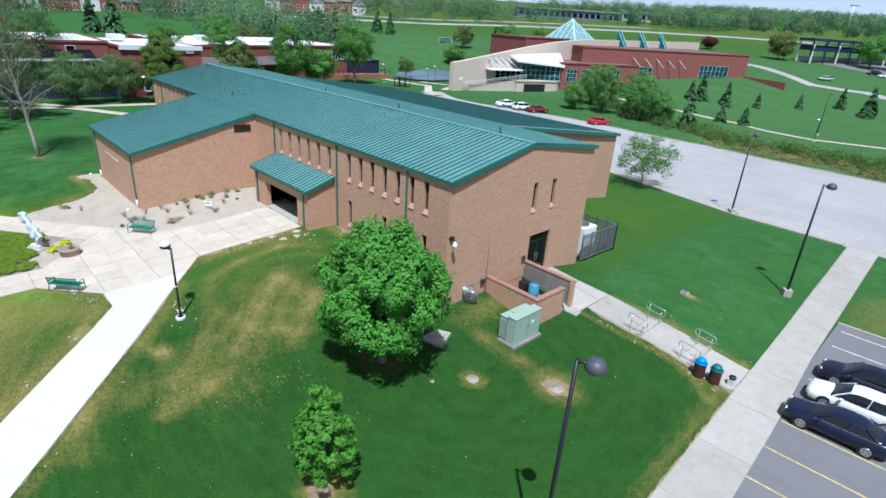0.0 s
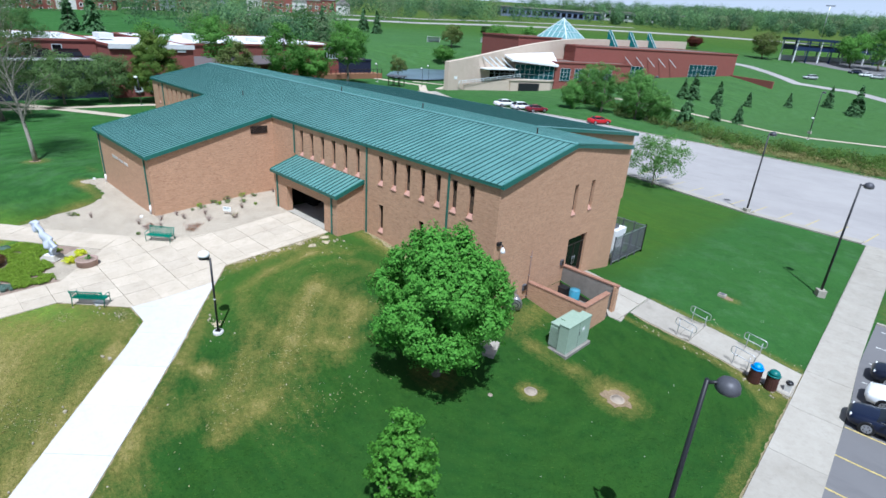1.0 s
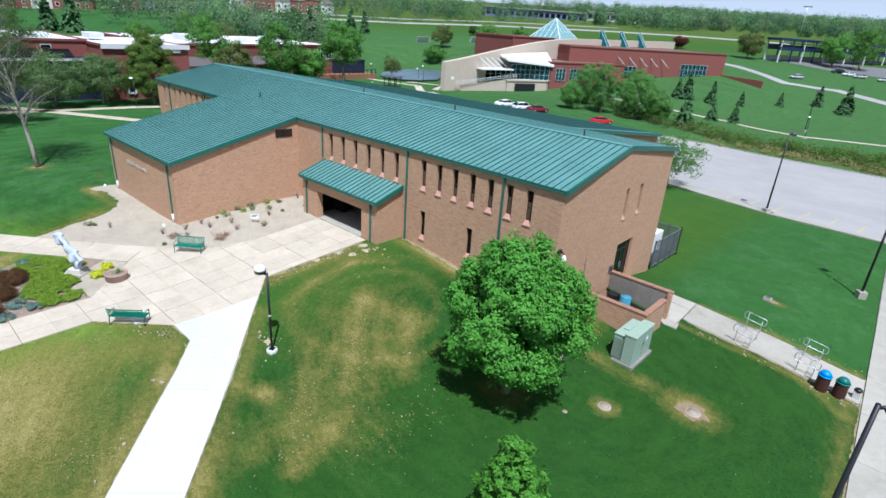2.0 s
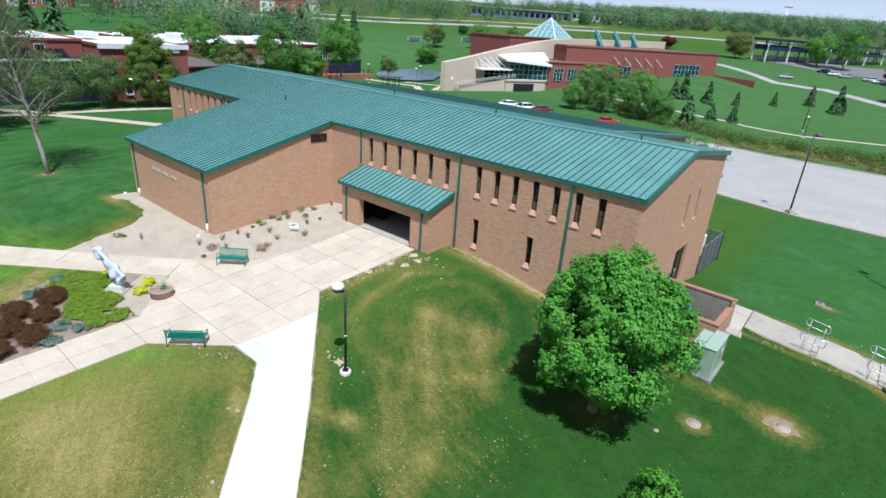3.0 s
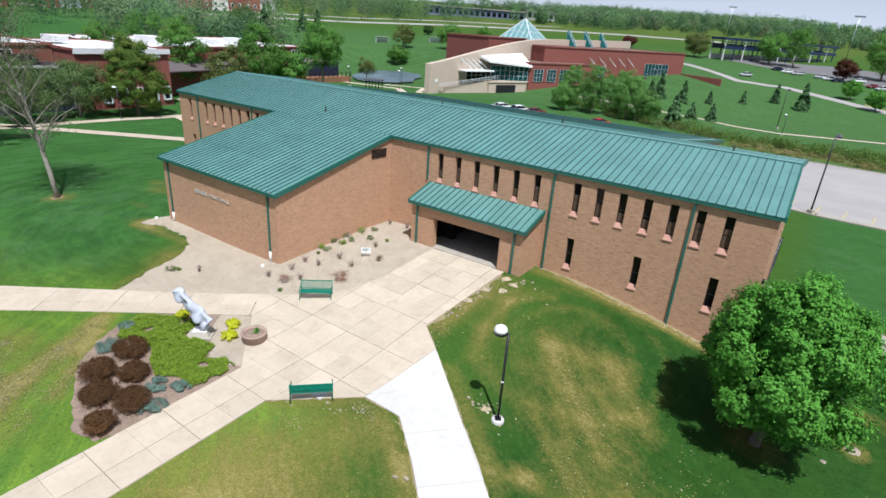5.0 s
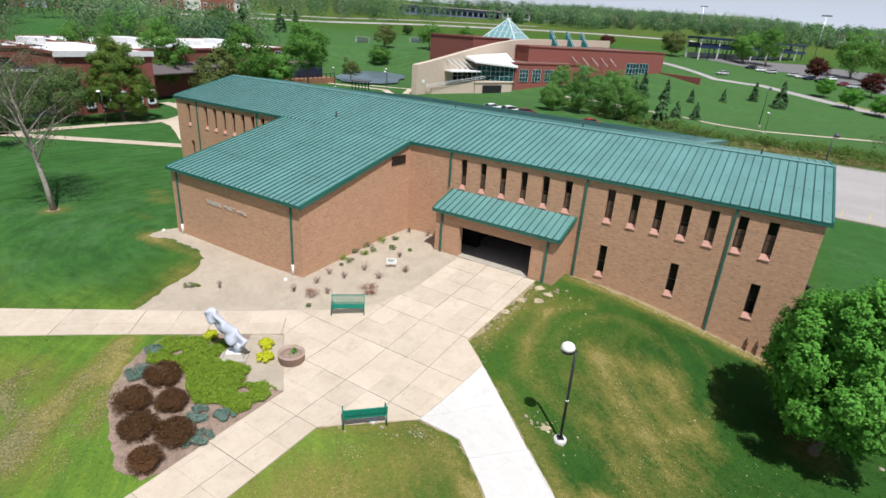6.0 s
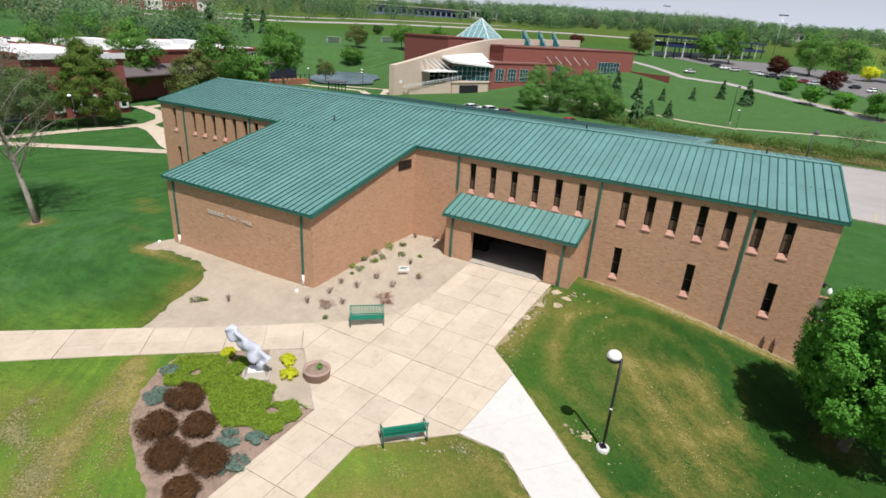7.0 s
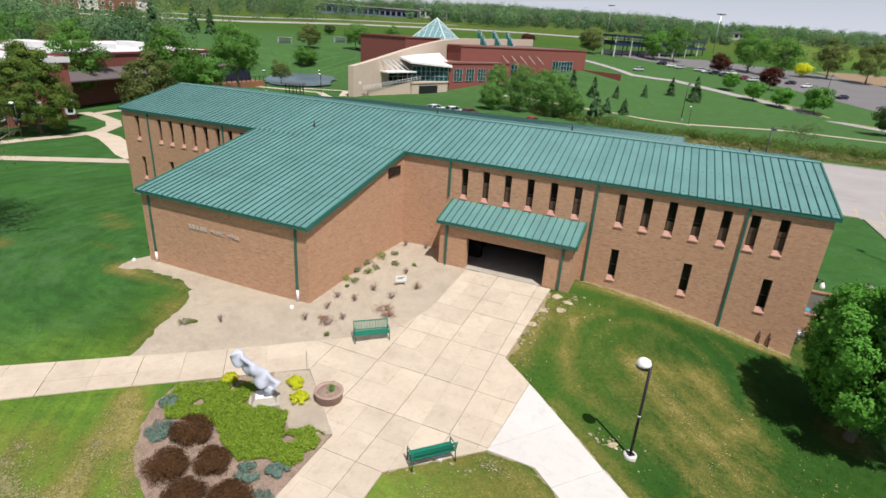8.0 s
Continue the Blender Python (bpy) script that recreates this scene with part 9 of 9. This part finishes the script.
def tufts():
    rng = np.random.default_rng(77)
    parts = [scatter(rng, *a) for a in ((-12, 44, -26, 3, 62), (12, 44, 3, 30, 30), (-32, -12, -26, 3, 25), (-50, -12, -40, 25, 6), (10, 45, 30, 44, 14), (-12, 40, -32, -26, 30))]
    x, y = np.concatenate([p[0] for p in parts]), np.concatenate([p[1] for p in parts])
    z = LAND_AT(x, y)
    size = rng.uniform(0.4, 1.0, len(x))
    me = leaf_mesh("grass", np.stack([x, y, z + 0.005 + 0.006 * size], 1), 0.095, GRASS_BLADES, rng, 6.0, aspect=2.0)
    at = me.attributes.new("dry", "FLOAT", "POINT")
    at.data.foreach_set("value", np.repeat(dryness(x, y) + rng.normal(0, 0.05, len(x)), 4))
    at = me.attributes.new("turf", "FLOAT", "POINT")
    at.data.foreach_set("value", np.repeat(np.vectorize(sunlit_turf_at)(x, y), 4))
    at = me.attributes.new("sward_shade", "FLOAT", "POINT")
    at.data.foreach_set("value", np.repeat(np.vectorize(sward_shade_at, otypes=[float])(x, y), 4))
    tagged(shared("grass", me, None), "short mown grass tufts, partly dry", "grass", kind="stuff")
    # pale cuttings lying in loose heaps
    heaps = []
    for hx, hy, n, w in ((-2.1, -24.95, 420, 0.3), (-1.5, -25.05, 300, 0.25), (-3.35, -23.64, 120, 0.14), (-3.0, -24.4, 160, 0.25), (-1.0, -22.26, 110, 0.14), (-0.6, -25.0, 300, 0.35), (0.8, -25.4, 520, 0.45), (1.2, -25.9, 520, 0.45), (1.9, -26.3, 420, 0.4), (0.6, -22.6, 90, 0.6), (1.8, -24.0, 120, 0.5), (3.0, -25.2, 110, 0.6), (11.5, -18.7, 60, 0.25), (12.7, -16.2, 70, 0.3), (13.3, -16.4, 70, 0.3), (25.0, -11.3, 22, 0.6), (25.5, -9.8, 22, 0.6), (24.4, -8.1, 14, 0.8), (12.5, -3.9, 70, 0.4), (11.9, -5.2, 60, 0.3), (18.0, -22.3, 60, 0.6), (19.1, -21.5, 50, 0.5), (16.8, -12.9, 40, 0.3), (12.1, -9.4, 50, 0.3)):
        heaps.append(np.stack([rng.normal(hx, w, n), rng.normal(hy, w * 0.7, n)], 1))
    for ax, ay, bx, by, n, w in ((-2.2, -20.1, -0.95, -21.9, 240, 0.34), (-0.95, -21.9, 0.3, -24.4, 420, 0.34), (0.3, -24.4, 1.6, -26.2, 420, 0.4), (0.1, -21.5, 2.4, -23.6, 260, 0.22), (-3.4, -23.9, -1.6, -25.2, 420, 0.5), (17.1, -6.9, 21.9, -12.0, 260, 0.4), (20.3, -12.7, 24.0, -16.0, 160, 0.5)):
        t = rng.uniform(0, 1, n)
        heaps.append(np.stack([ax + (bx - ax) * t + rng.normal(0, w, n), ay + (by - ay) * t + rng.normal(0, w, n)], 1))
    fx, fy = rng.uniform(11.5, 32.0, 26000), rng.uniform(-26.0, -2.0, 26000)
    drift = np.array([noise.noise((a * 0.42, b * 0.42, 2.0)) + 0.6 * noise.noise((a * 1.5, b * 1.5, 5.0)) for a, b in zip(fx, fy)])
    keep = rng.random(len(fx)) < np.clip((drift + 0.5 * np.exp(-(((fx - 24.5) / 2.6) ** 2 + ((fy + 12.0) / 3.6) ** 2)) - 0.24) * 0.24, 0, 0.15)
    for o in NO_GRASS:
        keep &= ~inside_mask(fx, fy, o)
    heaps.append(np.stack([fx[keep], fy[keep]], 1))
    h = np.concatenate(heaps)
    tagged(shared("cuttings", leaf_mesh("cuttings", np.column_stack([h, LAND_AT(h[:, 0], h[:, 1]) + 0.03]), 0.085, CUTTING, rng, 2.0, aspect=2.2), None), "pale dry grass cuttings on the lawn", "cuttings", kind="stuff")
    # pale stones and clods along worn edges
    sx, sy = [], []
    for (ax, ay), (bx, by), n, w in (((11.6, -3.2), (11.55, -9.6), 26, 0.5), ((11.9, -10.2), (12.9, -11.0), 14, 0.3), ((10.0, -18.3), (13.6, -16.1), 12, 0.3), ((13.2, -11.9), (18.5, -16.4), 20, 0.2), ((13.4, -3.6), (16.5, -4.4), 18, 0.7),
                                     ((14.5, -0.3), (24.5, -0.3), 40, 0.25), ((16.9, -12.8), (18.4, -13.6), 14, 0.5), ((22.0, -7.0), (25.0, -12.0), 12, 0.9), ((18.6, -16.6), (26.0, -23.0), 16, 0.4), ((30.2, 8.7), (39.3, 8.6), 40, 0.3), ((33.0, 12.8), (39.4, 12.8), 36, 0.4)):
        t = rng.uniform(0, 1, n)
        sx += list(ax + (bx - ax) * t + rng.normal(0, w, n))
        sy += list(ay + (by - ay) * t + rng.normal(0, w, n))
    gx, gy = rng.uniform(-13.5, 6, 9000), rng.uniform(-17.8, 0, 9000)
    keep = inside_mask(gx, gy, GRAVEL_BED)
    sx, sy = sx + list(gx[keep][:2200]), sy + list(gy[keep][:2200])
    bm = bmesh.new()
    for i, (a, b) in enumerate(zip(sx, sy)):
        if i <= len(sx) - 2200 and any(inside_mask(np.array([a]), np.array([b]), o)[0] for o in NO_GRASS):
            continue
        r = rng.uniform(0.02, 0.085) * (0.55 if i > len(sx) - 2200 else 1)
        z = land(a, b) + (0.03 if i > len(sx) - 2200 else 0)
        ring = [(a + r * rng.uniform(0.6, 1.2) * math.cos(q), b + r * rng.uniform(0.6, 1.2) * math.sin(q)) for q in (0.3, 1.5, 2.6, 3.9, 5.2)]
        lo = [bm.verts.new((u, v, z - 0.02)) for u, v in ring]
        top_v = bm.verts.new((a, b, z + r * 0.7))
        for i in range(5):
            bm.faces.new((lo[i], lo[(i + 1) % 5], top_v))
    tagged(part("stones", bm, PEBBLE, None), "pale stones and clods along worn lawn edges", "stones", kind="stuff")
    # broken flat rubble where the slabs were cut
    bm = bmesh.new()
    for (ax, ay), (bx, by), n, w in (((11.75, -3.0), (11.5, -9.8), 34, 0.22), ((12.3, -3.4), (13.6, -2.6), 8, 0.3), ((13.0, -11.6), (18.6, -16.1), 16, 0.18), ((11.0, -17.6), (13.2, -16.2), 5, 0.2), ((16.2, -12.7), (16.9, -13.2), 7, 0.2), ((16.0, -17.6), (26.0, -26.8), 16, 0.22), ((37.5, 8.6), (39.4, 8.5), 12, 0.25)):
        for t in rng.uniform(0, 1, n):
            a, b, r = ax + (bx - ax) * t + rng.normal(0, w), ay + (by - ay) * t + rng.normal(0, w), rng.uniform(0.04, 0.13)
            if any(inside_mask(np.array([a]), np.array([b]), o)[0] for o in NO_GRASS):
                continue
            z, turn = land(a, b), rng.uniform(0, 6.28)
            hi = [bm.verts.new((a + r * k * math.cos(turn + q), b + r * 0.65 * k * math.sin(turn + q), z + 0.05 + 0.02 * k)) for q, k in zip((0.2, 1.4, 2.5, 3.7, 5.1), rng.uniform(0.6, 1.2, 5))]
            lo = [bm.verts.new((v.co.x, v.co.y, z - 0.03)) for v in hi]
            bm.faces.new(hi)
            for i in range(5):
                bm.faces.new((lo[i], lo[(i + 1) % 5], hi[(i + 1) % 5], hi[i]))
    tagged(part("rubble", bm, PEBBLE, None), "pale broken concrete rubble along the paving edges", "rubble", kind="stuff")
    # clover and dandelion heads
    x, y = scatter(rng, 24, 44, -20, 30, 0.3)
    keep = np.array([noise.noise((a * 0.25, b * 0.25, 9.0)) > 0.0 for a, b in zip(x, y)])
    x, y = x[keep], y[keep]
    p = np.stack([x, y, LAND_AT(x, y) + 0.08], 1)
    tagged(shared("flowers", leaf_mesh("flowers", p, 0.045, CLOVER, rng, 1.0, aspect=1.2), None), "scattered small white clover heads", "flowers", kind="stuff")


CUTTING = leaf_material("cutting", (0.20, 0.22, 0.08), (0.44, 0.40, 0.20), 0.1)
CLOVER = leaf_material("clover_head", (0.42, 0.45, 0.34), (0.6, 0.6, 0.5), 0.2)
PEBBLE = soil("pale_stone", (0.27, 0.235, 0.155), (0.43, 0.375, 0.27), 8)
tufts()
